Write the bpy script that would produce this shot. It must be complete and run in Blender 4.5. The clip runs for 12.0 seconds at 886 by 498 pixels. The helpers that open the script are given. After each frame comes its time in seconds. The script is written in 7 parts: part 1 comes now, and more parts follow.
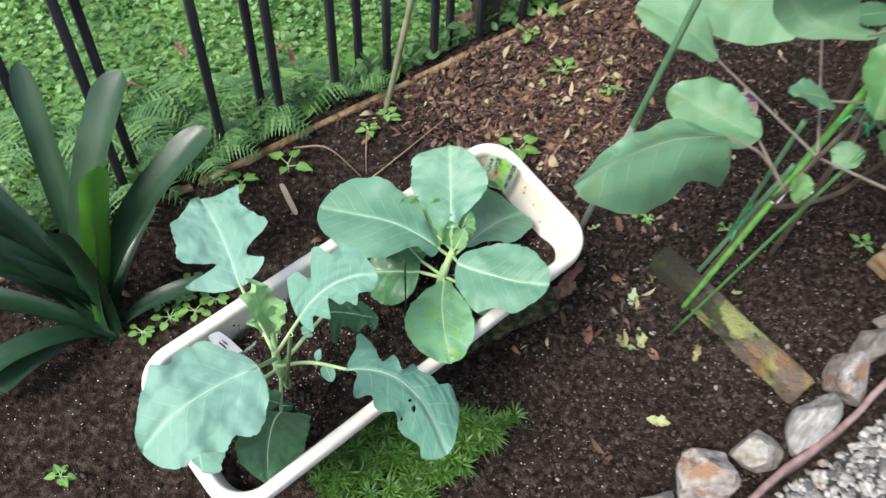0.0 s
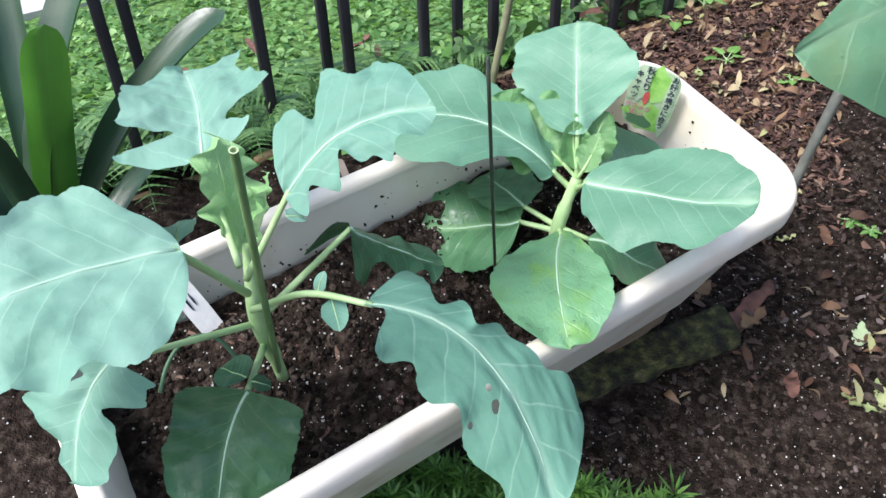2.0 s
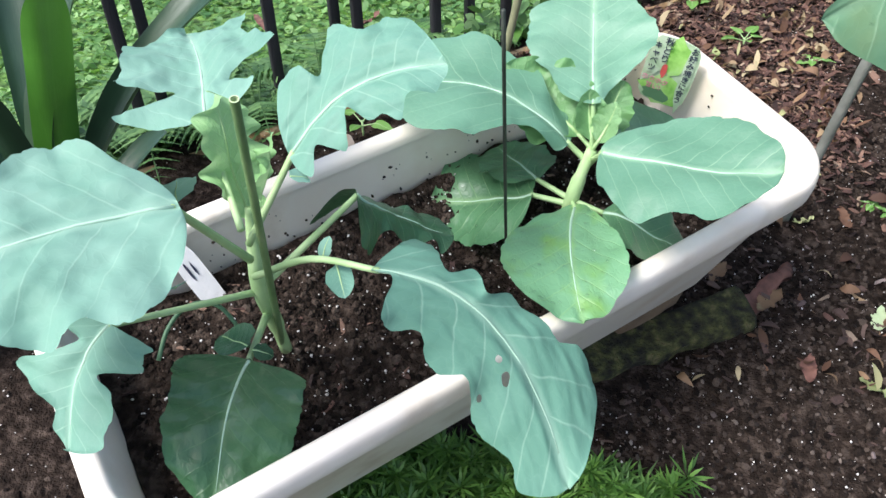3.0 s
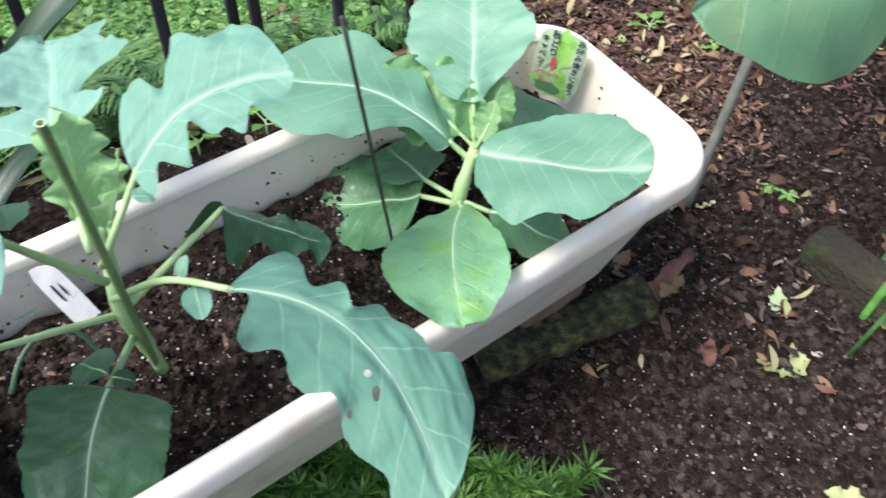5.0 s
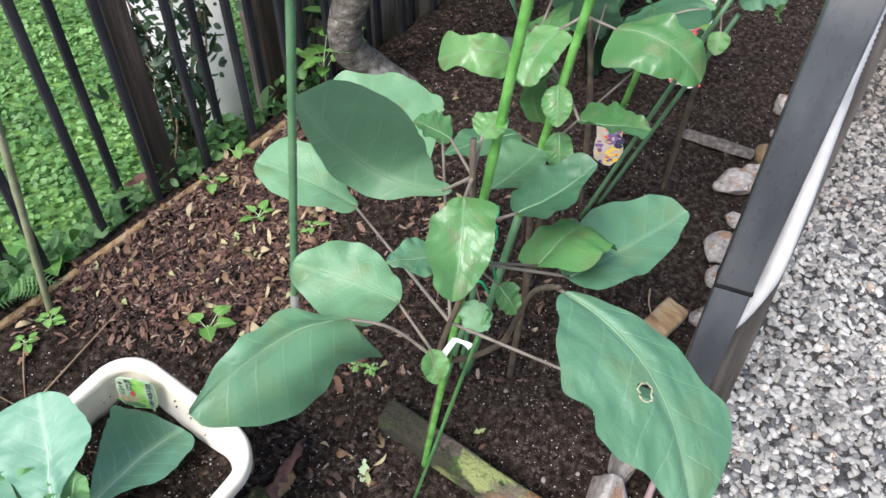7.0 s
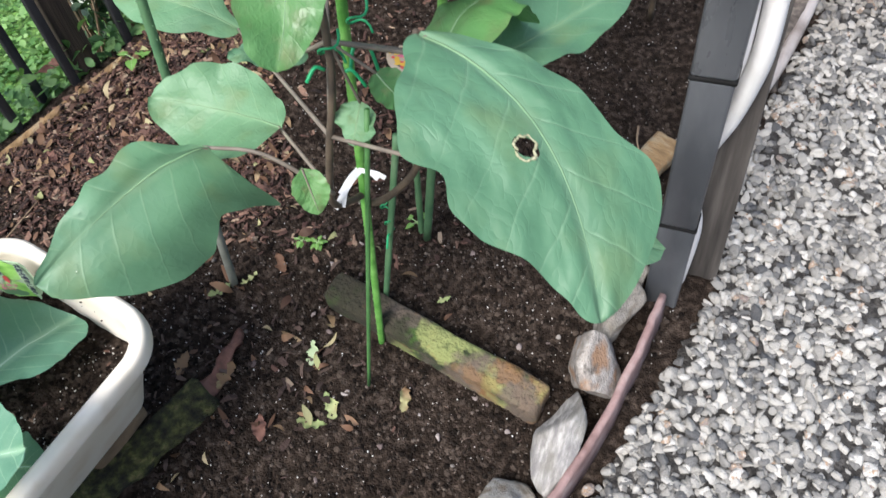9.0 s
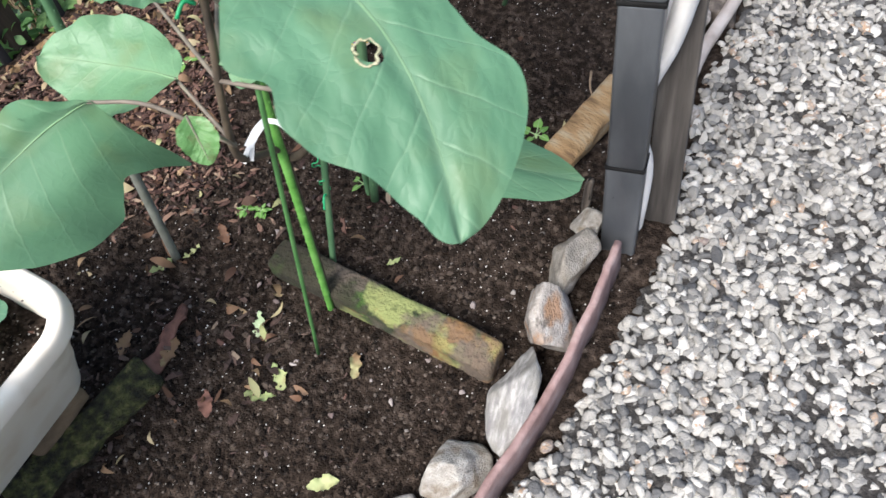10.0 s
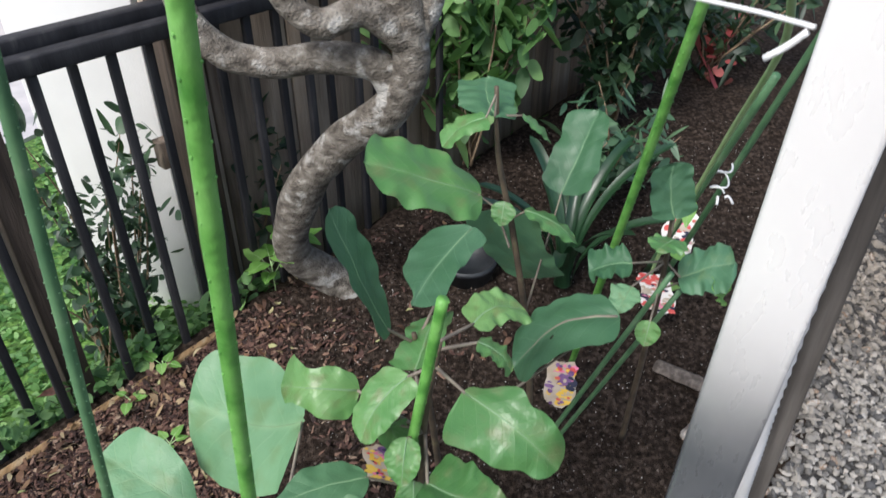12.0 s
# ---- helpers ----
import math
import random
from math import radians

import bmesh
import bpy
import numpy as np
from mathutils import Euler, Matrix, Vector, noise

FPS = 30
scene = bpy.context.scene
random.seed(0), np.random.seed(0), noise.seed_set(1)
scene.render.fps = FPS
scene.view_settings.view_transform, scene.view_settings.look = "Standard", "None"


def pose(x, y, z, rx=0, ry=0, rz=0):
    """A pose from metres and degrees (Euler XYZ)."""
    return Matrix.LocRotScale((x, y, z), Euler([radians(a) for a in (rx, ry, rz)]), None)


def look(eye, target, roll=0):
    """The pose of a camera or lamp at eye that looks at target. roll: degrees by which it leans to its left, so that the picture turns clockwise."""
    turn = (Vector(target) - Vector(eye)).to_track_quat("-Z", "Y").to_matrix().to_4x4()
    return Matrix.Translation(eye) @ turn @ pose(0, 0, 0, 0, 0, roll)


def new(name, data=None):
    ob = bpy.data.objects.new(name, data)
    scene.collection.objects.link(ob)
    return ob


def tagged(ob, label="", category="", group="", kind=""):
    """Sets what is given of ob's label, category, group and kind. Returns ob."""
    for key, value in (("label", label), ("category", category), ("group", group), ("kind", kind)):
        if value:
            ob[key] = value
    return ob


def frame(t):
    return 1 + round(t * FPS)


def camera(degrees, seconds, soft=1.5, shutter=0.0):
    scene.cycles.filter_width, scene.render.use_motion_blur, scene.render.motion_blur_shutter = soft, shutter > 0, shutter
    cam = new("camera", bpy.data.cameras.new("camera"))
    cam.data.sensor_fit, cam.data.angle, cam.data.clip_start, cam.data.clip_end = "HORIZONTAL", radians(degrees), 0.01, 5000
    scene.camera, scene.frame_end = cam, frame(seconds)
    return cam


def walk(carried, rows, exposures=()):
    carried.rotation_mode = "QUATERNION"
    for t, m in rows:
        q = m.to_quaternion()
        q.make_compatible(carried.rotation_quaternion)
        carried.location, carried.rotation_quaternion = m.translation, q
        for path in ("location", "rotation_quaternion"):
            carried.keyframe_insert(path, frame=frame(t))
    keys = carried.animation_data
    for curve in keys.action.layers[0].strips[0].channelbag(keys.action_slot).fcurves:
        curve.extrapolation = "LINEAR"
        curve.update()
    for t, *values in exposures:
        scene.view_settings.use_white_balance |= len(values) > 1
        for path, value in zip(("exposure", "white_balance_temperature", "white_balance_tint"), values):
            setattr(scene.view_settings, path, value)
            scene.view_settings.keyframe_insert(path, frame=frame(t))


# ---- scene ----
cam = camera(61.5, 12.0, shutter=0.25)
PATH = [
    (0, (0.059, 0.02, 1.052), (0.07, 1.334, -0.456), 3.5),
    (0.5, (0.077, 0.122, 0.814), (-0.081, 1.495, -0.632), -0.6),
    (1, (0.058, 0.156, 0.653), (-0.188, 1.702, -0.59), -0.7),
    (1.5, (0.061, 0.15, 0.605), (-0.224, 1.741, -0.573), -1.0),
    (2, (0.073, 0.158, 0.579), (-0.246, 1.735, -0.609), -1.8),
    (2.5, (0.073, 0.162, 0.564), (-0.262, 1.724, -0.639), -1.7),
    (2.7, (0.07, 0.165, 0.557), (-0.269, 1.72, -0.654), -1.6),
    (4.3, (0.074, 0.154, 0.553), (-0.216, 1.737, -0.634), -0.3),
    (4.5, (0.079, 0.158, 0.551), (-0.197, 1.745, -0.635), -0.3),
    (5, (0.118, 0.191, 0.559), (-0.079, 1.747, -0.683), -1.0),
    (5.5, (0.234, 0.204, 0.81), (0.19, 1.677, -0.542), -3.0),
    (6, (0.35, 0.182, 0.964), (0.471, 1.626, -0.414), -2.1),
    (6.5, (0.357, 0.209, 1.04), (0.66, 1.637, -0.327), 0.0),
    (6.7, (0.369, 0.22, 1.043), (0.712, 1.643, -0.32), 0.3),
    (8.3, (0.519, 0.256, 0.923), (0.758, 1.615, -0.525), -6.1),
    (8.5, (0.521, 0.256, 0.893), (0.751, 1.598, -0.572), -7.3),
    (9, (0.53, 0.25, 0.837), (0.732, 1.54, -0.678), -9.5),
    (9.5, (0.554, 0.237, 0.797), (0.741, 1.486, -0.754), -12.0),
    (10, (0.594, 0.236, 0.78), (0.779, 1.482, -0.773), -13.3),
    (10.5, (0.658, 0.293, 0.852), (0.838, 1.608, -0.644), -11.1),
    (11, (0.664, 0.341, 0.961), (0.838, 1.793, -0.404), -6.6),
    (11.5, (0.651, 0.413, 1.085), (0.882, 1.958, -0.163), -3.3),
    (12, (0.658, 0.441, 1.158), (0.918, 2.05, -0.002), 0.1),
]
walk(cam, [(t, look(eye, target, roll)) for t, eye, target, roll in PATH], [(0, 0.90, 6500, 10), (1, 0.93, 6220, 11), (2.5, 1.07, 6260, 13), (4.5, 1.10, 6520, 12.5), (5.0, 1.15, 6400, 12.5), (5.5, 1.03, 6000, 12.5), (6.0, 1.25, 5800, 12), (6.5, 1.12, 6080, 12), (8.5, 0.92, 6420, 10.5), (10.5, 1.11, 6500, 10.5), (11.5, 0.85, 6500, 10), (12, 0.65, 6450, 10)])

# ---- light ----
world = bpy.data.worlds.new("world")
scene.world = world
world.use_nodes = True
wn = world.node_tree.nodes
sky = wn.new("ShaderNodeTexSky")
sky.sky_type, sky.sun_disc = "NISHITA", False
sky.sun_elevation, sky.sun_rotation = radians(52), radians(-135)
sky.air_density, sky.dust_density, sky.ozone_density = 1.0, 3.0, 1.0
world.node_tree.links.new(sky.outputs[0], wn["Background"].inputs[0])
wn["Background"].inputs[1].default_value = 0.13
sun = new("sun", bpy.data.lights.new("sun", "SUN"))
sun.data.energy, sun.data.angle, sun.data.color = 2.2, radians(22), (1.0, 0.99, 0.98)
sun.matrix_world = look((-0.44 * 5, -0.44 * 5, 0.79 * 5), (0, 0, 0))

# ---- materials ----


def ramp(nt, fac, stops):
    r = nt.nodes.new("ShaderNodeValToRGB")
    els = r.color_ramp.elements
    while len(els) < len(stops):
        els.new(0.5)
    for e, (p, c) in zip(els, stops):
        e.position, e.color = p, (*c, 1)
    nt.links.new(fac, r.inputs[0])
    return r.outputs[0]


def material(name, stops, rough=0.7, scale=20, detail=6, bump=0.3, bump_scale=80, metal=0.0, island=False,
             obj=False, trans=0.0, trans_col=None, spec=0.5, depth=0.004, rough2=None, stretch=(1, 1, 1), coat=0.0):
    """Noise-driven procedural surface: colours over a ramp at one scale, relief at a finer one."""
    m = bpy.data.materials.new(name)
    m.use_nodes = True
    nt = m.node_tree
    p = nt.nodes["Principled BSDF"]
    tc = nt.nodes.new("ShaderNodeTexCoord")
    mp = nt.nodes.new("ShaderNodeMapping")
    mp.inputs["Scale"].default_value = stretch
    nt.links.new(tc.outputs["Object"], mp.inputs[0])
    n1 = nt.nodes.new("ShaderNodeTexNoise")
    n1.inputs["Scale"].default_value, n1.inputs["Detail"].default_value = scale, detail
    nt.links.new(mp.outputs[0], n1.inputs[0])
    fac = n1.outputs[0]
    if island or obj:
        src = nt.nodes.new("ShaderNodeNewGeometry" if island else "ShaderNodeObjectInfo").outputs["Random Per Island" if island else "Random"]
        mx = nt.nodes.new("ShaderNodeMix")
        mx.inputs[0].default_value = 0.88 if island else 0.35
        nt.links.new(fac, mx.inputs[2])
        nt.links.new(src, mx.inputs[3])
        fac = mx.outputs[0]
    col = ramp(nt, fac, stops)
    nt.links.new(col, p.inputs["Base Color"])
    p.inputs["Metallic"].default_value = metal
    p.inputs["Specular IOR Level"].default_value = spec
    p.inputs["Coat Weight"].default_value = coat
    p.inputs["Coat Roughness"].default_value = 0.15
    n2 = nt.nodes.new("ShaderNodeTexNoise")
    n2.inputs["Scale"].default_value, n2.inputs["Detail"].default_value = bump_scale, 5
    nt.links.new(mp.outputs[0], n2.inputs[0])
    rr = nt.nodes.new("ShaderNodeMapRange")
    rr.inputs[3].default_value, rr.inputs[4].default_value = rough, rough2 if rough2 is not None else min(1, rough + 0.15)
    nt.links.new(n2.outputs[0], rr.inputs[0])
    nt.links.new(rr.outputs[0], p.inputs["Roughness"])
    b = nt.nodes.new("ShaderNodeBump")
    b.inputs["Strength"].default_value, b.inputs["Distance"].default_value = bump, depth
    nt.links.new(n2.outputs[0], b.inputs["Height"])
    nt.links.new(b.outputs[0], p.inputs["Normal"])
    if trans:
        t = nt.nodes.new("ShaderNodeBsdfTranslucent")
        t.inputs[0].default_value = (*trans_col, 1)
        nt.links.new(b.outputs[0], t.inputs["Normal"])
        ms = nt.nodes.new("ShaderNodeMixShader")
        ms.inputs[0].default_value = trans
        nt.links.new(p.outputs[0], ms.inputs[1])
        nt.links.new(t.outputs[0], ms.inputs[2])
        nt.links.new(ms.outputs[0], nt.nodes["Material Output"].inputs[0])
    return m


def leaf_material(name, dark, mid, light, vein, rough=0.4, trans=0.18, pairs=6, vein_amount=0.5, coat=0.0, blotch=None, relief=0.16):
    """A leaf blade: mottled green, with paler side veins that branch from the midrib in the blade's own coordinates."""
    m = material(name, [(0.3, dark), (0.5, mid), (0.72, light)], rough=rough, scale=18, detail=8, bump=0.12, bump_scale=190, obj=True,
                 trans=trans, trans_col=tuple(min(1, c * 1.5) for c in light), depth=0.001, coat=coat)
    nt = m.node_tree
    p = nt.nodes["Principled BSDF"]
    uv = nt.nodes.new("ShaderNodeUVMap")
    sp = nt.nodes.new("ShaderNodeSeparateXYZ")
    nz = nt.nodes.new("ShaderNodeTexNoise")
    nz.inputs["Scale"].default_value = 5
    nt.links.new(uv.outputs[0], nz.inputs[0])
    nt.links.new(uv.outputs[0], sp.inputs[0])

    def mth(op, a, b=None, c=None):
        q = nt.nodes.new("ShaderNodeMath")
        q.operation = op
        for i, x in enumerate((a, b, c)):
            if x is None:
                continue
            if isinstance(x, (int, float)):
                q.inputs[i].default_value = x
            else:
                nt.links.new(x, q.inputs[i])
        return q.outputs[0]
    ax = mth("ABSOLUTE", mth("SUBTRACT", sp.outputs[0], 0.5))
    side_sign = mth("MULTIPLY", mth("SIGN", mth("SUBTRACT", sp.outputs[0], 0.5)), 0.045)
    lean = mth("POWER", mth("MULTIPLY", ax, 2.0), 0.85)
    vv = mth("ADD", mth("SUBTRACT", mth("ADD", sp.outputs[1], side_sign), mth("MULTIPLY", lean, 0.34)), mth("MULTIPLY", nz.outputs[0], 0.06))
    d = mth("ABSOLUTE", mth("SUBTRACT", mth("FRACT", mth("MULTIPLY", vv, pairs)), 0.5))
    thin = mth("ADD", 16.0, mth("MULTIPLY", ax, 34.0))
    side = mth("SUBTRACT", 1.0, mth("MULTIPLY", d, thin))
    side = mth("MAXIMUM", mth("MULTIPLY", side, mth("SUBTRACT", 0.85, mth("MULTIPLY", ax, 1.5))), 0.0)
    net = nt.nodes.new("ShaderNodeTexVoronoi")
    net.feature = "DISTANCE_TO_EDGE"
    net.inputs["Scale"].default_value = 21
    warp = nt.nodes.new("ShaderNodeTexNoise")
    warp.inputs["Scale"].default_value = 9
    nt.links.new(uv.outputs[0], warp.inputs[0])
    wv = nt.nodes.new("ShaderNodeMix")
    wv.data_type = "VECTOR"
    wv.inputs[0].default_value = 0.12
    nt.links.new(uv.outputs[0], wv.inputs[4])
    nt.links.new(warp.outputs[1], wv.inputs[5])
    nt.links.new(wv.outputs[1], net.inputs[0])
    fine = mth("MULTIPLY", mth("MAXIMUM", mth("SUBTRACT", 1.0, mth("MULTIPLY", net.outputs[0], 16.0)), 0.0), 0.10)
    mid_rib = mth("MAXIMUM", mth("SUBTRACT", 1.0, mth("MULTIPLY", ax, 26.0)), 0.0)
    tot = mth("MULTIPLY", mth("MINIMUM", mth("ADD", mth("MAXIMUM", side, mid_rib), fine), 1.0), vein_amount)
    quilt = mth("ADD", mth("MULTIPLY", mth("POWER", mth("MULTIPLY", d, 2.0), 0.5), -0.5), mth("MULTIPLY", net.outputs[0], -1.0))
    old = p.inputs["Base Color"].links[0].from_socket
    if blotch:
        bz = nt.nodes.new("ShaderNodeTexNoise")
        bz.inputs["Scale"].default_value, bz.inputs["Detail"].default_value = 3.5, 3
        nt.links.new(uv.outputs[0], bz.inputs[0])
        bm_ = nt.nodes.new("ShaderNodeMix")
        bm_.data_type = "RGBA"
        mr = nt.nodes.new("ShaderNodeMapRange")
        mr.inputs[1].default_value, mr.inputs[2].default_value = 0.5, 0.68
        nt.links.new(bz.outputs[0], mr.inputs[0])
        nt.links.new(mr.outputs[0], bm_.inputs[0])
        nt.links.new(old, bm_.inputs[6])
        bm_.inputs[7].default_value = (*blotch, 1)
        old = bm_.outputs[2]
    mx = nt.nodes.new("ShaderNodeMix")
    mx.data_type = "RGBA"
    nt.links.new(tot, mx.inputs[0])
    nt.links.new(old, mx.inputs[6])
    mx.inputs[7].default_value = (*vein, 1)
    nt.links.new(mx.outputs[2], p.inputs["Base Color"])
    bp = nt.nodes.new("ShaderNodeBump")
    bp.inputs["Strength"].default_value, bp.inputs["Distance"].default_value = relief, 0.0012
    bp.invert = True
    nt.links.new(mth("ADD", tot, quilt), bp.inputs["Height"])
    first = p.inputs["Normal"].links[0].from_socket
    nt.links.new(first, bp.inputs["Normal"])
    nt.links.new(bp.outputs[0], p.inputs["Normal"])
    return m


def patches(m, colour, scale, lo, hi, at=(0, 0, 0), ends=None, amount=1.0, detail=5):
    """Stains or growth of another colour in patches of their own shape; ends: the stretch along x that carries them."""
    nt = m.node_tree
    p = nt.nodes["Principled BSDF"]
    tc, mp, nz, mr, mx = [nt.nodes.new(k) for k in ("ShaderNodeTexCoord", "ShaderNodeMapping", "ShaderNodeTexNoise", "ShaderNodeMapRange", "ShaderNodeMix")]
    mp.inputs["Location"].default_value = at
    nz.inputs["Scale"].default_value, nz.inputs["Detail"].default_value = scale, detail
    mr.inputs[1].default_value, mr.inputs[2].default_value, mr.inputs[4].default_value = lo, hi, amount
    nt.links.new(tc.outputs["Object"], mp.inputs[0])
    nt.links.new(mp.outputs[0], nz.inputs[0])
    fac = nz.outputs[0]
    if ends:
        sx, a, b = [nt.nodes.new(k) for k in ("ShaderNodeSeparateXYZ", "ShaderNodeMapRange", "ShaderNodeMath")]
        a.inputs[1].default_value, a.inputs[2].default_value = ends
        b.operation = "MULTIPLY_ADD"
        b.inputs[1].default_value = 0.22
        sub = nt.nodes.new("ShaderNodeMath")
        sub.operation = "SUBTRACT"
        sub.inputs[1].default_value = 0.11
        nt.links.new(tc.outputs["Object"], sx.inputs[0])
        nt.links.new(sx.outputs[0], a.inputs[0])
        nt.links.new(a.outputs[0], b.inputs[0])
        nt.links.new(fac, b.inputs[2])
        nt.links.new(b.outputs[0], sub.inputs[0])
        fac = sub.outputs[0]
    nt.links.new(fac, mr.inputs[0])
    mx.data_type = "RGBA"
    nt.links.new(mr.outputs[0], mx.inputs[0])
    nt.links.new(p.inputs["Base Color"].links[0].from_socket, mx.inputs[6])
    mx.inputs[7].default_value = (*colour, 1)
    nt.links.new(mx.outputs[2], p.inputs["Base Color"])
    return m


M = {}
M["soil"] = material("soil", [(0.28, (0.0084, 0.0061, 0.0047)), (0.5, (0.0301, 0.0216, 0.0166)), (0.72, (0.0939, 0.0708, 0.0560))], 0.85, 90, 11, 1.0, 330, depth=0.007, spec=0.08)
M["clod"] = material("clod", [(0.2, (0.0096, 0.0070, 0.0055)), (0.6, (0.0361, 0.0264, 0.0206)), (1.0, (0.1060, 0.0824, 0.0664))], 0.9, 160, 7, 1.0, 420, island=True, spec=0.12)
M["perlite"] = material("perlite", [(0.0, (0.40, 0.37, 0.33)), (1.0, (0.8, 0.78, 0.75))], 0.8, 60, island=True, bump_scale=400)
M["chip"] = material("chip", [(0.1, (0.022, 0.012, 0.0095)), (0.42, (0.068, 0.033, 0.025)), (0.7, (0.14, 0.073, 0.054)), (0.87, (0.22, 0.135, 0.095)), (0.97, (0.38, 0.30, 0.21))], 0.75, 90, 6, 0.5, 300, island=True)
M["dry_leaf"] = material("dry_leaf", [(0.15, (0.075, 0.036, 0.022)), (0.42, (0.17, 0.088, 0.05)), (0.66, (0.30, 0.20, 0.11)), (0.82, (0.44, 0.37, 0.22)), (0.95, (0.33, 0.36, 0.15))], 0.65, 40, island=True, trans=0.15, trans_col=(0.35, 0.25, 0.1))
M["pale_leaf"] = material("pale_leaf", [(0.35, (0.24, 0.30, 0.12)), (0.5, (0.36, 0.38, 0.18)), (0.62, (0.20, 0.12, 0.06))], 0.6, 30, obj=True)
M["pale_green_leaf"] = material("pale_green_leaf", [(0.3, (0.30, 0.40, 0.22)), (0.6, (0.44, 0.52, 0.33))], 0.6, 30)
M["red_leaf"] = material("red_leaf", [(0.3, (0.07, 0.03, 0.022)), (0.6, (0.19, 0.09, 0.065))], 0.7, 60)
M["pebble"] = material("pebble", [(0.06, (0.07, 0.072, 0.076)), (0.16, (0.13, 0.13, 0.128)), (0.3, (0.215, 0.21, 0.198)), (0.5, (0.32, 0.31, 0.285)), (0.75, (0.425, 0.41, 0.375)), (0.915, (0.55, 0.535, 0.50)), (0.928, (0.34, 0.21, 0.12)), (0.937, (0.32, 0.28, 0.24)), (0.95, (0.21, 0.165, 0.15))], 0.7, 160, 8, 0.7, 420, island=True, spec=0.3)
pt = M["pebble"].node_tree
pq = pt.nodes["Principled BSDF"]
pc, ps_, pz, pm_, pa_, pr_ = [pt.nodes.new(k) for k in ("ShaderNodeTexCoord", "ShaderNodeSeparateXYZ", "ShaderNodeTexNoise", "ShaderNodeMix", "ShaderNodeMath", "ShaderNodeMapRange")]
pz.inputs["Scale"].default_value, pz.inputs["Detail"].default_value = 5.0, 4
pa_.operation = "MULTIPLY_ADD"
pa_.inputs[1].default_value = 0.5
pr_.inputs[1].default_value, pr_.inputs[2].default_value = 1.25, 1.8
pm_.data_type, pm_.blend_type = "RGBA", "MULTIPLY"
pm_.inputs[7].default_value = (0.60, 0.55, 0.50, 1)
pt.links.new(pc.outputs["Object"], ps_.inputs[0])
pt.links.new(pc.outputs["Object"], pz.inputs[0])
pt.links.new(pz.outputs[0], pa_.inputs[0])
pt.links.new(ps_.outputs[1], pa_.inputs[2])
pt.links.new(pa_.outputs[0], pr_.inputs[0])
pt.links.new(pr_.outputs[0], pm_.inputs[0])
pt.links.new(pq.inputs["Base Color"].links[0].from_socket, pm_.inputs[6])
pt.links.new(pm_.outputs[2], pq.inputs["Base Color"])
# grit darkened in colour to deepen the shade between the pebbles
M["grit"] = material("grit", [(0.3, (0.014, 0.013, 0.012)), (0.5, (0.038, 0.035, 0.032)), (0.7, (0.09, 0.085, 0.08))], 0.9, 120, 8, 1.0, 220, depth=0.008)
M["grit_stone"] = material("grit_stone", [(0.2, (0.06, 0.045, 0.04)), (0.6, (0.14, 0.12, 0.105)), (0.95, (0.28, 0.26, 0.24))], 0.85, 60, island=True)
M["stray_stone"] = material("stray_stone", [(0.2, (0.12, 0.09, 0.085)), (0.6, (0.22, 0.18, 0.17)), (0.95, (0.36, 0.32, 0.30))], 0.85, 60, island=True)
M["shred"] = material("shred", [(0.1, (0.03, 0.018, 0.014)), (0.6, (0.07, 0.042, 0.034)), (0.88, (0.13, 0.09, 0.07)), (0.97, (0.3, 0.24, 0.17))], 0.8, 90, 6, 0.5, 300, island=True)
M["crumb"] = material("crumb", [(0.2, (0.0151, 0.0111, 0.0088)), (0.6, (0.0522, 0.0397, 0.0314)), (0.95, (0.1509, 0.1242, 0.1043))], 0.9, 60, island=True, spec=0.3)
M["planter"] = material("planter_plastic", [(0.33, (0.79, 0.70, 0.57)), (0.5, (0.89, 0.83, 0.73)), (0.65, (0.86, 0.79, 0.68)), (0.8, (0.72, 0.60, 0.45))], 0.45, 9, 5, 0.06, 120, spec=0.5)
patches(M["planter"], (0.50, 0.40, 0.28), 16, 0.58, 0.74, (3, 3, 1), None, 0.45, 8)
M["stone"] = material("stone", [(0.3, (0.17, 0.155, 0.13)), (0.45, (0.27, 0.245, 0.21)), (0.56, (0.36, 0.335, 0.295)), (0.7, (0.46, 0.44, 0.40))], 0.9, 7, 12, 0.5, 34, obj=True, depth=0.012)
patches(M["stone"], (0.17, 0.13, 0.085), 3.2, 0.52, 0.64, (2, 0, 1), None, 0.75)
M["stone_band"] = material("stone_band", [(0.35, (0.22, 0.21, 0.205)), (0.47, (0.28, 0.27, 0.255)), (0.56, (0.37, 0.355, 0.335)), (0.7, (0.48, 0.465, 0.445))], 0.9, 4.5, 12, 0.4, 22, depth=0.012, stretch=(0.8, 3.0, 2.2))
patches(M["stone_band"], (0.20, 0.19, 0.165), 3.0, 0.52, 0.62, (0, 3, 1), None, 0.7)
M["stone_rust"] = material("stone_rust", [(0.3, (0.19, 0.17, 0.15)), (0.45, (0.30, 0.27, 0.24)), (0.56, (0.38, 0.345, 0.31)), (0.7, (0.47, 0.44, 0.41))], 0.9, 7, 12, 0.5, 34, depth=0.012)
patches(M["stone_rust"], (0.28, 0.15, 0.075), 2.6, 0.54, 0.63, (1, 4, 2), None, 0.85)
patches(M["stone_rust"], (0.10, 0.09, 0.08), 5.0, 0.58, 0.66, (5, 1, 0), None, 0.8)
M["mossy"] = material("mossy_block", [(0.3, (0.05, 0.04, 0.028)), (0.5, (0.10, 0.082, 0.06)), (0.7, (0.17, 0.145, 0.115))], 0.95, 30, 9, 1.0, 130, depth=0.008)
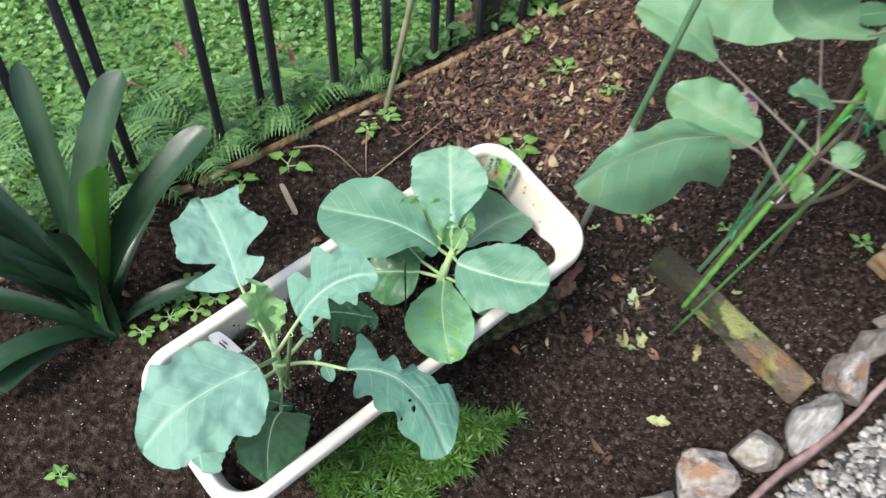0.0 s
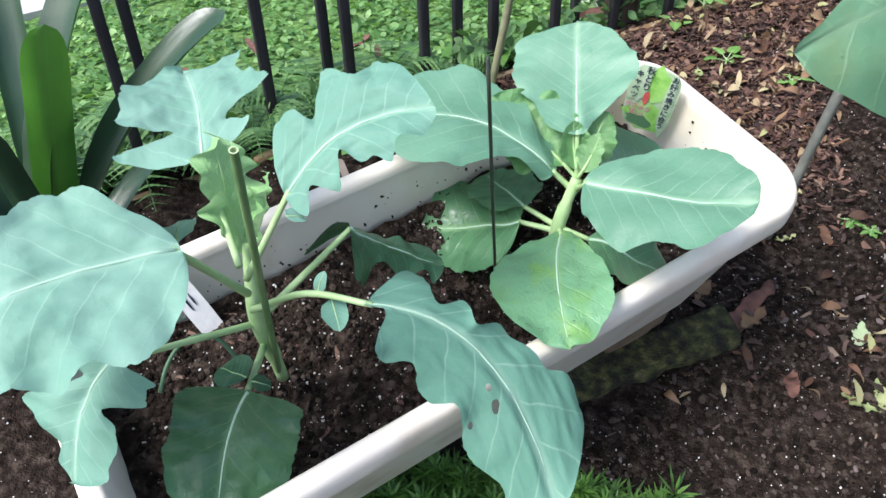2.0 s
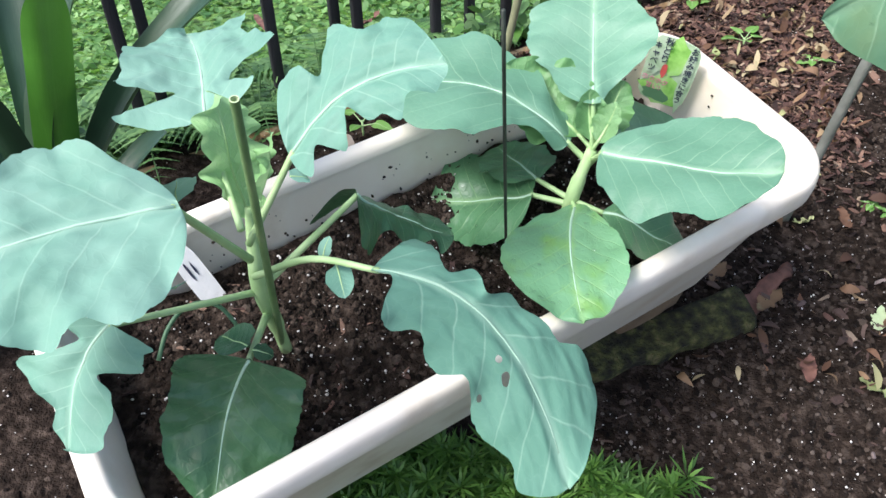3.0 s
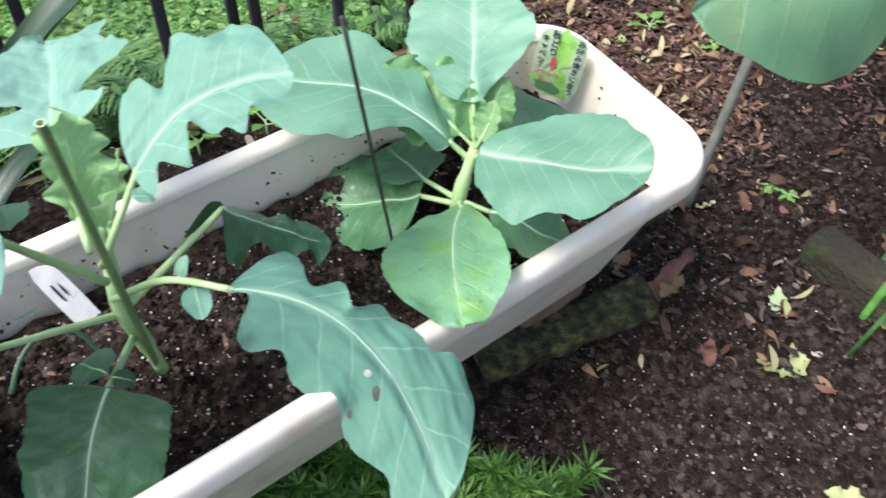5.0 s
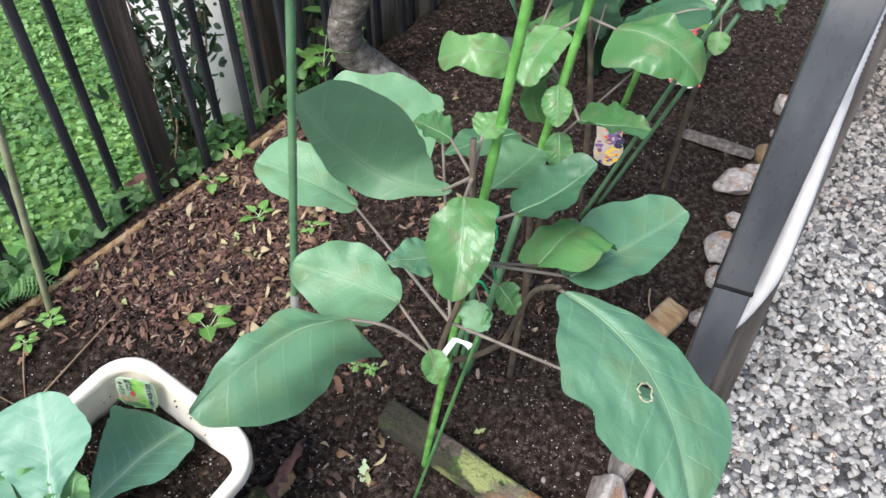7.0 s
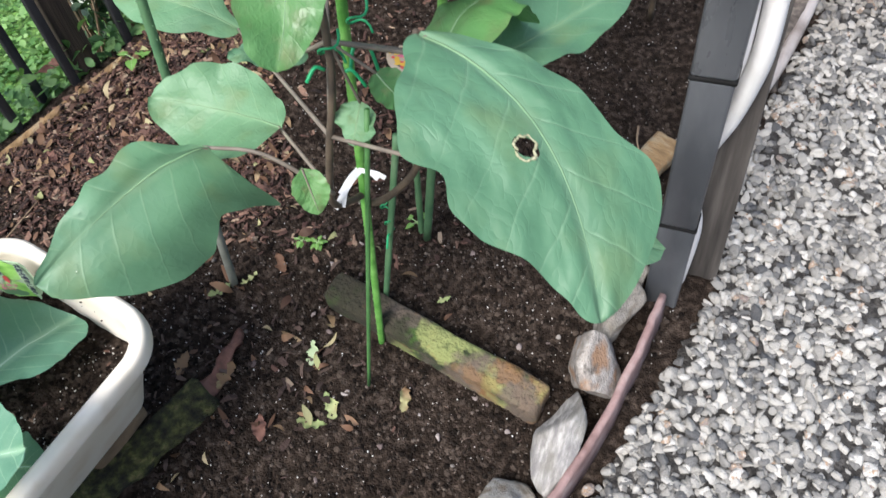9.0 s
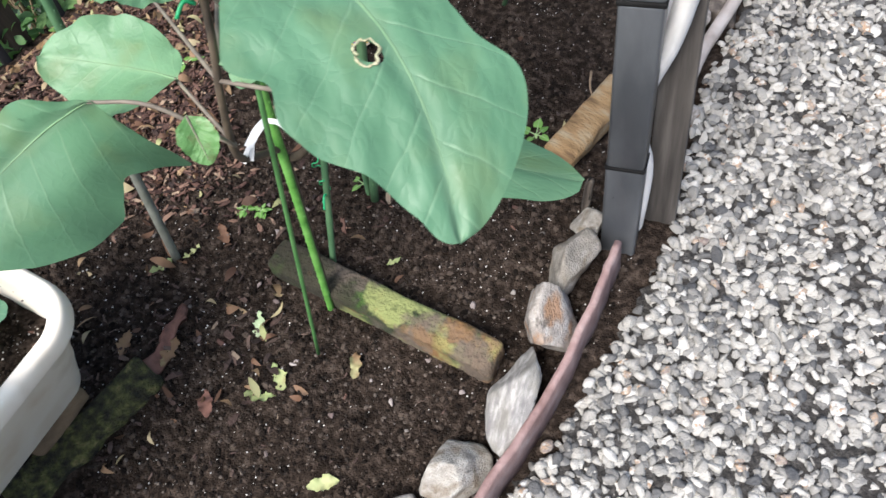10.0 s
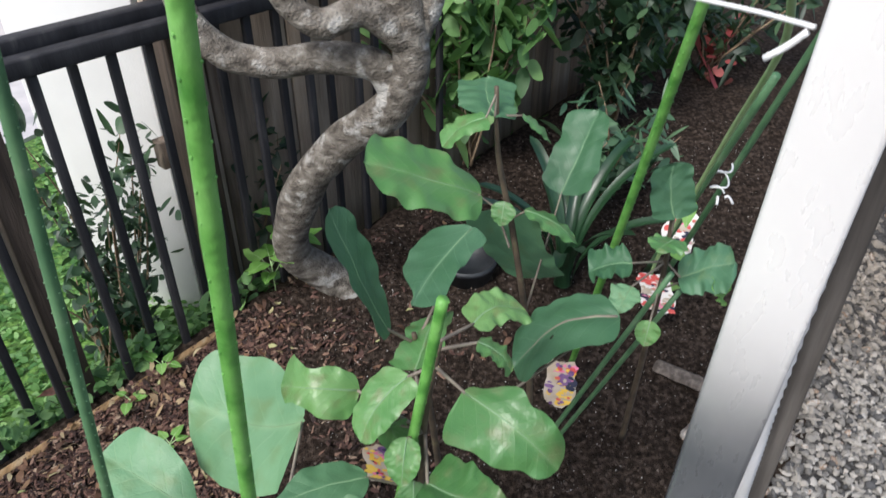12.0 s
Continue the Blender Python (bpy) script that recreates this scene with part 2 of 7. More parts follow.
patches(M["pebble"], (0.15, 0.14, 0.125), 4.5, 0.52, 0.66, (2, 2, 0), None, 0.25)
patches(M["mossy"], (0.21, 0.11, 0.036), 30, 0.52, 0.60, (3, 1, 0), (-0.12, 0.15), 0.85)
patches(M["mossy"], (0.024, 0.036, 0.012), 13, 0.43, 0.53, (0, 5, 2), (0.14, -0.25), 0.95)
patches(M["mossy"], (0.04, 0.085, 0.014), 34, 0.56, 0.64, (7, 5, 2), (0.25, -0.2), 0.9)
patches(M["mossy"], (0.25, 0.28, 0.10), 17, 0.585, 0.635, (1, 2, 8), (-0.14, 0.03), 0.85, 8)
patches(M["mossy"], (0.030, 0.026, 0.016), 12, 0.44, 0.54, (4, 4, 4), (0.02, -0.16), 0.9)
patches(M["mossy"], (0.13, 0.10, 0.075), 20, 0.44, 0.54, (9, 1, 1), (0.05, 0.17), 0.9)
patches(M["mossy"], (0.24, 0.12, 0.04), 24, 0.53, 0.61, (2, 8, 1), (0.0, 0.15), 0.4)
M["dark_moss"] = material("dark_moss", [(0.34, (0.012, 0.011, 0.007)), (0.48, (0.042, 0.042, 0.015)), (0.58, (0.085, 0.092, 0.026)), (0.68, (0.16, 0.14, 0.055))], 0.95, 70, 10, 1.0, 240, depth=0.010)
M["brick"] = material("brick", [(0.3, (0.12, 0.08, 0.05)), (0.6, (0.22, 0.15, 0.09)), (0.8, (0.30, 0.24, 0.17))], 0.9, 25, 7, 0.8, 120)
M["red_brick"] = material("red_brick", [(0.3, (0.16, 0.05, 0.035)), (0.7, (0.3, 0.11, 0.075))], 0.9, 25, 7, 0.8, 120)
M["timber"] = material("timber", [(0.3, (0.04, 0.032, 0.027)), (0.5, (0.10, 0.082, 0.068)), (0.7, (0.2, 0.17, 0.14))], 0.8, 14, 8, 0.7, 60, stretch=(5, 5, 0.35), depth=0.003)
M["rot_wood"] = material("rot_wood", [(0.3, (0.13, 0.08, 0.04)), (0.5, (0.30, 0.19, 0.09)), (0.7, (0.36, 0.3, 0.2)), (0.8, (0.12, 0.14, 0.05))], 0.85, 18, 8, 0.8, 90, stretch=(3, 1, 3))
M["strip"] = material("edging_plastic", [(0.3, (0.19, 0.115, 0.105)), (0.5, (0.29, 0.19, 0.178)), (0.65, (0.35, 0.25, 0.235)), (0.8, (0.42, 0.33, 0.31))], 0.7, 40, 8, 0.5, 160)
M["duct"] = material("duct_metal", [(0.35, (0.07, 0.076, 0.084)), (0.55, (0.12, 0.128, 0.138)), (0.75, (0.20, 0.21, 0.22))], 0.22, 7, 8, 0.12, 60, metal=0.35, rough2=0.42, stretch=(2, 2, 0.7))
M["band"] = material("band", [(0.3, (0.006, 0.006, 0.006)), (0.7, (0.014, 0.014, 0.014))], 0.75, spec=0.15)
M["hose"] = material("hose", [(0.3, (0.70, 0.69, 0.66)), (0.7, (0.82, 0.81, 0.8))], 0.5, 20)
M["grey_pipe"] = material("grey_pipe", [(0.3, (0.20, 0.165, 0.145)), (0.5, (0.34, 0.30, 0.275)), (0.7, (0.44, 0.40, 0.375))], 0.5, 20)
M["fence"] = material("fence_metal", [(0.3, (0.014, 0.014, 0.016)), (0.6, (0.03, 0.03, 0.034)), (0.8, (0.07, 0.068, 0.066))], 0.58, 14, 8, 0.25, 90, stretch=(3, 3, 0.6), spec=0.3)
M["post_wood"] = material("post_wood", [(0.3, (0.025, 0.017, 0.012)), (0.5, (0.06, 0.042, 0.03)), (0.75, (0.12, 0.088, 0.065))], 0.8, 10, 8, 0.6, 60, stretch=(6, 6, 0.5))
M["slat"] = material("slat_wood", [(0.3, (0.15, 0.112, 0.085)), (0.5, (0.30, 0.235, 0.18)), (0.75, (0.45, 0.37, 0.295))], 0.8, 10, 8, 0.6, 60, stretch=(6, 6, 0.5), obj=True)
M["wall"] = material("white_render", [(0.3, (0.74, 0.74, 0.73)), (0.7, (0.84, 0.84, 0.83))], 0.8, 6, 6, 0.15, 200)
M["paving"] = material("paving", [(0.3, (0.38, 0.37, 0.38)), (0.55, (0.52, 0.5, 0.5)), (0.8, (0.62, 0.58, 0.55))], 0.85, 8, 8, 0.4, 120)
M["greywall"] = material("greywall", [(0.35, (0.18, 0.18, 0.17)), (0.6, (0.36, 0.35, 0.33))], 0.9, 40, 8, 0.7, 120)
M["lawn"] = material("lawn_soil", [(0.3, (0.035, 0.07, 0.018)), (0.5, (0.08, 0.17, 0.035)), (0.7, (0.17, 0.32, 0.07))], 0.9, 60, 8, 0.9, 140)
M["cover"] = material("groundcover", [(0.05, (0.06, 0.155, 0.035)), (0.4, (0.13, 0.285, 0.075)), (0.7, (0.21, 0.40, 0.125)), (1.0, (0.34, 0.53, 0.22))], 0.5, 30, island=True, trans=0.3, trans_col=(0.25, 0.5, 0.08))
patches(M["cover"], (0.055, 0.15, 0.05), 3.5, 0.46, 0.62, (1, 0, 0), None, 0.75, 4)
patches(M["cover"], (0.30, 0.42, 0.20), 6.0, 0.58, 0.70, (5, 2, 0), None, 0.6, 4)
M["fern"] = material("fern", [(0.1, (0.05, 0.13, 0.04)), (0.5, (0.11, 0.235, 0.075)), (0.9, (0.20, 0.36, 0.12))], 0.5, 30, island=True, trans=0.25, trans_col=(0.15, 0.35, 0.06))
M["sedum"] = material("sedum", [(0.05, (0.03, 0.085, 0.015)), (0.5, (0.075, 0.19, 0.03)), (0.95, (0.16, 0.32, 0.06))], 0.45, 30, island=True, trans=0.2, trans_col=(0.2, 0.45, 0.05))
M["shrub"] = material("shrub_leaf", [(0.1, (0.010, 0.026, 0.016)), (0.5, (0.025, 0.06, 0.03)), (0.9, (0.065, 0.125, 0.06))], 0.4, 30, island=True, trans=0.15, trans_col=(0.1, 0.22, 0.06))
M["shrub_light"] = material("shrub_light_leaf", [(0.1, (0.025, 0.065, 0.035)), (0.5, (0.055, 0.125, 0.065)), (0.9, (0.12, 0.22, 0.12))], 0.4, 30, island=True, trans=0.15, trans_col=(0.1, 0.22, 0.06))
M["weed"] = leaf_material("weed_leaf", (0.11, 0.27, 0.05), (0.17, 0.37, 0.08), (0.24, 0.45, 0.12), (0.3, 0.5, 0.18), 0.45, 0.3, 5, 0.35)
M["twig"] = material("twig", [(0.3, (0.16, 0.1, 0.06)), (0.7, (0.35, 0.26, 0.17))], 0.8, 50)
M["bark"] = material("bark", [(0.33, (0.062, 0.053, 0.043)), (0.46, (0.135, 0.118, 0.097)), (0.56, (0.195, 0.176, 0.15)), (0.66, (0.27, 0.25, 0.215)), (0.76, (0.45, 0.43, 0.39))], 0.85, 42, 14, 1.0, 180, depth=0.008, stretch=(1, 1, 1.5))
patches(M["bark"], (0.48, 0.47, 0.44), 26, 0.58, 0.66, (3, 1, 2), None, 0.75, 8)
M["stake"] = material("stake_green", [(0.32, (0.060, 0.215, 0.034)), (0.5, (0.122, 0.335, 0.066)), (0.7, (0.18, 0.425, 0.105)), (0.82, (0.25, 0.48, 0.18))], 0.4, 45, 8, 0.3, 170)
M["stake_dull"] = material("stake_dull", [(0.35, (0.06, 0.145, 0.07)), (0.6, (0.10, 0.21, 0.10)), (0.8, (0.17, 0.27, 0.155))], 0.45, 20, 5, 0.15, 150)
M["stick_green"] = material("stick_green", [(0.35, (0.05, 0.155, 0.045)), (0.6, (0.08, 0.21, 0.065)), (0.8, (0.12, 0.26, 0.1))], 0.45, 25, 5, 0.15, 150)
M["bare_foot"] = material("bare_foot", [(0.3, (0.11, 0.12, 0.10)), (0.7, (0.21, 0.22, 0.19))], 0.6, 40, 6, 0.3, 150)
M["bamboo"] = material("bamboo", [(0.35, (0.17, 0.19, 0.10)), (0.6, (0.28, 0.29, 0.17)), (0.8, (0.36, 0.33, 0.24))], 0.55, 25, 6, 0.2, 90)
M["black_stake"] = material("black_stake", [(0.3, (0.02, 0.03, 0.02)), (0.7, (0.05, 0.06, 0.045))], 0.5, 40)
M["white"] = material("white_plastic", [(0.3, (0.75, 0.75, 0.75)), (0.7, (0.85, 0.85, 0.85))], 0.5, 20)
M["green_tie"] = material("green_tie", [(0.3, (0.01, 0.28, 0.10)), (0.7, (0.02, 0.4, 0.16))], 0.4, 30)
M["pot"] = material("black_pot", [(0.3, (0.015, 0.018, 0.022)), (0.7, (0.04, 0.045, 0.05))], 0.4, 20)
M["broc"] = leaf_material("broccoli_leaf", (0.105, 0.25, 0.178), (0.14, 0.30, 0.222), (0.195, 0.36, 0.28), (0.37, 0.55, 0.42), 0.55, 0.12, 7, 0.5, relief=0.22)
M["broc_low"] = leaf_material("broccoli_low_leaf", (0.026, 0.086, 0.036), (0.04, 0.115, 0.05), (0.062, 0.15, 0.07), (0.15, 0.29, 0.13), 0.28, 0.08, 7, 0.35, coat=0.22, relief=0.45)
M["cab"] = leaf_material("cabbage_leaf", (0.10, 0.24, 0.150), (0.132, 0.29, 0.19), (0.185, 0.35, 0.24), (0.38, 0.57, 0.37), 0.42, 0.14, 8, 0.5, relief=0.28)
M["cab_bright"] = leaf_material("cabbage_bright_leaf", (0.10, 0.27, 0.115), (0.13, 0.31, 0.155), (0.17, 0.37, 0.19), (0.30, 0.50, 0.18), 0.36, 0.15, 7, 0.5, coat=0.12, blotch=(0.155, 0.335, 0.085), relief=0.45)
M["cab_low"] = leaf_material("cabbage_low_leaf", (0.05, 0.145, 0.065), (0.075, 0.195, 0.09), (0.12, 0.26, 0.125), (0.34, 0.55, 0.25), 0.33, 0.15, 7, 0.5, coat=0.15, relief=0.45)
M["cab_heart"] = leaf_material("cabbage_heart_leaf", (0.12, 0.28, 0.10), (0.17, 0.35, 0.14), (0.24, 0.43, 0.20), (0.36, 0.56, 0.3), 0.38, 0.22, 9, 0.4, relief=0.6)
M["young"] = leaf_material("young_broccoli_leaf", (0.21, 0.41, 0.16), (0.28, 0.49, 0.22), (0.38, 0.57, 0.31), (0.48, 0.65, 0.42), 0.45, 0.2, 9, 0.35, relief=0.7)
M["pale_rib"] = material("pale_rib", [(0.3, (0.33, 0.52, 0.38)), (0.7, (0.42, 0.6, 0.46))], 0.45, 40)
M["cut"] = material("pale_cut", [(0.3, (0.42, 0.55, 0.28)), (0.7, (0.52, 0.63, 0.38))], 0.6, 60)
M["cane"] = material("hollow_cane", [(0.35, (0.09, 0.17, 0.055)), (0.55, (0.14, 0.23, 0.085)), (0.75, (0.20, 0.24, 0.12))], 0.5, 30, 6, 0.2, 120, stretch=(3, 3, 0.4))
M["cab_stem"] = material("cabbage_stem", [(0.3, (0.29, 0.46, 0.19)), (0.7, (0.42, 0.58, 0.29))], 0.45, 40)
M["egg"] = leaf_material("eggplant_leaf", (0.083, 0.20, 0.103), (0.107, 0.243, 0.13), (0.138, 0.284, 0.158), (0.22, 0.36, 0.215), 0.42, 0.15, 6, 0.5, relief=0.42, blotch=(0.125, 0.225, 0.105))
M["egg_young"] = leaf_material("eggplant_young_leaf", (0.065, 0.185, 0.05), (0.09, 0.235, 0.07), (0.14, 0.29, 0.10), (0.22, 0.36, 0.15), 0.36, 0.2, 8, 0.4, coat=0.16, blotch=(0.13, 0.19, 0.07), relief=0.42)
M["egg_pale"] = leaf_material("eggplant_pale_leaf", (0.11, 0.23, 0.122), (0.14, 0.275, 0.15), (0.175, 0.315, 0.18), (0.26, 0.39, 0.25), 0.45, 0.25, 6, 0.45, relief=0.42)
M["egg_dark"] = leaf_material("eggplant_dark_leaf", (0.045, 0.13, 0.055), (0.062, 0.155, 0.075), (0.085, 0.19, 0.095), (0.17, 0.3, 0.17), 0.42, 0.15, 6, 0.38, coat=0.05, relief=0.34)
M["egg_stem"] = material("eggplant_stem", [(0.3, (0.045, 0.035, 0.026)), (0.6, (0.10, 0.075, 0.05)), (0.8, (0.15, 0.14, 0.075))], 0.6, 40, 6, 0.3, 200)
M["torn"] = material("torn_rim", [(0.3, (0.30, 0.30, 0.17)), (0.7, (0.46, 0.44, 0.30))], 0.8, 300)
M["egg_rib"] = material("eggplant_rib", [(0.3, (0.13, 0.25, 0.125)), (0.7, (0.19, 0.31, 0.165))], 0.5, 40)
M["egg_petiole"] = material("eggplant_petiole", [(0.3, (0.13, 0.105, 0.085)), (0.6, (0.22, 0.19, 0.15)), (0.8, (0.2, 0.24, 0.13))], 0.6, 40)
M["clivia"] = leaf_material("clivia_leaf", (0.009, 0.033, 0.014), (0.015, 0.048, 0.020), (0.025, 0.068, 0.028), (0.035, 0.085, 0.036), 0.3, 0.04, 1, 0.1, coat=0.28)
M["clivia"].node_tree.nodes["Principled BSDF"].inputs["Coat Roughness"].default_value = 0.28
M["clivia"].node_tree.nodes["Principled BSDF"].inputs["Specular IOR Level"].default_value = 0.5
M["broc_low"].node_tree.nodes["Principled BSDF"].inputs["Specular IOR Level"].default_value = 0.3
M["broc"].node_tree.nodes["Principled BSDF"].inputs["Specular IOR Level"].default_value = 0.35
for key in ("egg", "egg_dark", "egg_young"):
    # each blade has its own age: darker, yellower or bluer
    et = M[key].node_tree
    eq = et.nodes["Principled BSDF"]
    eo, ec, em = [et.nodes.new(k) for k in ("ShaderNodeObjectInfo", "ShaderNodeValToRGB", "ShaderNodeMix")]
    ec.color_ramp.elements[0].color = (0.90, 0.93, 0.97, 1)
    ec.color_ramp.elements[1].color = (1.07, 1.04, 0.96, 1)
    ec.color_ramp.elements.new(0.35).color = (0.95, 0.95, 1.0, 1)
    ec.color_ramp.elements.new(0.7).color = (1.0, 1.02, 0.97, 1)
    em.data_type, em.blend_type = "RGBA", "MULTIPLY"
    em.inputs[0].default_value = 1.0
    et.links.new(eo.outputs["Random"], ec.inputs[0])
    et.links.new(eq.inputs["Base Color"].links[0].from_socket, em.inputs[6])
    et.links.new(ec.outputs[0], em.inputs[7])
    et.links.new(em.outputs[2], eq.inputs["Base Color"])
M["clivia_bright"] = leaf_material("clivia_bright_leaf", (0.045, 0.15, 0.016), (0.07, 0.22, 0.024), (0.10, 0.285, 0.036), (0.13, 0.33, 0.055), 0.3, 0.15, 1, 0.15, coat=0.3)
M["duct_sunlit"] = material("duct_sunlit", [(0.35, (0.07, 0.076, 0.084)), (0.55, (0.12, 0.128, 0.138)), (0.75, (0.20, 0.21, 0.22))], 0.24, 7, 8, 0.02, 40, metal=0.2, rough2=0.32, stretch=(2, 2, 0.7))
M["tag_white"] = material("tag_white", [(0.3, (0.74, 0.72, 0.70)), (0.7, (0.82, 0.8, 0.78))], 0.45, 40)
M["tag_pale"] = material("tag_pale", [(0.3, (0.42, 0.34, 0.24)), (0.7, (0.56, 0.49, 0.42))], 0.45, 40)
M["tag_yellow"] = material("tag_yellow", [(0.3, (0.72, 0.45, 0.05)), (0.7, (0.80, 0.58, 0.12))], 0.45, 60)
M["tag_purple"] = material("tag_purple", [(0.3, (0.10, 0.04, 0.14)), (0.7, (0.25, 0.14, 0.32))], 0.4, 60)
M["tag_red"] = material("tag_red", [(0.3, (0.55, 0.06, 0.06)), (0.7, (0.70, 0.14, 0.12))], 0.45, 60)
M["tag_pink"] = material("tag_pink", [(0.3, (0.70, 0.18, 0.32)), (0.7, (0.78, 0.26, 0.4))], 0.45, 60)
M["tag_green"] = material("tag_green", [(0.3, (0.16, 0.42, 0.06)), (0.5, (0.32, 0.62, 0.14)), (0.75, (0.5, 0.72, 0.34))], 0.4, 60)
M["tag_mint"] = material("tag_mint", [(0.3, (0.36, 0.52, 0.30)), (0.7, (0.56, 0.66, 0.50))], 0.45, 90)
M["tag_ink"] = material("tag_ink", [(0.3, (0.015, 0.02, 0.05)), (0.7, (0.03, 0.035, 0.07))], 0.5, 60)
M["coleus"] = material("red_leaf_plant", [(0.1, (0.22, 0.03, 0.035)), (0.6, (0.4, 0.09, 0.08)), (0.95, (0.5, 0.2, 0.16))], 0.5, 40, island=True)
# sunlight on the upper post, painted as white over the dark duct colour
df = M["duct_sunlit"].node_tree
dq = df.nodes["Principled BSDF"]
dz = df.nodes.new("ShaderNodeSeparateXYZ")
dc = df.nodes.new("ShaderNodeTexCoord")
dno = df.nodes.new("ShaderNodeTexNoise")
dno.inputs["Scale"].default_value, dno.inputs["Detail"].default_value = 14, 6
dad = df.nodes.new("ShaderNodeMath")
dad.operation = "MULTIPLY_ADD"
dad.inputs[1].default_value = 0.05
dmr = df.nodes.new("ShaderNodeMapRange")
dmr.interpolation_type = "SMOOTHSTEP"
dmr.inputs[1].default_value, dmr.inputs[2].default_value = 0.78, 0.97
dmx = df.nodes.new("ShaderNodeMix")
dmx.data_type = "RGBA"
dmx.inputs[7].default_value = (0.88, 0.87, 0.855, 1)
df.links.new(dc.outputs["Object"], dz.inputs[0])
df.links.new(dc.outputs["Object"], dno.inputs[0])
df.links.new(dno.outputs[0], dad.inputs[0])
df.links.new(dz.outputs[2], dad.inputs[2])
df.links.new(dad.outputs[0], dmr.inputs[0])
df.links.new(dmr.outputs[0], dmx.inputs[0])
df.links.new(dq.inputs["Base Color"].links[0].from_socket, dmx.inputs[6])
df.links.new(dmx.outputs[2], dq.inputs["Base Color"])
M["drop"] = bpy.data.materials.new("water_drop")
M["drop"].use_nodes = True
dt = M["drop"].node_tree
dg, dtr, dmix, dfr = [dt.nodes.new(k) for k in ("ShaderNodeBsdfGlossy", "ShaderNodeBsdfTransparent", "ShaderNodeMixShader", "ShaderNodeFresnel")]
dg.inputs["Roughness"].default_value = 0.04
dfr.inputs[0].default_value = 1.45
dt.links.new(dfr.outputs[0], dmix.inputs[0])
dt.links.new(dtr.outputs[0], dmix.inputs[1])
dt.links.new(dg.outputs[0], dmix.inputs[2])
dt.links.new(dmix.outputs[0], dt.nodes["Material Output"].inputs[0])

# ---- building helpers ----


def ground_z(x, y):
    """The bed slopes gently up to the fence; behind it the lawn lies lower and level."""
    d = (y - fence_y(x)) * 0.7923
    if d <= 0:
        return bed_z(x, y)
    foot = bed_z(x + 0.61 * d, y - 0.79 * d)
    return foot + (-0.03 - foot) * smoothstep(0.0, 0.09, d)


def bed_z(x, y):
    return -0.185 + 1.2 * math.tanh((-0.0362 * x + 0.195 * y) / 1.2)


def smoothstep(a, b, x):
    t = min(1, max(0, (x - a) / (b - a)))
    return t * t * (3 - 2 * t)


def fence_y(x):
    return 1.104 + 0.77 * (x + 0.381)


EDGE_Y = [-3.0, 0.2, 0.40, 0.551, 0.628, 0.705, 0.78, 0.883, 1.036, 1.151, 1.282, 1.402, 1.684, 2.4, 6.0]
EDGE_X = [-3.0, 0.15, 0.43, 0.645, 0.768, 0.872, 0.965, 1.05, 1.175, 1.32, 1.465, 1.56, 1.765, 2.4, 6.0]


def edge_x(y):
    """Where the bed ends and the gravel begins."""
    return float(np.interp(y, EDGE_Y, EDGE_X))


def origin(ob):
    v = Vector((0, 0, 0))
    while ob is not None:
        v += ob.location
        ob = ob.parent
    return v


def part(name, bm, mat, parent=None, label="", smooth=True):
    """Links a bmesh, built in world places, as one mesh object under parent."""
    me = bpy.data.meshes.new(name)
    if parent is not None:
        bmesh.ops.translate(bm, verts=bm.verts, vec=-origin(parent))
    bm.to_mesh(me)
    bm.free()
    me.materials.append(mat)
    if smooth:
        me.polygons.foreach_set("use_smooth", [True] * len(me.polygons))
    ob = new(name, me)
    ob.parent = parent
    if label:
        ob["label"] = label
    return ob


def raw(name, verts, faces, mat, parent=None, smooth=True):
    me = bpy.data.meshes.new(name)
    me.from_pydata(verts, [], faces)
    me.materials.append(mat)
    if smooth:
        me.polygons.foreach_set("use_smooth", [True] * len(me.polygons))
    ob = new(name, me)
    ob.parent = parent
    return ob


def thing(name, at, label, category, group="", kind=""):
    ob = new(name)
    ob.location = at
    ob.empty_display_size = 0.05
    return tagged(ob, label, category, group, kind)


def spline(pts, n):
    """n + 1 places along a smooth curve through pts."""
    p = [Vector(q) for q in pts]
    p = [p[0] * 2 - p[1]] + p + [p[-1] * 2 - p[-2]]
    out = []
    for i in range(n + 1):
        s = i / n * (len(p) - 3)
        k = min(int(s), len(p) - 4)
        t = s - k
        a, b, c, d = p[k:k + 4]
        out.append(0.5 * ((2 * b) + (c - a) * t + (2 * a - 5 * b + 4 * c - d) * t * t + (3 * b - a - 3 * c + d) * t ** 3))
    return out


def tube(bm, pts, radii, n=8, cap=True):
    """A round tube along pts; radii: one number, or one a point."""
    pts = [Vector(p) for p in pts]
    if isinstance(radii, (int, float)):
        radii = [radii] * len(pts)
    rings, x = [], None
    for i, p in enumerate(pts):
        d = (pts[min(i + 1, len(pts) - 1)] - pts[max(i - 1, 0)]).normalized()
        if x is None:
            x = d.orthogonal().normalized()
        x = (x - d * x.dot(d)).normalized()
        y = d.cross(x)
        rings.append([bm.verts.new(p + radii[i] * (math.cos(a) * x + math.sin(a) * y)) for a in [2 * math.pi * k / n for k in range(n)]])
    for a, b in zip(rings, rings[1:]):
        for k in range(n):
            bm.faces.new((a[k], a[(k + 1) % n], b[(k + 1) % n], b[k]))
    if cap:
        bm.faces.new(rings[0][::-1])
        bm.faces.new(rings[-1])
    return rings


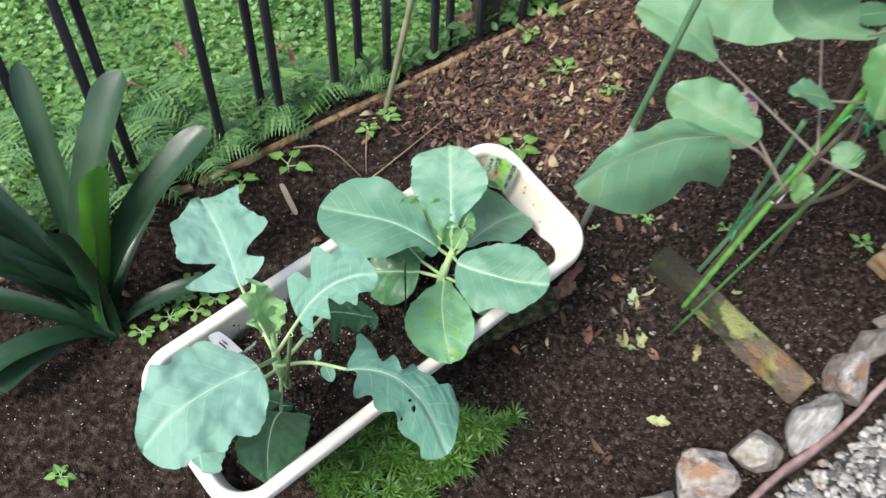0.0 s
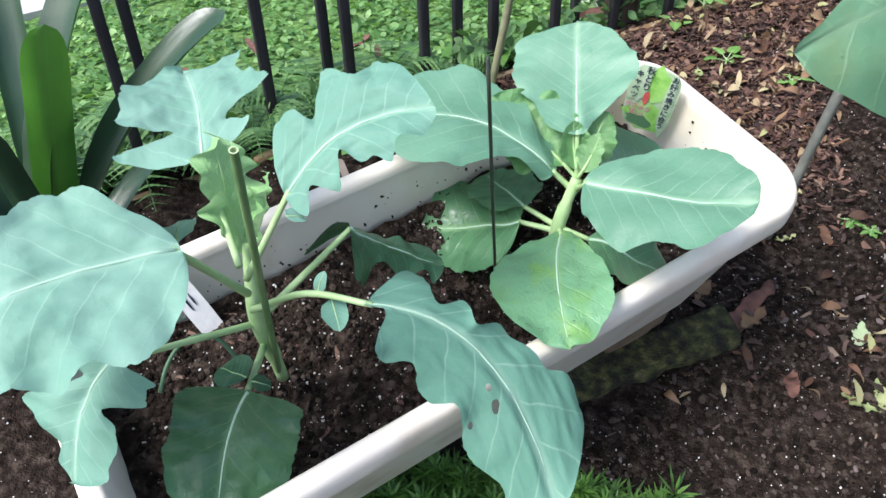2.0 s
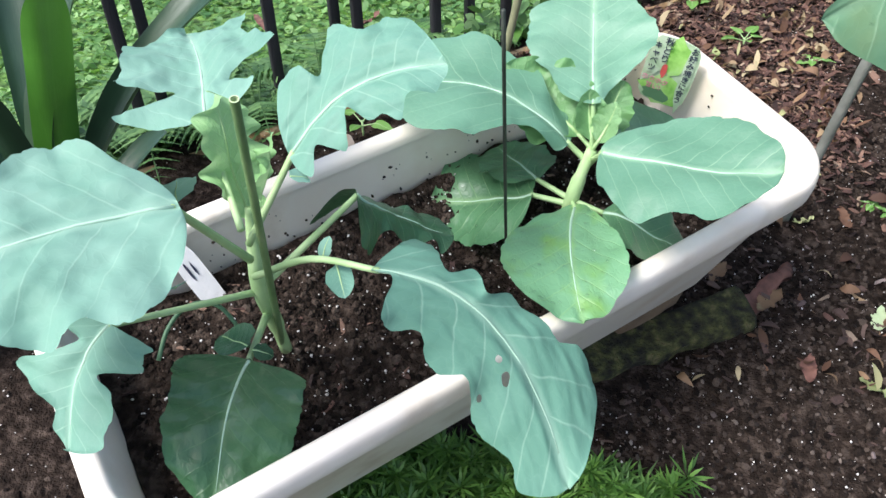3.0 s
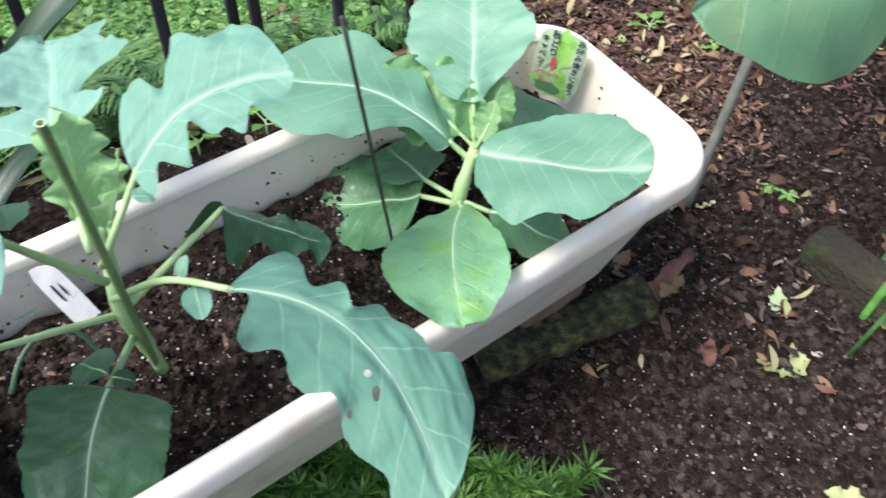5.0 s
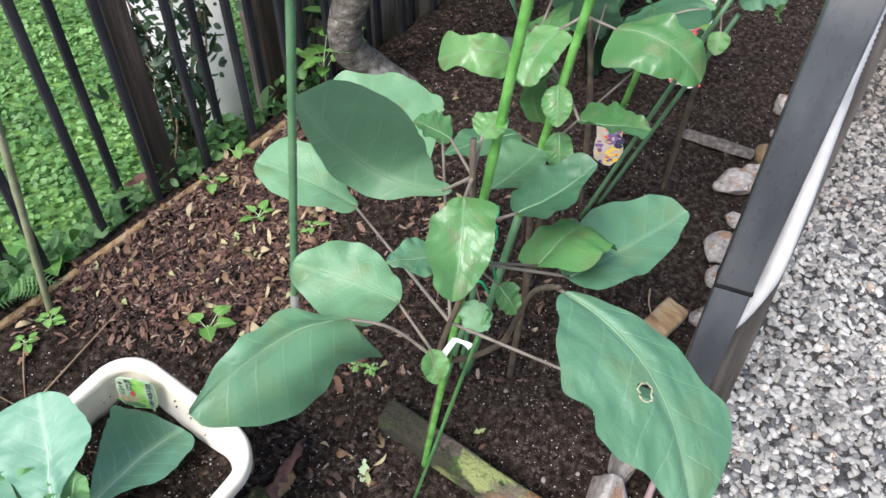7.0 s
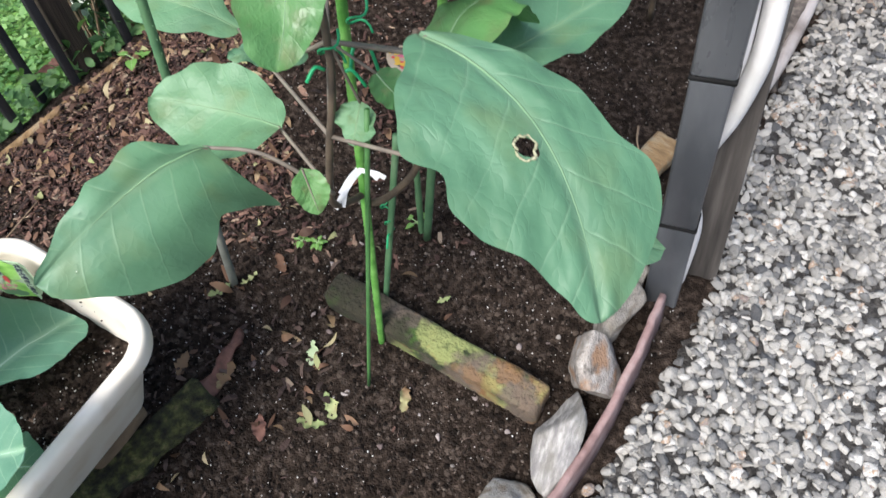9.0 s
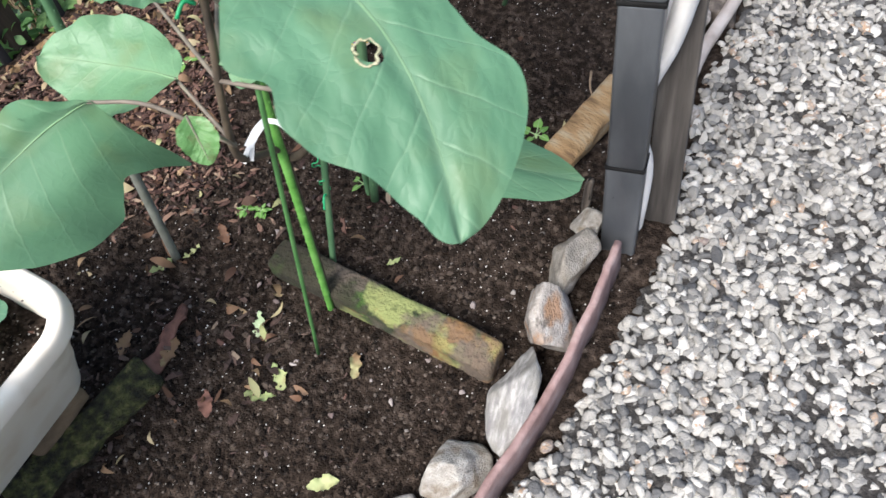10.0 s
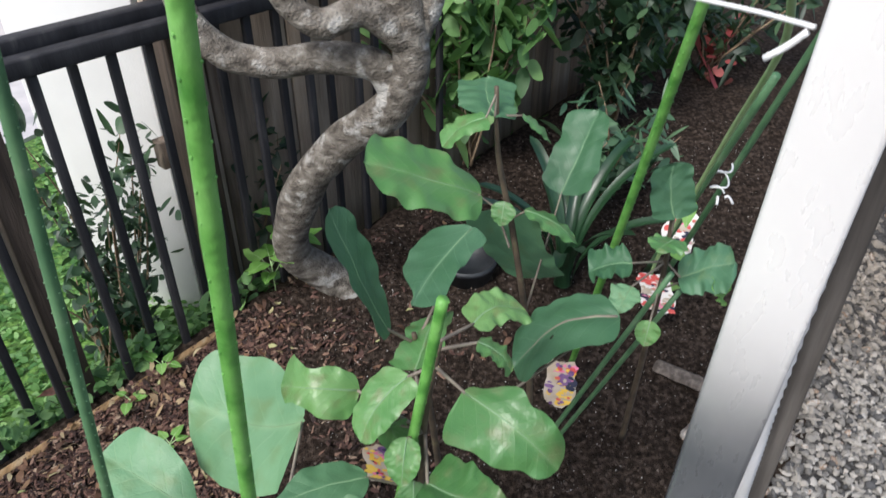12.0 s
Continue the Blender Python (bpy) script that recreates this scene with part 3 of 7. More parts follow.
def box(bm, size, m, bevel=0.003):
    """A bevelled block of that size, placed by the matrix m."""
    g = bmesh.ops.create_cube(bm, size=1.0, matrix=m @ Matrix.Diagonal((*size, 1)))
    if bevel:
        edges = list({e for v in g["verts"] for e in v.link_edges})
        bmesh.ops.bevel(bm, geom=edges, offset=bevel, segments=2, affect="EDGES", profile=0.5)


def scallop(x):
    return abs(math.sin(math.pi * x)) ** 0.55


def outline(kind, v, side, ph):
    """Half the width of a blade, as a share of its full width, at v along it."""
    if kind == "round":
        w = 0.5 * math.sin(math.pi * v ** 0.85) ** 0.55 * smoothstep(-0.06, 0.2, v)
        w *= 1 + 0.035 * math.sin(13 * v + ph + side) + 0.02 * math.sin(29 * v + 2 * ph - side)
        w *= 0.955 + 0.045 * scallop(8.3 * v + ph + 0.3 * side) - 0.018 * scallop(23 * v + ph * 2 + side)
    elif kind == "obovate":
        w = 0.5 * math.sin(math.pi * v ** 1.45) ** 0.6 * (0.35 + 0.65 * smoothstep(0.0, 0.5, v)) + 0.03 * (1 - v)
        w *= 0.955 + 0.045 * scallop(7.3 * v + ph + 0.3 * side) - 0.018 * scallop(23 * v + ph * 2 + side)
    elif kind == "scalloped":
        w = 0.5 * math.sin(math.pi * v ** 0.9) ** 0.55 * (0.6 + 0.4 * smoothstep(0.0, 0.3, v))
        a = 0.11 + 0.22 * (1 - smoothstep(0.05, 0.3, v))
        w *= 1 - a + a * scallop(5.1 * v + 0.35 * ph + 0.4 * side) + 0.04 * math.sin(8 * v + ph + 2 * side)
        w *= 0.975 + 0.025 * scallop(17 * v + ph + side) + 0.012 * scallop(41 * v + ph)
    elif kind == "lobed":
        w = 0.5 * math.sin(math.pi * v ** 0.95) ** 0.58 * (0.55 + 0.45 * smoothstep(0.0, 0.4, v))
        a = 0.50 * (1 - smoothstep(0.22, 0.62, v)) + 0.13
        w *= 1 - a + a * scallop(4.6 * v + 0.35 * ph + 0.4 * side) + 0.06 * math.sin(9 * v + ph + 2 * side)
        w *= 0.965 + 0.035 * scallop(15.7 * v + ph + side) + 0.018 * scallop(37 * v + ph)
    elif kind == "oval":
        w = 0.5 * math.sin(math.pi * v ** 0.72) ** 0.75
        w *= 1 + 0.09 * math.sin(10.5 * v + ph + 0.9 * side) + 0.02 * math.sin(27 * v + ph) + 0.008 * math.sin(61 * v + 3 * ph)
    elif kind == "ovate":
        w = 0.5 * math.sin(math.pi * v ** 0.78) ** 0.62 * (1 + 0.035 * math.sin(9 * v + ph + side) + 0.015 * math.sin(33 * v + ph))
    elif kind == "withered":
        w = 0.5 * math.sin(math.pi * v ** 0.85) ** 0.7 * (0.72 + 0.5 * noise.noise(Vector((4.5 * v, ph, side * 2.3))) + 0.25 * noise.noise(Vector((13 * v, ph, side * 4.1))))
    elif kind == "heart":
        w = 0.5 * math.sin(math.pi * (0.16 + 0.84 * v) ** 0.7) ** 0.9
    elif kind == "strap":
        w = 0.5 * min(1, 0.55 + 0.9 * v) * math.sqrt(max(0, 1 - max(0, (v - 0.86) / 0.14) ** 2.4))
    else:
        w = 0.5 * math.sin(math.pi * v ** 0.8) ** 0.9
    return max(w, 0.0)


def blade_surface(base, tip, width, roll, kind, seed, droop, cup, ripple, sideways=0.0):
    base, tip = Vector(base), Vector(tip)
    length = (tip - base).length
    y = (tip - base) / length
    x = y.cross(Vector((0, 0, 1)))
    x = Vector((1, 0, 0)) if x.length < 1e-3 else x.normalized()
    x = Matrix.Rotation(radians(roll), 3, y) @ x
    z = x.cross(y)
    rnd = random.Random(seed)
    ph, ph2, ph3 = [rnd.uniform(0, 6.28) for _ in range(3)]
    bend = radians(droop)
    steps = 40
    py, pz, cy, cz = [0.0], [0.0], 0.0, 0.0
    for i in range(steps):
        a = bend * (0.5 - (i + 0.5) / steps)
        cy += math.cos(a)
        cz += math.sin(a)
        py.append(cy)
        pz.append(cz)
    k = length / cy

    def at(u, v):
        s = v * steps
        i = min(int(s), steps - 1)
        f = s - i
        yy, zz = (py[i] * (1 - f) + py[i + 1] * f) * k, (pz[i] * (1 - f) + pz[i + 1] * f) * k
        a = bend * (0.5 - v)
        side = 1 if u > 0 else -1
        w = outline(kind, v, side, ph) * width * (1 + 0.06 * side * math.sin(ph3))
        xx = u * w
        q = xx / width
        h = cup * width * 2.2 * q * q
        h += ripple * width * abs(u) ** 2.2 * (math.sin(17 * v + ph2 + side * 1.7) * 0.6 + math.sin(31 * v + ph + side) * 0.4) * min(1, 6 * v)
        h += 0.0045 * width * math.sin(2 * math.pi * (5.3 * v - 4.0 * abs(q)) + ph) * min(1, abs(u) * 3)
        h += 0.065 * width * noise.noise(Vector((q * 2.6 + ph, v * 2.6, seed * 0.37)))
        h += 0.014 * width * noise.noise(Vector((q * 8 + ph, v * 8, seed * 0.61))) + 0.02 * width * abs(u) ** 3 * noise.noise(Vector((v * 14, side * 3.1 + ph, seed * 0.23)))
        xx += sideways * length * math.sin(math.pi * v)
        return base + x * xx + y * (yy - math.sin(a) * h) + z * (zz + math.cos(a) * h)
    return at


def edge_wave(kind, v, side, ph):
    """Fine teeth and waves of a leaf's margin, as a factor on its half width."""
    if kind in ("lobed", "scalloped"):
        return 0.965 + 0.03 * scallop(11.7 * v + ph + side) + 0.012 * scallop(29 * v + ph)
    if kind in ("round", "obovate"):
        return 0.97 + 0.03 * scallop(9.3 * v + ph + 0.3 * side) - 0.016 * scallop(25 * v + ph * 2 + side)
    return 1 + 0.010 * math.sin(19 * v + ph + side) + 0.004 * math.sin(47 * v + 2 * ph + side)


def half_width(ws, v):
    """Half the blade's width at v through evenly spaced widths, rounded off at both ends."""
    k = [ws[0] * 0.75, *ws, ws[-1] * 0.8]
    x = min(1, max(0, v)) * (len(ws) + 1)
    i = min(int(x), len(ws))
    t = x - i
    a, b, c, d = [k[0] * 2 - k[1], *k, k[-1] * 2 - k[-2]][i:i + 4]
    w = 0.5 * (2 * b + (c - a) * t + (2 * a - 5 * b + 4 * c - d) * t * t + (3 * b - a - 3 * c + d) * t ** 3)
    end = math.sqrt(max(0, 1 - max(0, (v - 0.86) / 0.14) ** 2)) * math.sqrt(max(0, 1 - max(0, (0.10 - v) / 0.10) ** 2))
    return max(w, 1.0) * end * 0.001


def shaped_surface(base, mid, tip, roll, twist, cup, left, right, kind, seed, ripple):
    """A blade whose midrib bends through mid, with its own half widths in millimetres on either side."""
    base, mid, tip = Vector(base), Vector(mid), Vector(tip)
    y = (tip - base).normalized()
    x0 = y.cross(Vector((0, 0, 1))).normalized()
    rnd = random.Random(seed)
    ph, ph2, ph3 = [rnd.uniform(0, 6.28) for _ in range(3)]
    total = (sum(left) + sum(right)) / len(left) * 0.001
    crinkle, fold = (0.004, 0.05) if kind == "oval" else (0.008, 0.075)

    def at(u, v):
        side = 1 if u > 0 else -1
        c = base * ((1 - v) * (1 - 2 * v)) + mid * (4 * v * (1 - v)) + tip * (v * (2 * v - 1))
        x = Matrix.Rotation(radians(roll + twist * (v - 0.5)), 3, y) @ x0
        z = x.cross(y)
        xx = u * half_width(right if side > 0 else left, v) * edge_wave(kind, v, side, ph)
        q = xx / total
        h = cup * xx * xx / total * 2.2
        h += ripple * total * abs(u) ** 2.2 * (math.sin(17 * v + ph2 + side * 1.7) * 0.6 + math.sin(31 * v + ph + side) * 0.4) * min(1, 6 * v)
        h += 0.0022 * total * math.sin(2 * math.pi * (6.2 * v - 4.6 * abs(q)) + ph) * min(1, abs(u) * 3)
        h += fold * total * noise.noise(Vector((q * 2.6 + ph, v * 2.6, seed * 0.37))) - 0.03 * total * math.exp(-(u * 5) ** 2)
        h += 0.022 * total * noise.noise(Vector((q * 7 + ph, v * 7, seed * 0.61))) + crinkle * total * noise.noise(Vector((q * 15, v * 15 + ph, seed * 0.71))) + 0.02 * total * abs(u) ** 3 * noise.noise(Vector((v * 14, side * 3.1 + ph, seed * 0.23)))
        return c + x * xx + z * h
    return at


BLADES = {}


def make_leaf(parent, base, tip, width, mat, stem=None, roll=0, kind="oval", seed=1, droop=25, cup=0.1, ripple=0.03, holes=(), petiole=None,
              petiole_mat=None, rib=0.0022, rib_mat=None, nu=14, nv=0, sideways=0.0, label="", sag=0.0, name="leaf", mid=None, twist=0.0, left=(), right=()):
    """A leaf part: its blade, with the midrib and the petiole that carries it as sub-parts. holes: (u, v, radius) in the blade.
    With mid, left and right the blade has a bend and half widths of its own."""
    if mid is None:
        f = blade_surface(base, tip, width, roll, kind, seed, droop, cup, ripple, sideways)
    else:
        f = shaped_surface(base, mid, tip, roll, twist, cup, left, right, kind, seed, ripple)
        width = 0.002 * max(max(left), max(right))
    BLADES[seed] = f
    nv = nv or (84 if kind in ("lobed", "scalloped") else 60 if kind in ("round", "obovate") else 40)
    bm = bmesh.new()
    uvl = bm.loops.layers.uv.new("UVMap")
    grid, coord = [], {}
    for j in range(nv + 1):
        v = j / nv
        vs = 0.5 - 0.5 * math.cos(math.pi * (0.06 + 0.94 * v) * 1.0) if kind in ("round", "lobed", "scalloped", "oval") else v
        vs = 0.35 * vs + 0.65 * v
        row = []
        for i in range(nu + 1):
            u = -1 + 2 * i / nu
            vert = bm.verts.new(f(u, vs))
            share = outline(kind, vs, 1 if u > 0 else -1, 0) if mid is None else half_width(right if u > 0 else left, vs) / width
            coord[vert] = (0.5 + u * share, vs)
            row.append(vert)
        grid.append(row)
    ref = Vector(base).lerp(Vector(tip), 0.5)
    size = (Vector(tip) - Vector(base)).length
    for j in range(nv):
        for i in range(nu):
            q = (grid[j][i], grid[j][i + 1], grid[j + 1][i + 1], grid[j + 1][i])
            cu, cv = sum(coord[w][0] for w in q) / 4, sum(coord[w][1] for w in q) / 4
            if any(((cu - hu) * width / size) ** 2 + (cv - hv) ** 2 < hr * hr for hu, hv, hr in holes):
                continue
            face = bm.faces.new(q)
            for loop in face.loops:
                loop[uvl].uv = coord[loop.vert]
    if holes:
        bmesh.ops.delete(bm, geom=[v for v in bm.verts if not v.link_faces], context="VERTS")
        rim = [v for v in bm.verts if v.is_boundary and 0.06 < coord[v][1] < 0.94 and any(((coord[v][0] - hu) * width / size) ** 2 + (coord[v][1] - hv) ** 2 < 6 * hr * hr for hu, hv, hr in holes)]
        for _ in range(4):
            moved = {v: sum((e.other_vert(v).co for e in v.link_edges if e.is_boundary), Vector()) / max(1, sum(1 for e in v.link_edges if e.is_boundary)) for v in rim}
            for v, c in moved.items():
                v.co = v.co.lerp(c, 0.5)
    bmesh.ops.remove_doubles(bm, verts=bm.verts, dist=0.00005)
    bmesh.ops.recalc_face_normals(bm, faces=bm.faces)
    leaf = part(name, bm, mat, parent, label)
    rib_mat = rib_mat or petiole_mat or mat
    if rib:
        bm = bmesh.new()
        ps = [f(0, 0.02 + 0.9 * t / 12) for t in range(13)]
        tube(bm, ps, [max(0.0002, rib * (1 - 0.85 * t / 12)) for t in range(13)], 6)
        part("midrib", bm, rib_mat, leaf)
    if stem is not None:
        bm = bmesh.new()
        a, b = Vector(stem), f(0, 0.03)
        mid = a.lerp(b, 0.5) + Vector((0, 0, sag))
        r = petiole or rib * 1.15
        tube(bm, spline([a, mid, b], 10), [r * (1.15 - 0.25 * t / 10) for t in range(11)], 7)
        part("petiole", bm, petiole_mat or rib_mat, leaf)
    return leaf


ICO = bmesh.new()
bmesh.ops.create_icosphere(ICO, subdivisions=1, radius=1.0)
ICO1_V = np.array([v.co[:] for v in ICO.verts])
ICO1_F = np.array([[v.index for v in f.verts] for f in ICO.faces])
ICO.free()
ICO = bmesh.new()
bmesh.ops.create_icosphere(ICO, subdivisions=2, radius=1.0)
ICO2_V = np.array([v.co[:] for v in ICO.verts])
ICO2_F = np.array([[v.index for v in f.verts] for f in ICO.faces])
ICO.free()


def turn(rng):
    q = rng.normal(size=4)
    q /= np.linalg.norm(q)
    w, x, y, z = q
    return np.array([[1 - 2 * (y * y + z * z), 2 * (x * y - z * w), 2 * (x * z + y * w)],
                     [2 * (x * y + z * w), 1 - 2 * (x * x + z * z), 2 * (y * z - x * w)],
                     [2 * (x * z - y * w), 2 * (y * z + x * w), 1 - 2 * (x * x + y * y)]])


def yawed(a, tilt, rng):
    c, s = math.cos(a), math.sin(a)
    m = np.array([[c, -s, 0], [s, c, 0], [0, 0, 1]])
    b, d = rng.normal(0, tilt, 2)
    t = np.array([[1, 0, b], [0, 1, d], [-b, -d, 1]])
    return t @ m


def scatter(name, places, shape, mat, label, category, seed, smooth=True):
    """One mesh of kind stuff: shape(rng) gives the vertices and faces of a piece, set down at each place."""
    rng = np.random.default_rng(seed)
    vs, fs, n = [], [], 0
    for p in places:
        v, f = shape(rng)
        vs.append(v + np.array(p))
        fs.extend((np.array(f) + n).tolist())
        n += len(v)
    ob = raw(name, np.concatenate(vs).tolist(), fs, mat, None, smooth)
    return tagged(ob, label, category, "", "stuff")


def bedded(v, faces, low):
    """The faces of a crumb that show above what it lies in."""
    return faces[v[faces, 2].mean(axis=1) > low]


def lump(lo, hi, flat=0.7, fine=False):
    base, faces = (ICO2_V, ICO2_F) if fine else (ICO1_V, ICO1_F)

    def make(rng):
        s = (lo + (hi - lo) * rng.uniform() ** 2) * 0.5
        v = base * (1 + rng.normal(0, 0.10, (len(base), 1)))
        v = (v * np.array([1, rng.uniform(0.65, 1), rng.uniform(flat * 0.75, flat)])) @ turn(rng).T if not fine else \
            (base * np.array([1, rng.uniform(0.62, 0.95), rng.uniform(0.45, 0.75)]) * (1 + 0.1 * np.sin(base @ rng.normal(0, 2.2, 3) + 1)[:, None])) @ yawed(rng.uniform(0, 6.3), 0.3, rng).T
        return v * s, bedded(v, faces, -0.3)
    return make


def pebble(lo, hi, fine=True):
    """A worn stone: a ball with a few flat facets, squashed."""
    ball, faces = (ICO2_V, ICO2_F) if fine else (ICO1_V, ICO1_F)

    def make(rng):
        v = ball.copy()
        for k in range(8):
            n = rng.normal(size=3)
            n /= np.linalg.norm(n)
            d = np.maximum(v @ n - rng.uniform(0.30, 0.66), 0)
            v -= d[:, None] * n * 0.9
        v *= np.array([1, rng.uniform(0.6, 0.95), rng.uniform(0.45, 0.8)]) * rng.uniform(lo, hi) * 0.72
        return v @ yawed(rng.uniform(0, 6.3), 0.4, rng).T, bedded(v, faces, -0.25 * v[:, 2].max())
    return make


def chip(lo, hi):
    def make(rng):
        l, w, t = rng.uniform(lo, hi), rng.uniform(0.15, 0.4), rng.uniform(0.04, 0.12)
        b = rng.uniform(-0.15, 0.15)
        v = np.array([[-.5, -w / 2, 0], [.1, -w / 2 * 1.2, b], [.5, -w / 4, 0], [.5, w / 4, 0], [0, w / 2, b], [-.5, w / 2 * .7, 0]])
        v = np.concatenate([v, v - [0, 0, t]])
        f = [[0, 1, 4, 5], [1, 2, 3, 4], [11, 10, 7, 6], [10, 9, 8, 7]] + [[(i + 1) % 6, i, i + 6, (i + 1) % 6 + 6] for i in range(6)]
        v = v + rng.normal(0, 0.05, v.shape) * np.array([1.6, 0.8, 0.5])
        return (v * l) @ yawed(rng.uniform(0, 6.3), 0.35, rng).T, f
    return make


def small_leaf(lo, hi, ratio=0.45, tilt=0.35, curl=0.25, up=0.0):
    def make(rng):
        l = rng.uniform(lo, hi)
        w = ratio * rng.uniform(0.8, 1.2) / 2
        c = rng.uniform(-curl, curl)
        ys, ws = [0, .2, .45, .7, .9, 1], [.05, .7, 1, .8, .4, 0.02]
        v = []
        for y, q in zip(ys, ws):
            z = c * y * (1 - y) * 2 + up * y
            v += [[y, -w * q, z + 0.12 * q * w], [y, 0, z], [y, w * q, z + 0.12 * q * w]]
        f = []
        for i in range(5):
            for k in range(2):
                a = 3 * i + k
                f.append([a, a + 1, a + 4, a + 3])
        return (np.array(v) * l) @ yawed(rng.uniform(0, 6.3), tilt, rng).T, f
    return make

# ---- ground ----


def soil_relief(x, y):
    n = noise.noise(Vector((x * 7, y * 7, 0))) * 0.010 + noise.noise(Vector((x * 23, y * 23, 3))) * 0.006 + noise.noise(Vector((x * 55, y * 55, 5))) * 0.006 + noise.noise(Vector((x * 105, y * 105, 7))) * 0.0035
    return n


def sheet(name, xs, ys, zf, mat, keep=None):
    verts = [(x, y, zf(x, y)) for y in ys for x in xs]
    nx = len(xs)
    faces = []
    for j in range(len(ys) - 1):
        for i in range(nx - 1):
            if keep is None or keep((xs[i] + xs[i + 1]) / 2, (ys[j] + ys[j + 1]) / 2):
                faces.append((j * nx + i, j * nx + i + 1, (j + 1) * nx + i + 1, (j + 1) * nx + i))
    used = sorted({k for f in faces for k in f})
    idx = {k: n for n, k in enumerate(used)}
    return raw(name, [verts[k] for k in used], [tuple(idx[k] for k in f) for f in faces], mat)


far = [3, 4, 6, 9, 14, 22, 40, 80]
gx = [-v for v in far[::-1]] + list(np.arange(-2.0, -0.1, 0.02)) + list(np.arange(-0.1, 1.1, 0.009)) + list(np.arange(1.1, 2.6, 0.02)) + far
gy = [-v for v in far[::-1]] + [-2, -1.2, -0.6, -0.2] + list(np.arange(0.0, 0.38, 0.02)) + list(np.arange(0.38, 1.25, 0.009)) + list(np.arange(1.25, 2.6, 0.02)) + far
ground = sheet("ground", gx, gy, lambda x, y: ground_z(x, y) - (0.03 if y > fence_y(x) + 0.1 else 0) + (soil_relief(x, y) if abs(x) < 2.6 and -0.1 < y < 2.6 else -0.02), M["soil"])
tagged(ground, "dark brown loose garden soil sloping up to the fence", "soil", "", "structure")
ax = list(np.arange(0.1, 3.2, 0.04))
ay = list(np.arange(-1.5, 3.6, 0.04))
gravel = sheet("gravel_bed", ax, ay, lambda x, y: ground_z(x, y) - 0.012 + soil_relief(x, y) * 0.5 + 0.012 * smoothstep(0, 0.05, x - edge_x(y)) + 0.008, M["grit"], lambda x, y: x > edge_x(y) + 0.0)
tagged(gravel, "dark grey grit under the pebble path", "path", "", "structure")
lx = list(np.arange(-4.0, 2.2, 0.06))
ly = list(np.arange(0.2, 5.0, 0.06))
lawn = sheet("lawn", lx, ly, lambda x, y: ground_z(x, y) + 0.008 + 0.012 * noise.noise(Vector((x * 4, y * 4, 9))), M["lawn"], lambda x, y: y > fence_y(x) + 0.03 and y < 1.80 + 1.368 * (x + 1.273))
tagged(lawn, "bright green ground behind the fence", "lawn", "", "structure")

# ---- fence ----
FD = Vector((0.7923, 0.6101, 0)).normalized()
FN = Vector((-FD.y, FD.x, 0))
fence = thing("metal_fence", (0.022, fence_y(0.022), ground_z(0.022, 1.41)), "black metal garden fence with upright bars and twin top rails", "fence")
F0 = Vector((0.022, fence_y(0.022), 0))
RAIL = 0.74
bars = [(s, 0.0) for s in (-1.19, -1.06, -0.925, -0.797, -0.695, -0.498, -0.370, -0.243, -0.118, 0.003, 0.128, 0.253, 0.377, 0.502, 0.628, 0.754, 0.88, 1.005, 1.13, 1.256)]
bars += [(s, 0.045) for s in (-0.66, -0.39, -0.16, 0.077, 0.33, 0.46, 0.59, 0.72, 0.84, 0.97)]
rot = Matrix((FD, FN, Vector((0, 0, 1)))).transposed().to_4x4()
for s, off in bars:
    p = F0 + FD * s + FN * off
    z0 = bed_z(p.x, p.y) - 0.16
    bm = bmesh.new()
    h = RAIL - z0
    box(bm, (0.0155, 0.013, h), Matrix.Translation((p.x, p.y, z0 + h / 2)) @ rot, 0.002)
    part("bar", bm, M["fence"], fence)
for off, z, hgt in ((0.0, RAIL, 0.03), (0.045, RAIL + 0.012, 0.034)):
    bm = bmesh.new()
    rot = Matrix((FD, FN, Vector((0, 0, 1)))).transposed().to_4x4()
    p = F0 + FD * 0.15 + FN * off
    box(bm, (2.75, 0.03, hgt), Matrix.Translation((p.x, p.y, z + hgt / 2 - 0.01)) @ rot, 0.004)
    part("top_rail", bm, M["fence"], fence)
# the broad post between the bars
p = F0 + FD * 0.168 + FN * 0.03
z0 = ground_z(p.x, p.y) - 0.04
bm = bmesh.new()
box(bm, (0.045, 0.045, 0.84 - z0 - 0.1), Matrix.Translation((p.x, p.y, (0.74 + z0) / 2)) @ rot, 0.003)
part("post", bm, M["post_wood"], fence, "weathered dark brown post")

p = F0 + FD * 0.535 + FN * 0.10
bm = bmesh.new()
box(bm, (0.06, 0.05, 1.5), Matrix.Translation((p.x, p.y, 0.8)) @ rot, 0.003)
tagged(part("wooden_post", bm, M["post_wood"]), "dark brown square wooden post behind the fence", "post")

# edging board at the foot of the fence, in three lengths
for a, b in ((-1.05, -0.42), (-0.41, -0.02), (-0.01, 0.42)):
    bm = bmesh.new()
    pa, pb = [Vector((q, fence_y(q) - 0.035, 0)) for q in (a, b)]
    c = (pa + pb) / 2
    ln = (pb - pa).length
    slope = math.atan2(ground_z(pb.x, pb.y) - ground_z(pa.x, pa.y), ln)
    box(bm, (ln, 0.015, 0.07), Matrix.Translation((c.x, c.y, ground_z(c.x, c.y) - 0.029)) @ rot @ pose(0, 0, 0, random.uniform(-6, 6), -math.degrees(slope), 0), 0.004)
    tagged(part("edging_board", bm, M["rot_wood"]), "weathered pale wooden edging board along the fence", "board", "edging boards")

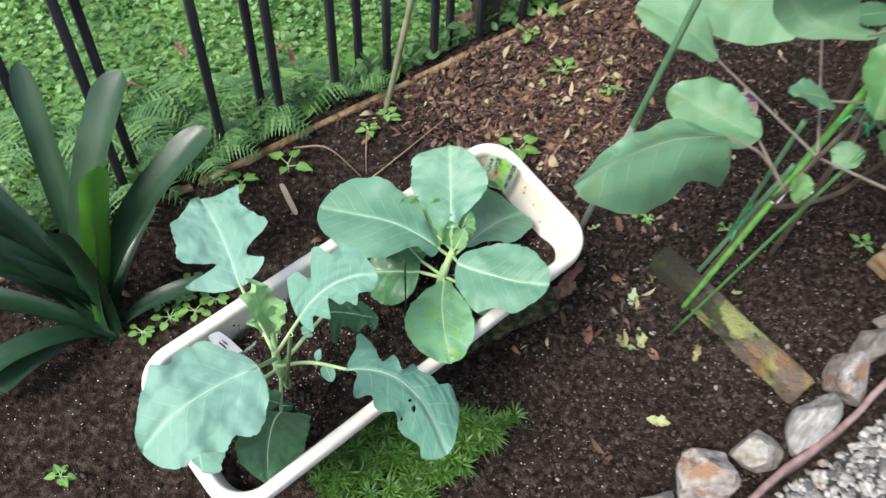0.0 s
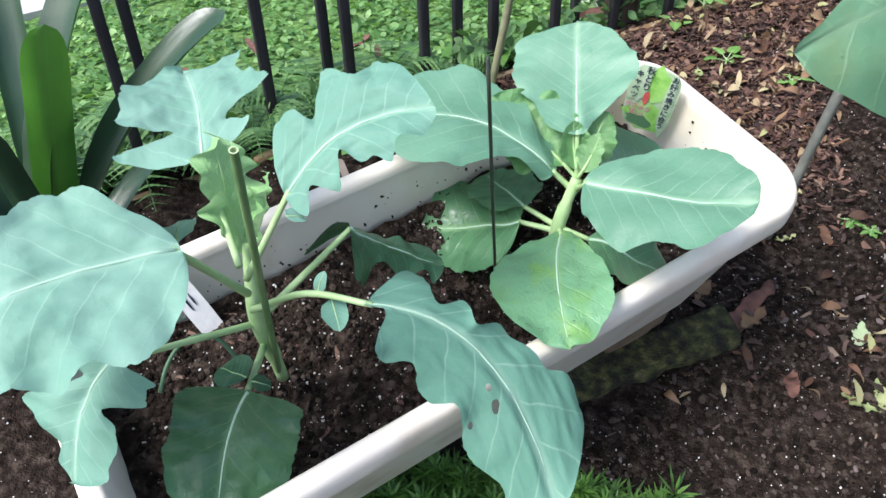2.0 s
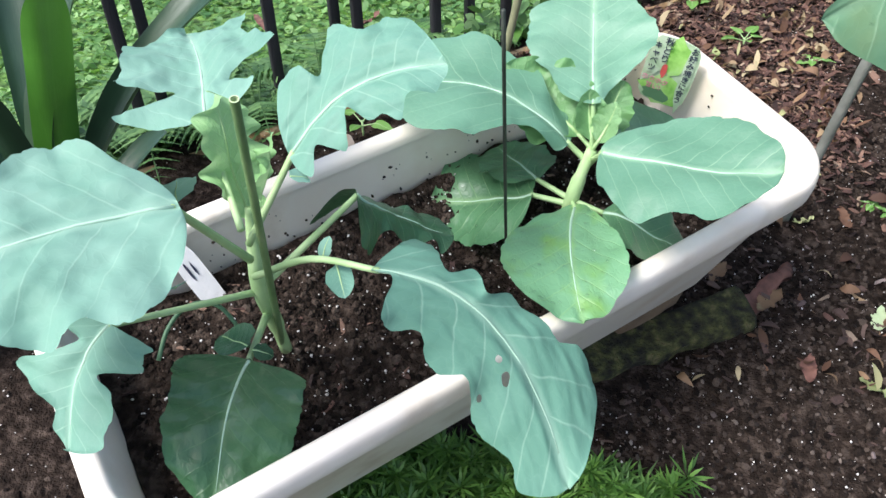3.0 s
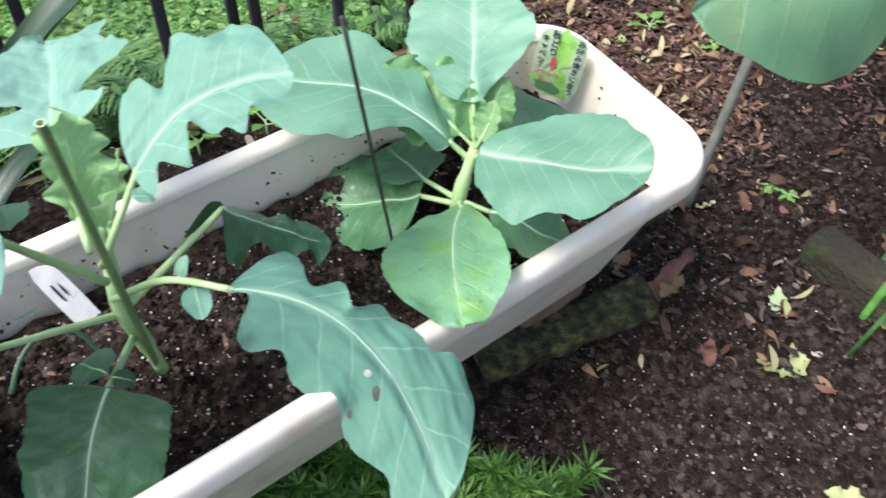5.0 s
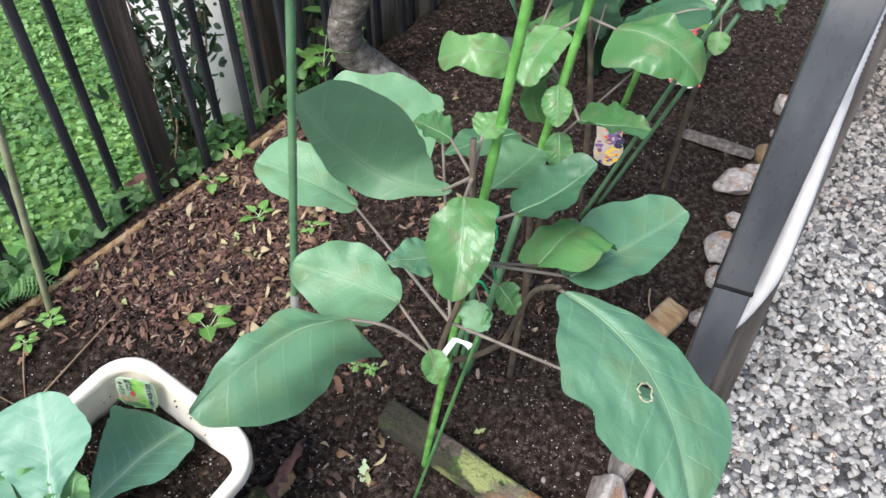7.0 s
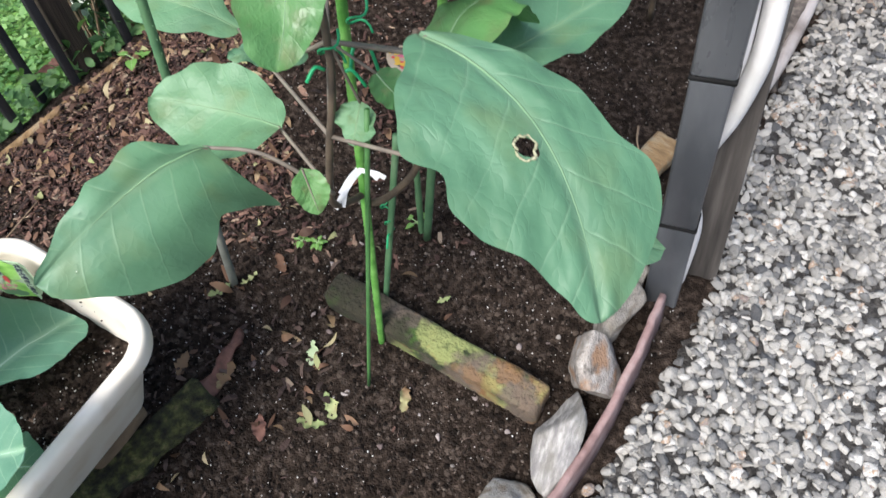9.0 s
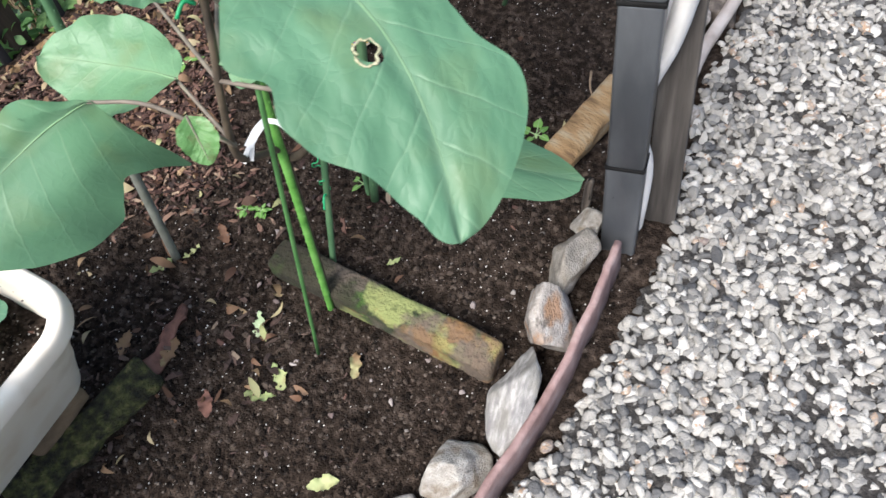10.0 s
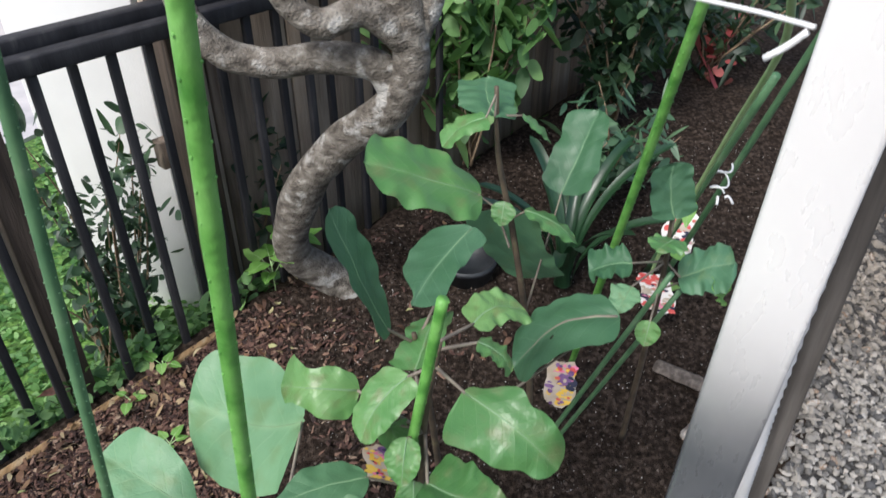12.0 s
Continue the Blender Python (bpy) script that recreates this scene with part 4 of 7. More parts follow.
# ---- behind the fence ----
bm = bmesh.new()
box(bm, (0.27, 0.06, 1.9), Matrix.Translation(Vector((0.178, 1.985, 0.85))) @ pose(0, 0, 0, 0, 0, -13), 0.004)
tagged(part("wall_white", bm, M["wall"]), "smooth white painted wall end behind the fence", "wall", "", "structure")
slat_fence = thing("wooden_fence", (1.0, 2.35, 0.2), "dark brown wooden slat fence behind the shrubs", "fence")
for i in range(16):
    p = F0 + FD * (0.55 + 0.098 * i) + FN * 0.13
    bm = bmesh.new()
    box(bm, (0.0945, 0.02, 1.9), Matrix.Translation((p.x, p.y, ground_z(p.x, p.y) + 0.85)) @ rot, 0.003)
    part("slat", bm, M["slat"], slat_fence)
for z in (0.45, 1.1):
    bm = bmesh.new()
    p = F0 + FD * 1.28 + FN * 0.155
    box(bm, (1.6, 0.03, 0.06), Matrix.Translation((p.x, p.y, z)) @ rot, 0.003)
    part("cross_rail", bm, M["slat"], slat_fence)
# paved strip and low grey wall on the far side of the lawn
edge = lambda x: 1.70 + 1.368 * (x + 1.273)
pv = raw("pavement", [(-6, edge(-6), -0.006), (1.6, edge(1.6), -0.006), (1.6, 14, -0.006), (-6, 14, -0.006), (-6, edge(-6), -0.08), (1.6, edge(1.6), -0.08)], [(0, 1, 2, 3), (4, 5, 1, 0)], M["paving"], None, False)
tagged(pv, "pale pinkish grey paving beyond the lawn", "paving", "", "structure")
bm = bmesh.new()
box(bm, (5.0, 0.15, 0.9), Matrix.Translation((-1.3, 4.2, 0.35)) @ pose(0, 0, 0, 0, 0, 28), 0.01)
tagged(part("wall_grey", bm, M["greywall"]), "rough grey rendered garden wall far behind", "wall", "", "structure")

# ---- planter ----
PU = Vector((0.7307, 0.6757, 0.097)).normalized()
PV = Vector((-0.6727, 0.6885, 0.2711))
PV = (PV - PU * PU.dot(PV)).normalized()
PN = PU.cross(PV)
PC = Vector((-0.0167, 0.6539, 0.209))
PM = Matrix((PU, PV, PN)).transposed().to_4x4()
PM.translation = PC
PL, PW, PH = 0.656, 0.246, 0.185


def rounded_ring(bm, l, w, r, z, m, n=12):
    vs = []
    for cx, cy, a0 in ((1, 1, 0), (-1, 1, 90), (-1, -1, 180), (1, -1, 270)):
        for k in range(n + 1):
            a = radians(a0 + 90 * k / n)
            vs.append(bm.verts.new(m @ Vector((cx * (l / 2 - r) + r * math.cos(a), cy * (w / 2 - r) + r * math.sin(a), z))))
    return vs


def loft(bm, rings):
    for a, b in zip(rings, rings[1:]):
        n = len(a)
        for k in range(n):
            bm.faces.new((a[k], a[(k + 1) % n], b[(k + 1) % n], b[k]))


planter = thing("planter", PC - PN * PH, "cream white oblong plastic planter with a rolled rim, resting on bricks", "planter")
bm = bmesh.new()
rings = []
for dl, r, z in ((-0.105, 0.028, -PH), (-0.095, 0.032, -PH + 0.006), (-0.030, 0.044, -0.034), (-0.024, 0.046, -0.030)):
    rings.append(rounded_ring(bm, PL + dl, PW + dl * 0.8, r, z, PM))
loft(bm, rings)
bm.faces.new(rings[0][::-1])
part("body", bm, M["planter"], planter).data.set_sharp_from_angle(angle=radians(28))
bm = bmesh.new()
rings = []
for dl, r, z in ((-0.024, 0.046, -0.027), (-0.006, 0.053, -0.0285), (-0.002, 0.0545, -0.0275), (0.0, 0.055, -0.025), (0.0, 0.055, -0.018), (-0.001, 0.055, -0.011), (-0.003, 0.054, -0.0055), (-0.006, 0.053, -0.0025),
                 (-0.010, 0.051, -0.0008), (-0.015, 0.049, 0.0), (-0.026, 0.046, -0.0004), (-0.032, 0.043, -0.0018), (-0.036, 0.041, -0.005), (-0.038, 0.040, -0.010)):
    rings.append(rounded_ring(bm, PL + dl, PW + dl, r, z, PM))
loft(bm, rings)
part("rim", bm, M["planter"], planter).data.set_sharp_from_angle(angle=radians(50))
bm = bmesh.new()
rings = []
for dl, r, z in ((-0.038, 0.040, -0.010), (-0.048, 0.038, -0.05), (-0.066, 0.034, -0.12)):
    rings.append(rounded_ring(bm, PL + dl, PW + dl * 0.9, r, z, PM))
loft(bm, rings)
part("inner_wall", bm, M["planter"], planter)
# soil in the planter
SOIL = -0.068


def pot_soil(a, b):
    return SOIL + 0.012 * noise.noise(Vector((a * 14, b * 14, 1))) + 0.008 * noise.noise(Vector((a * 45, b * 45, 2))) + 0.01 * (abs(b) / 0.1) ** 2 - 0.012 * smoothstep(0.1, 0.3, a) + 0.014 * math.exp(-((a + 0.172) ** 2 + (b + 0.01) ** 2) / 0.0018)


bm = bmesh.new()
na, nb = 90, 30
g = [[bm.verts.new(PM @ Vector((a, b, pot_soil(a, b)))) for b in np.linspace(-0.094, 0.094, nb)] for a in np.linspace(-0.302, 0.302, na)]
for i in range(na - 1):
    for j in range(nb - 1):
        bm.faces.new((g[i][j], g[i + 1][j], g[i + 1][j + 1], g[i][j + 1]))
tagged(part("potting_soil", bm, M["soil"]), "dark moist potting soil filling the planter", "soil")


def in_pot(rng, n, h=0.0):
    return [tuple(PM @ Vector((a, b, pot_soil(a, b) + h))) for a, b in zip(rng.uniform(-0.29, 0.29, n), rng.uniform(-0.088, 0.088, n))]


rng = np.random.default_rng(5)
scatter("potting_clods", in_pot(rng, 5000), lump(0.002, 0.010), M["clod"], "crumbs of dark potting soil", "soil", 11, False)
scatter("potting_perlite", in_pot(rng, 800, 0.002), lump(0.0010, 0.0034), M["perlite"], "white perlite grains in the potting soil", "perlite", 12, False)
scatter("potting_chips", in_pot(rng, 140, 0.001), chip(0.004, 0.012), M["chip"], "brown bark crumbs on the potting soil", "bark", 13, False)

# bricks below the planter


def block(name, centre, size, yaw, mat, label, category, group="", jitter=0.004, seed=0, pitch=0.0):
    bm = bmesh.new()
    box(bm, size, Matrix.Identity(4), 0.007)
    bmesh.ops.subdivide_edges(bm, edges=[e for e in bm.edges if e.calc_length() > 0.02], cuts=6, use_grid_fill=True)
    for v in bm.verts:
        v.co += Vector((noise.noise(v.co * 40 + Vector((seed, 0, 0))), noise.noise(v.co * 40 + Vector((0, seed, 9))), noise.noise(v.co * 35 + Vector((7, 0, seed))))) * jitter
    ob = part(name, bm, mat)
    z = ground_z(centre[0], centre[1]) + centre[2]
    sl = math.degrees(math.atan(0.195))
    ob.matrix_world = Matrix.Translation((centre[0], centre[1], z)) @ pose(0, 0, 0, sl, 0, 0) @ pose(0, 0, 0, 0, pitch, yaw)
    return tagged(ob, label, category, group)


pyaw = math.degrees(math.atan2(PU.y, PU.x))
for s, dv in ((0.215, 0.0), (-0.22, 0.0)):
    c = PC + PU * s - PN * (PH + 0.028)
    bm = bmesh.new()
    box(bm, (0.09, 0.15, 0.055), Matrix.Translation(c) @ PM.to_3x3().to_4x4(), 0.006)
    bmesh.ops.subdivide_edges(bm, edges=[e for e in bm.edges if e.calc_length() > 0.02], cuts=5, use_grid_fill=True)
    for v in bm.verts:
        v.co += Vector((noise.noise(v.co * 40), noise.noise(v.co * 40 + Vector((0, 3, 9))), noise.noise(v.co * 35))) * 0.004
    tagged(part("brick", bm, M["brick"]), "worn brown brick propping up the planter", "brick", "bricks under the planter")
block("mossy_stone", (0.178, 0.802, -0.008), (0.22, 0.05, 0.055), 30, M["dark_moss"], "dark moss-covered stone block lying beside the planter", "stone", "", 0.007, 4)

# ---- the bed's blocks and border ----
block("mossy_block", (0.584, 0.827, 0.002), (0.34, 0.046, 0.085), math.degrees(math.atan2(-0.24, 0.21)), M["mossy"], "long concrete block with green moss and yellow lichen", "block", "", 0.004, 2, 0)


def rock(centre, size, yaw, seed, label, mat=None, cut=(0.24, 0.36)):
    bm = bmesh.new()
    bmesh.ops.create_icosphere(bm, subdivisions=4, radius=0.5)
    rnd = random.Random(seed)
    cuts = [(Vector((rnd.uniform(-1, 1), rnd.uniform(-1, 1), rnd.uniform(-1, 1))).normalized(), rnd.uniform(*cut)) for _ in range(9)]
    for v in bm.verts:
        for c, far_off in cuts:
            d = v.co.dot(c) - far_off
            if d > 0:
                v.co -= c * d * 0.97
        v.co += v.co.normalized() * (0.05 * noise.noise(v.co * 3.5 + Vector((seed, 0, 0))) + 0.012 * noise.noise(v.co * 10 + Vector((seed, 0, 0))))
    ob = part("border_stone", bm, mat or M["stone"])
    ob.matrix_world = Matrix.Translation((centre[0], centre[1], ground_z(centre[0], centre[1]) + size[2] * 0.32)) @ pose(0, 0, 0, 8, 0, yaw) @ Matrix.Diagonal((*size, 1))
    return tagged(ob, label, "stone", "border stones")


rock((0.888, 0.840), (0.058, 0.05, 0.055), 20, 1, "small pale rounded border stone beside the post")
rock((0.842, 0.794), (0.115, 0.085, 0.09), 60, 2, "brown-grey rounded border stone")
rock((0.782, 0.729), (0.135, 0.082, 0.11), 70, 3, "rust-stained angular border stone", M["stone_rust"])
rock((0.707, 0.649), (0.165, 0.078, 0.10), 55, 4, "grey banded upright border stone", M["stone_band"])
rock((0.601, 0.591), (0.10, 0.085, 0.085), 20, 5, "pale angular border stone")
rock((0.505, 0.552), (0.14, 0.105, 0.09), 35, 6, "pinkish grey blocky border stone", M["stone_rust"])
rock((0.41, 0.485), (0.11, 0.085, 0.07), 30, 7, "pale flat border stone")

strip = [(0.30, 0.28), (0.42, 0.385), (0.53, 0.475), (0.618, 0.548), (0.736, 0.628), (0.839, 0.718), (0.905, 0.782)]
pts = spline([(x, y, ground_z(x, y) + 0.045) for x, y in strip], 40)
bm = bmesh.new()
prof = [(-0.0052, -0.06), (-0.0052, 0.007), (-0.0042, 0.0108), (0, 0.0122), (0.0042, 0.0108), (0.0052, 0.007), (0.0052, -0.06)]
prev = None
for i, p in enumerate(pts):
    d = (pts[min(i + 1, 40)] - pts[max(i - 1, 0)]).normalized()
    n = Vector((d.y, -d.x, 0)).normalized()
    wob = 0.003 * noise.noise(Vector((i * 0.5, 0, 0)))
    ring = [bm.verts.new(p + n * (a + wob) + Vector((0, 0, b))) for a, b in prof]
    if prev:
        for k in range(len(prof)):
            bm.faces.new((prev[k], prev[(k + 1) % len(prof)], ring[(k + 1) % len(prof)], ring[k]))
    else:
        bm.faces.new(ring)
    prev = ring
bm.faces.new(prev[::-1])
bmesh.ops.recalc_face_normals(bm, faces=bm.faces)
tagged(part("edging_strip", bm, M["strip"]), "curved faded reddish-brown plastic edging strip beside the stones", "edging")

# grey batten standing behind the post
px, pn = Vector((0.78, -0.62, 0)).normalized(), Vector((0.62, 0.78, 0)).normalized()
bd = Vector((-0.013, -0.022, 1)).normalized()
bm = bmesh.new()
c = Vector((0.996, 0.829, -0.09)) + bd * 0.9
box(bm, (0.042, 0.022, 1.8), Matrix.Translation(c) @ Matrix((px, pn, bd)).transposed().to_4x4(), 0.002)
M["grey_plank"] = material("grey_plank", [(0.3, (0.032, 0.028, 0.025)), (0.5, (0.078, 0.069, 0.061)), (0.7, (0.16, 0.145, 0.13))], 0.8, 14, 8, 0.5, 60, stretch=(5, 5, 0.35), depth=0.002)
tagged(part("plank", bm, M["grey_plank"]), "weathered grey-brown plank standing behind the duct post", "plank")
gp = [(1.03, 0.90), (1.165, 1.036), (1.23, 1.087), (1.313, 1.151), (1.457, 1.282), (1.552, 1.402), (1.65, 1.54), (1.753, 1.684), (1.87, 1.762)]
bm = bmesh.new()
pts = spline([(x, y, ground_z(x, y) + 0.026) for x, y in gp], 40)
tube(bm, pts, 0.011, 10)
tagged(part("grey_pipe", bm, M["grey_pipe"]), "thin grey plastic pipe lying on the edge of the pebbles", "pipe")
for i, (x, y, s, m) in enumerate(((1.36, 1.31, 0.10, "stone"), (1.43, 1.37, 0.08, "rot_wood"), (1.50, 1.43, 0.06, "stone"), (1.31, 1.31, 0.10, "stone"), (1.20, 1.16, 0.09, "stone"), (1.56, 1.52, 0.08, "stone"))):
    rock((x, y), (s, s * 0.75, s * 0.6), 50 + 40 * i, 20 + i, "rough brownish stone at the edge of the path", M["stone_rust" if m == "stone" else m], (0.34, 0.46))

# ---- post with cable duct and hose ----
post = thing("duct_post", (0.925, 0.815, ground_z(0.925, 0.815)), "dark grey glossy metal duct post with black bands", "post")
prot = Matrix((px, pn, Vector((0, -0.047, 1)).normalized())).transposed().to_4x4()


def post_at(z, a=0.0, b=0.0):
    return Vector((0.925, 0.812 - 0.047 * z, z)) + px * a + pn * b


z0 = ground_z(0.925, 0.812) - 0.05
for za, zb, w, m in ((z0, 0.108, 0.047, "duct"), (0.108, 0.345, 0.0455, "duct"), (0.345, 1.75, 0.047, "duct_sunlit")):
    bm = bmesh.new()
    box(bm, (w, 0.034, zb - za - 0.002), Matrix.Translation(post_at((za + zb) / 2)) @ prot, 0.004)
    part("duct", bm, M[m], post, "duct with sunlight painted white on its upper part" if m == "duct_sunlit" else "")
for z in (0.108, 0.345):
    bm = bmesh.new()
    box(bm, (0.049, 0.036, 0.006), Matrix.Translation(post_at(z)) @ prot, 0.002)
    part("band", bm, M["band"], post, "black strap")
HOSE = ((z0 + 0.03, 0.013), (0.03, 0.018), (0.08, 0.016), (0.13, 0.004), (0.20, 0.008), (0.26, 0.026), (0.31, 0.036), (0.36, 0.041), (0.45, 0.037), (0.53, 0.032), (0.61, 0.026), (0.66, 0.023), (0.9, 0.015), (1.7, 0.010))
bm = bmesh.new()
hs = spline([post_at(z, a, 0.031) for z, a in HOSE], 560)
tube(bm, hs, [0.0112 + (0.0012 if i % 2 else 0) for i in range(561)], 12)
tagged(part("corrugated_hose", bm, M["hose"]), "white corrugated plastic hose hanging down along the post", "hose")
bm = bmesh.new()
hs = spline([post_at(z, a - 0.009 - 0.012 * smoothstep(0.15, 0.35, z), 0.040 - 0.010 * smoothstep(0.2, 0.34, z)) for z, a in HOSE[4:]], 60)
tube(bm, hs, 0.0085, 12)
tagged(part("white_cable", bm, M["white"]), "smooth white cable running beside the corrugated hose", "cable")

# ---- gravel ----
rng = np.random.default_rng(7)
pb_near, pb_far = [], []
while len(pb_near) < 17000:
    x, y = rng.uniform(0.45, 1.95), rng.uniform(0.15, 1.75)
    e = x - edge_x(y)
    if 0.010 < e < 0.72 and rng.uniform() < 0.12 + e / 0.055:
        pb_near.append((x, y, ground_z(x, y) + rng.uniform(0.001, 0.013)))
while len(pb_far) < 9000:
    x, y = rng.uniform(-0.2, 3.2), rng.uniform(-1.5, 3.6)
    if x > edge_x(y) + 0.03 and not (0.15 < y < 1.75 and x < min(1.95, edge_x(y) + 0.72)):
        pb_far.append((x, y, ground_z(x, y) + 0.004))
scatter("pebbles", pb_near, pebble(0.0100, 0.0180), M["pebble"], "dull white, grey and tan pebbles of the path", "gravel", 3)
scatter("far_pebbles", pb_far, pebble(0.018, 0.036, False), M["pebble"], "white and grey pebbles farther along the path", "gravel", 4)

# ---- litter on the bed ----


def on_bed(rng, n, x0, x1, y0, y1, h=0.0, dens=None):
    out = []
    while len(out) < n:
        x, y = rng.uniform(x0, x1), rng.uniform(y0, y1)
        if x > edge_x(y) - 0.02 or y > fence_y(x) - 0.03:
            continue
        if dens and rng.uniform() > dens(x, y):
            continue
        q = PM.inverted() @ Vector((x, y, 0.1))
        if abs(q.x) < PL / 2 - 0.06 and abs(q.y) < PW / 2 - 0.04:
            continue
        out.append((x, y, ground_z(x, y) + soil_relief(x, y) + h))
    return out


mulch = lambda x, y: 0.001 + 0.999 * smoothstep(1.06, 1.25, y + 0.35 * (x - 0.25)) * (1 - 0.97 * smoothstep(0.42, 0.66, x + 0.25 * noise.noise(Vector((x * 5, y * 5, 2)))))
rng = np.random.default_rng(21)
scatter("soil_clods", on_bed(rng, 8000, -1.0, 1.5, 0.3, 2.2) + on_bed(rng, 4500, 0.6, 2.1, 0.9, 2.4) + on_bed(rng, 12000, 0.0, 0.95, 0.35, 1.25), lump(0.002, 0.013), M["clod"], "crumbs of dark brown garden soil", "soil", 31, False)
scatter("soil_grains", on_bed(rng, 7200, -0.9, 1.9, 0.35, 2.3, 0.003, lambda x, y: 1 - 0.35 * smoothstep(0.75, 1.05, x)), lump(0.0007, 0.0032), M["perlite"], "white grains strewn in the garden soil", "perlite", 32, False)
scatter("bark_chips", on_bed(rng, 8000, -0.7, 0.9, 0.5, 2.0, 0.004, mulch), chip(0.003, 0.020), M["chip"], "reddish brown bark chips on the bed", "bark", 33, False)
scatter("dry_leaf_litter", on_bed(rng, 700, -0.7, 1.0, 0.5, 2.0, 0.006, mulch), small_leaf(0.010, 0.028, 0.42, 0.55, 0.9), M["dry_leaf"], "curled dry leaves in brown and yellow", "leaf litter", 34)
scatter("crumb_litter", on_bed(rng, 90, 0.05, 0.5, 0.62, 1.05, 0.004, lambda x, y: 1 - smoothstep(0.05, 0.2, abs(y - 0.85 - 0.4 * (x - 0.25)))), chip(0.006, 0.024), M["shred"], "dark brown shreds of bark beside the planter", "bark", 35, False)
scatter("old_leaves", on_bed(rng, 14, 0.1, 0.7, 0.55, 1.1, 0.005) + on_bed(rng, 42, 0.16, 0.46, 0.74, 1.04, 0.006), small_leaf(0.012, 0.032, 0.36, 0.5, 0.8), M["dry_leaf"], "withered leaves on the soil", "leaf litter", 36)


def fallen(x, y, ln, yaw, mat, label, seed, h=0.008, width=0.58):
    z = ground_z(x, y) + soil_relief(x, y) + h
    a = radians(yaw)
    ln *= 0.75
    d = Vector((math.cos(a), math.sin(a), 0.195 * math.sin(a))) * ln / 2
    base, tip = Vector((x, y, z)) - d, Vector((x, y, z)) + d
    f = blade_surface(base, tip, ln * width, random.Random(seed).uniform(-30, 30), "withered", seed, random.Random(seed).uniform(-75, 25), random.Random(seed + 9).uniform(0.2, 0.55), 0.16)
    bm = bmesh.new()
    uvl = bm.loops.layers.uv.new("UVMap")
    g = [[bm.verts.new(f(-1 + 2 * i / 6, j / 18)) for i in range(7)] for j in range(19)]
    for j in range(18):
        for i in range(6):
            fc = bm.faces.new((g[j][i], g[j][i + 1], g[j + 1][i + 1], g[j + 1][i]))
            for l, uv in zip(fc.loops, ((i, j), (i + 1, j), (i + 1, j + 1), (i, j + 1))):
                l[uvl].uv = (uv[0] / 6, uv[1] / 18)
    bmesh.ops.remove_doubles(bm, verts=bm.verts, dist=0.00005)
    return tagged(part("fallen_leaf", bm, mat), label, "fallen leaf", "fallen leaves")


fallen(0.42, 0.868, 0.05, 75, M["pale_green_leaf"], "pale grey-green fallen leaf on the soil", 1)
fallen(0.525, 0.768, 0.05, 65, M["pale_leaf"], "yellow-green fallen leaf on the soil", 2)
fallen(0.400, 0.770, 0.055, -25, M["pale_leaf"], "yellowing forked fallen leaf on the soil", 3)
fallen(0.427, 0.788, 0.055, 95, M["pale_leaf"], "yellowing forked fallen leaf on the soil", 4)
fallen(0.333, 0.783, 0.05, 80, M["red_leaf"], "small reddish brown fallen leaf", 5)
fallen(0.445, 0.642, 0.055, -10, M["pale_leaf"], "dull yellow and brown curled fallen leaf", 6)
fallen(0.31, 1.005, 0.05, 15, M["pale_leaf"], "pale yellow-green leaf beside the eggplant", 7)
fallen(0.355, 1.01, 0.04, 25, M["pale_leaf"], "pale yellow-green leaf beside the eggplant", 8)
fallen(0.30, 0.87, 0.06, 50, M["pale_leaf"], "olive withered leaf near the planter", 9)
fallen(0.245, 0.905, 0.05, 60, M["pale_leaf"], "olive withered leaf near the planter", 10)
fallen(0.405, 1.02, 0.05, 100, M["dry_leaf"], "thin dry tan leaf", 11)
fallen(0.62, 0.895, 0.03, 10, M["pale_leaf"], "tiny yellow leaf on bare soil", 12)
for i, (x, y, a, ln) in enumerate(((-0.02, 1.30, 20, .04), (0.08, 1.33, 120, .04), (0.2, 1.45, 70, .035), (0.35, 1.5, 10, .045), (0.12, 1.22, 40, .035), (-0.1, 1.17, 60, .04), (0.42, 1.38, 150, .04), (0.02, 1.1, 0, .04), (0.3, 1.28, 20, .04), (0.26, 1.36, 80, .05))):
    fallen(x, y, ln, a, (M["pale_leaf"], M["red_leaf"], M["dry_leaf"])[i % 3], "small dry leaf lying on the mulch", 40 + i)


# soil crumbs sticking to the planter's inner wall, and loose pebbles on the bare soil
rng = np.random.default_rng(44)
crumbs = []
while len(crumbs) < 130:
    a, n, s = rng.uniform(-0.28, 0.30), -0.012 - 0.05 * rng.uniform() ** 0.6, rng.uniform()
    if s < 0.97:
        crumbs.append(tuple(PM @ Vector((a, 0.1005 - 0.12 * (-n - 0.01), n))))
    else:
        crumbs.append(tuple(PM @ Vector((0.3075 - 0.13 * (-n - 0.01), rng.uniform(-0.06, 0.06), n))))
scatter("soil_splashes", crumbs, lump(0.0012, 0.0045), M["clod"], "dark soil crumbs sticking to the planter's inner wall", "soil", 45, False)
scatter("loose_stones", on_bed(rng, 70, 0.1, 1.2, 0.4, 1.5, 0.002), pebble(0.003, 0.007), M["grit_stone"], "small dull stones lying on the soil", "gravel", 46)

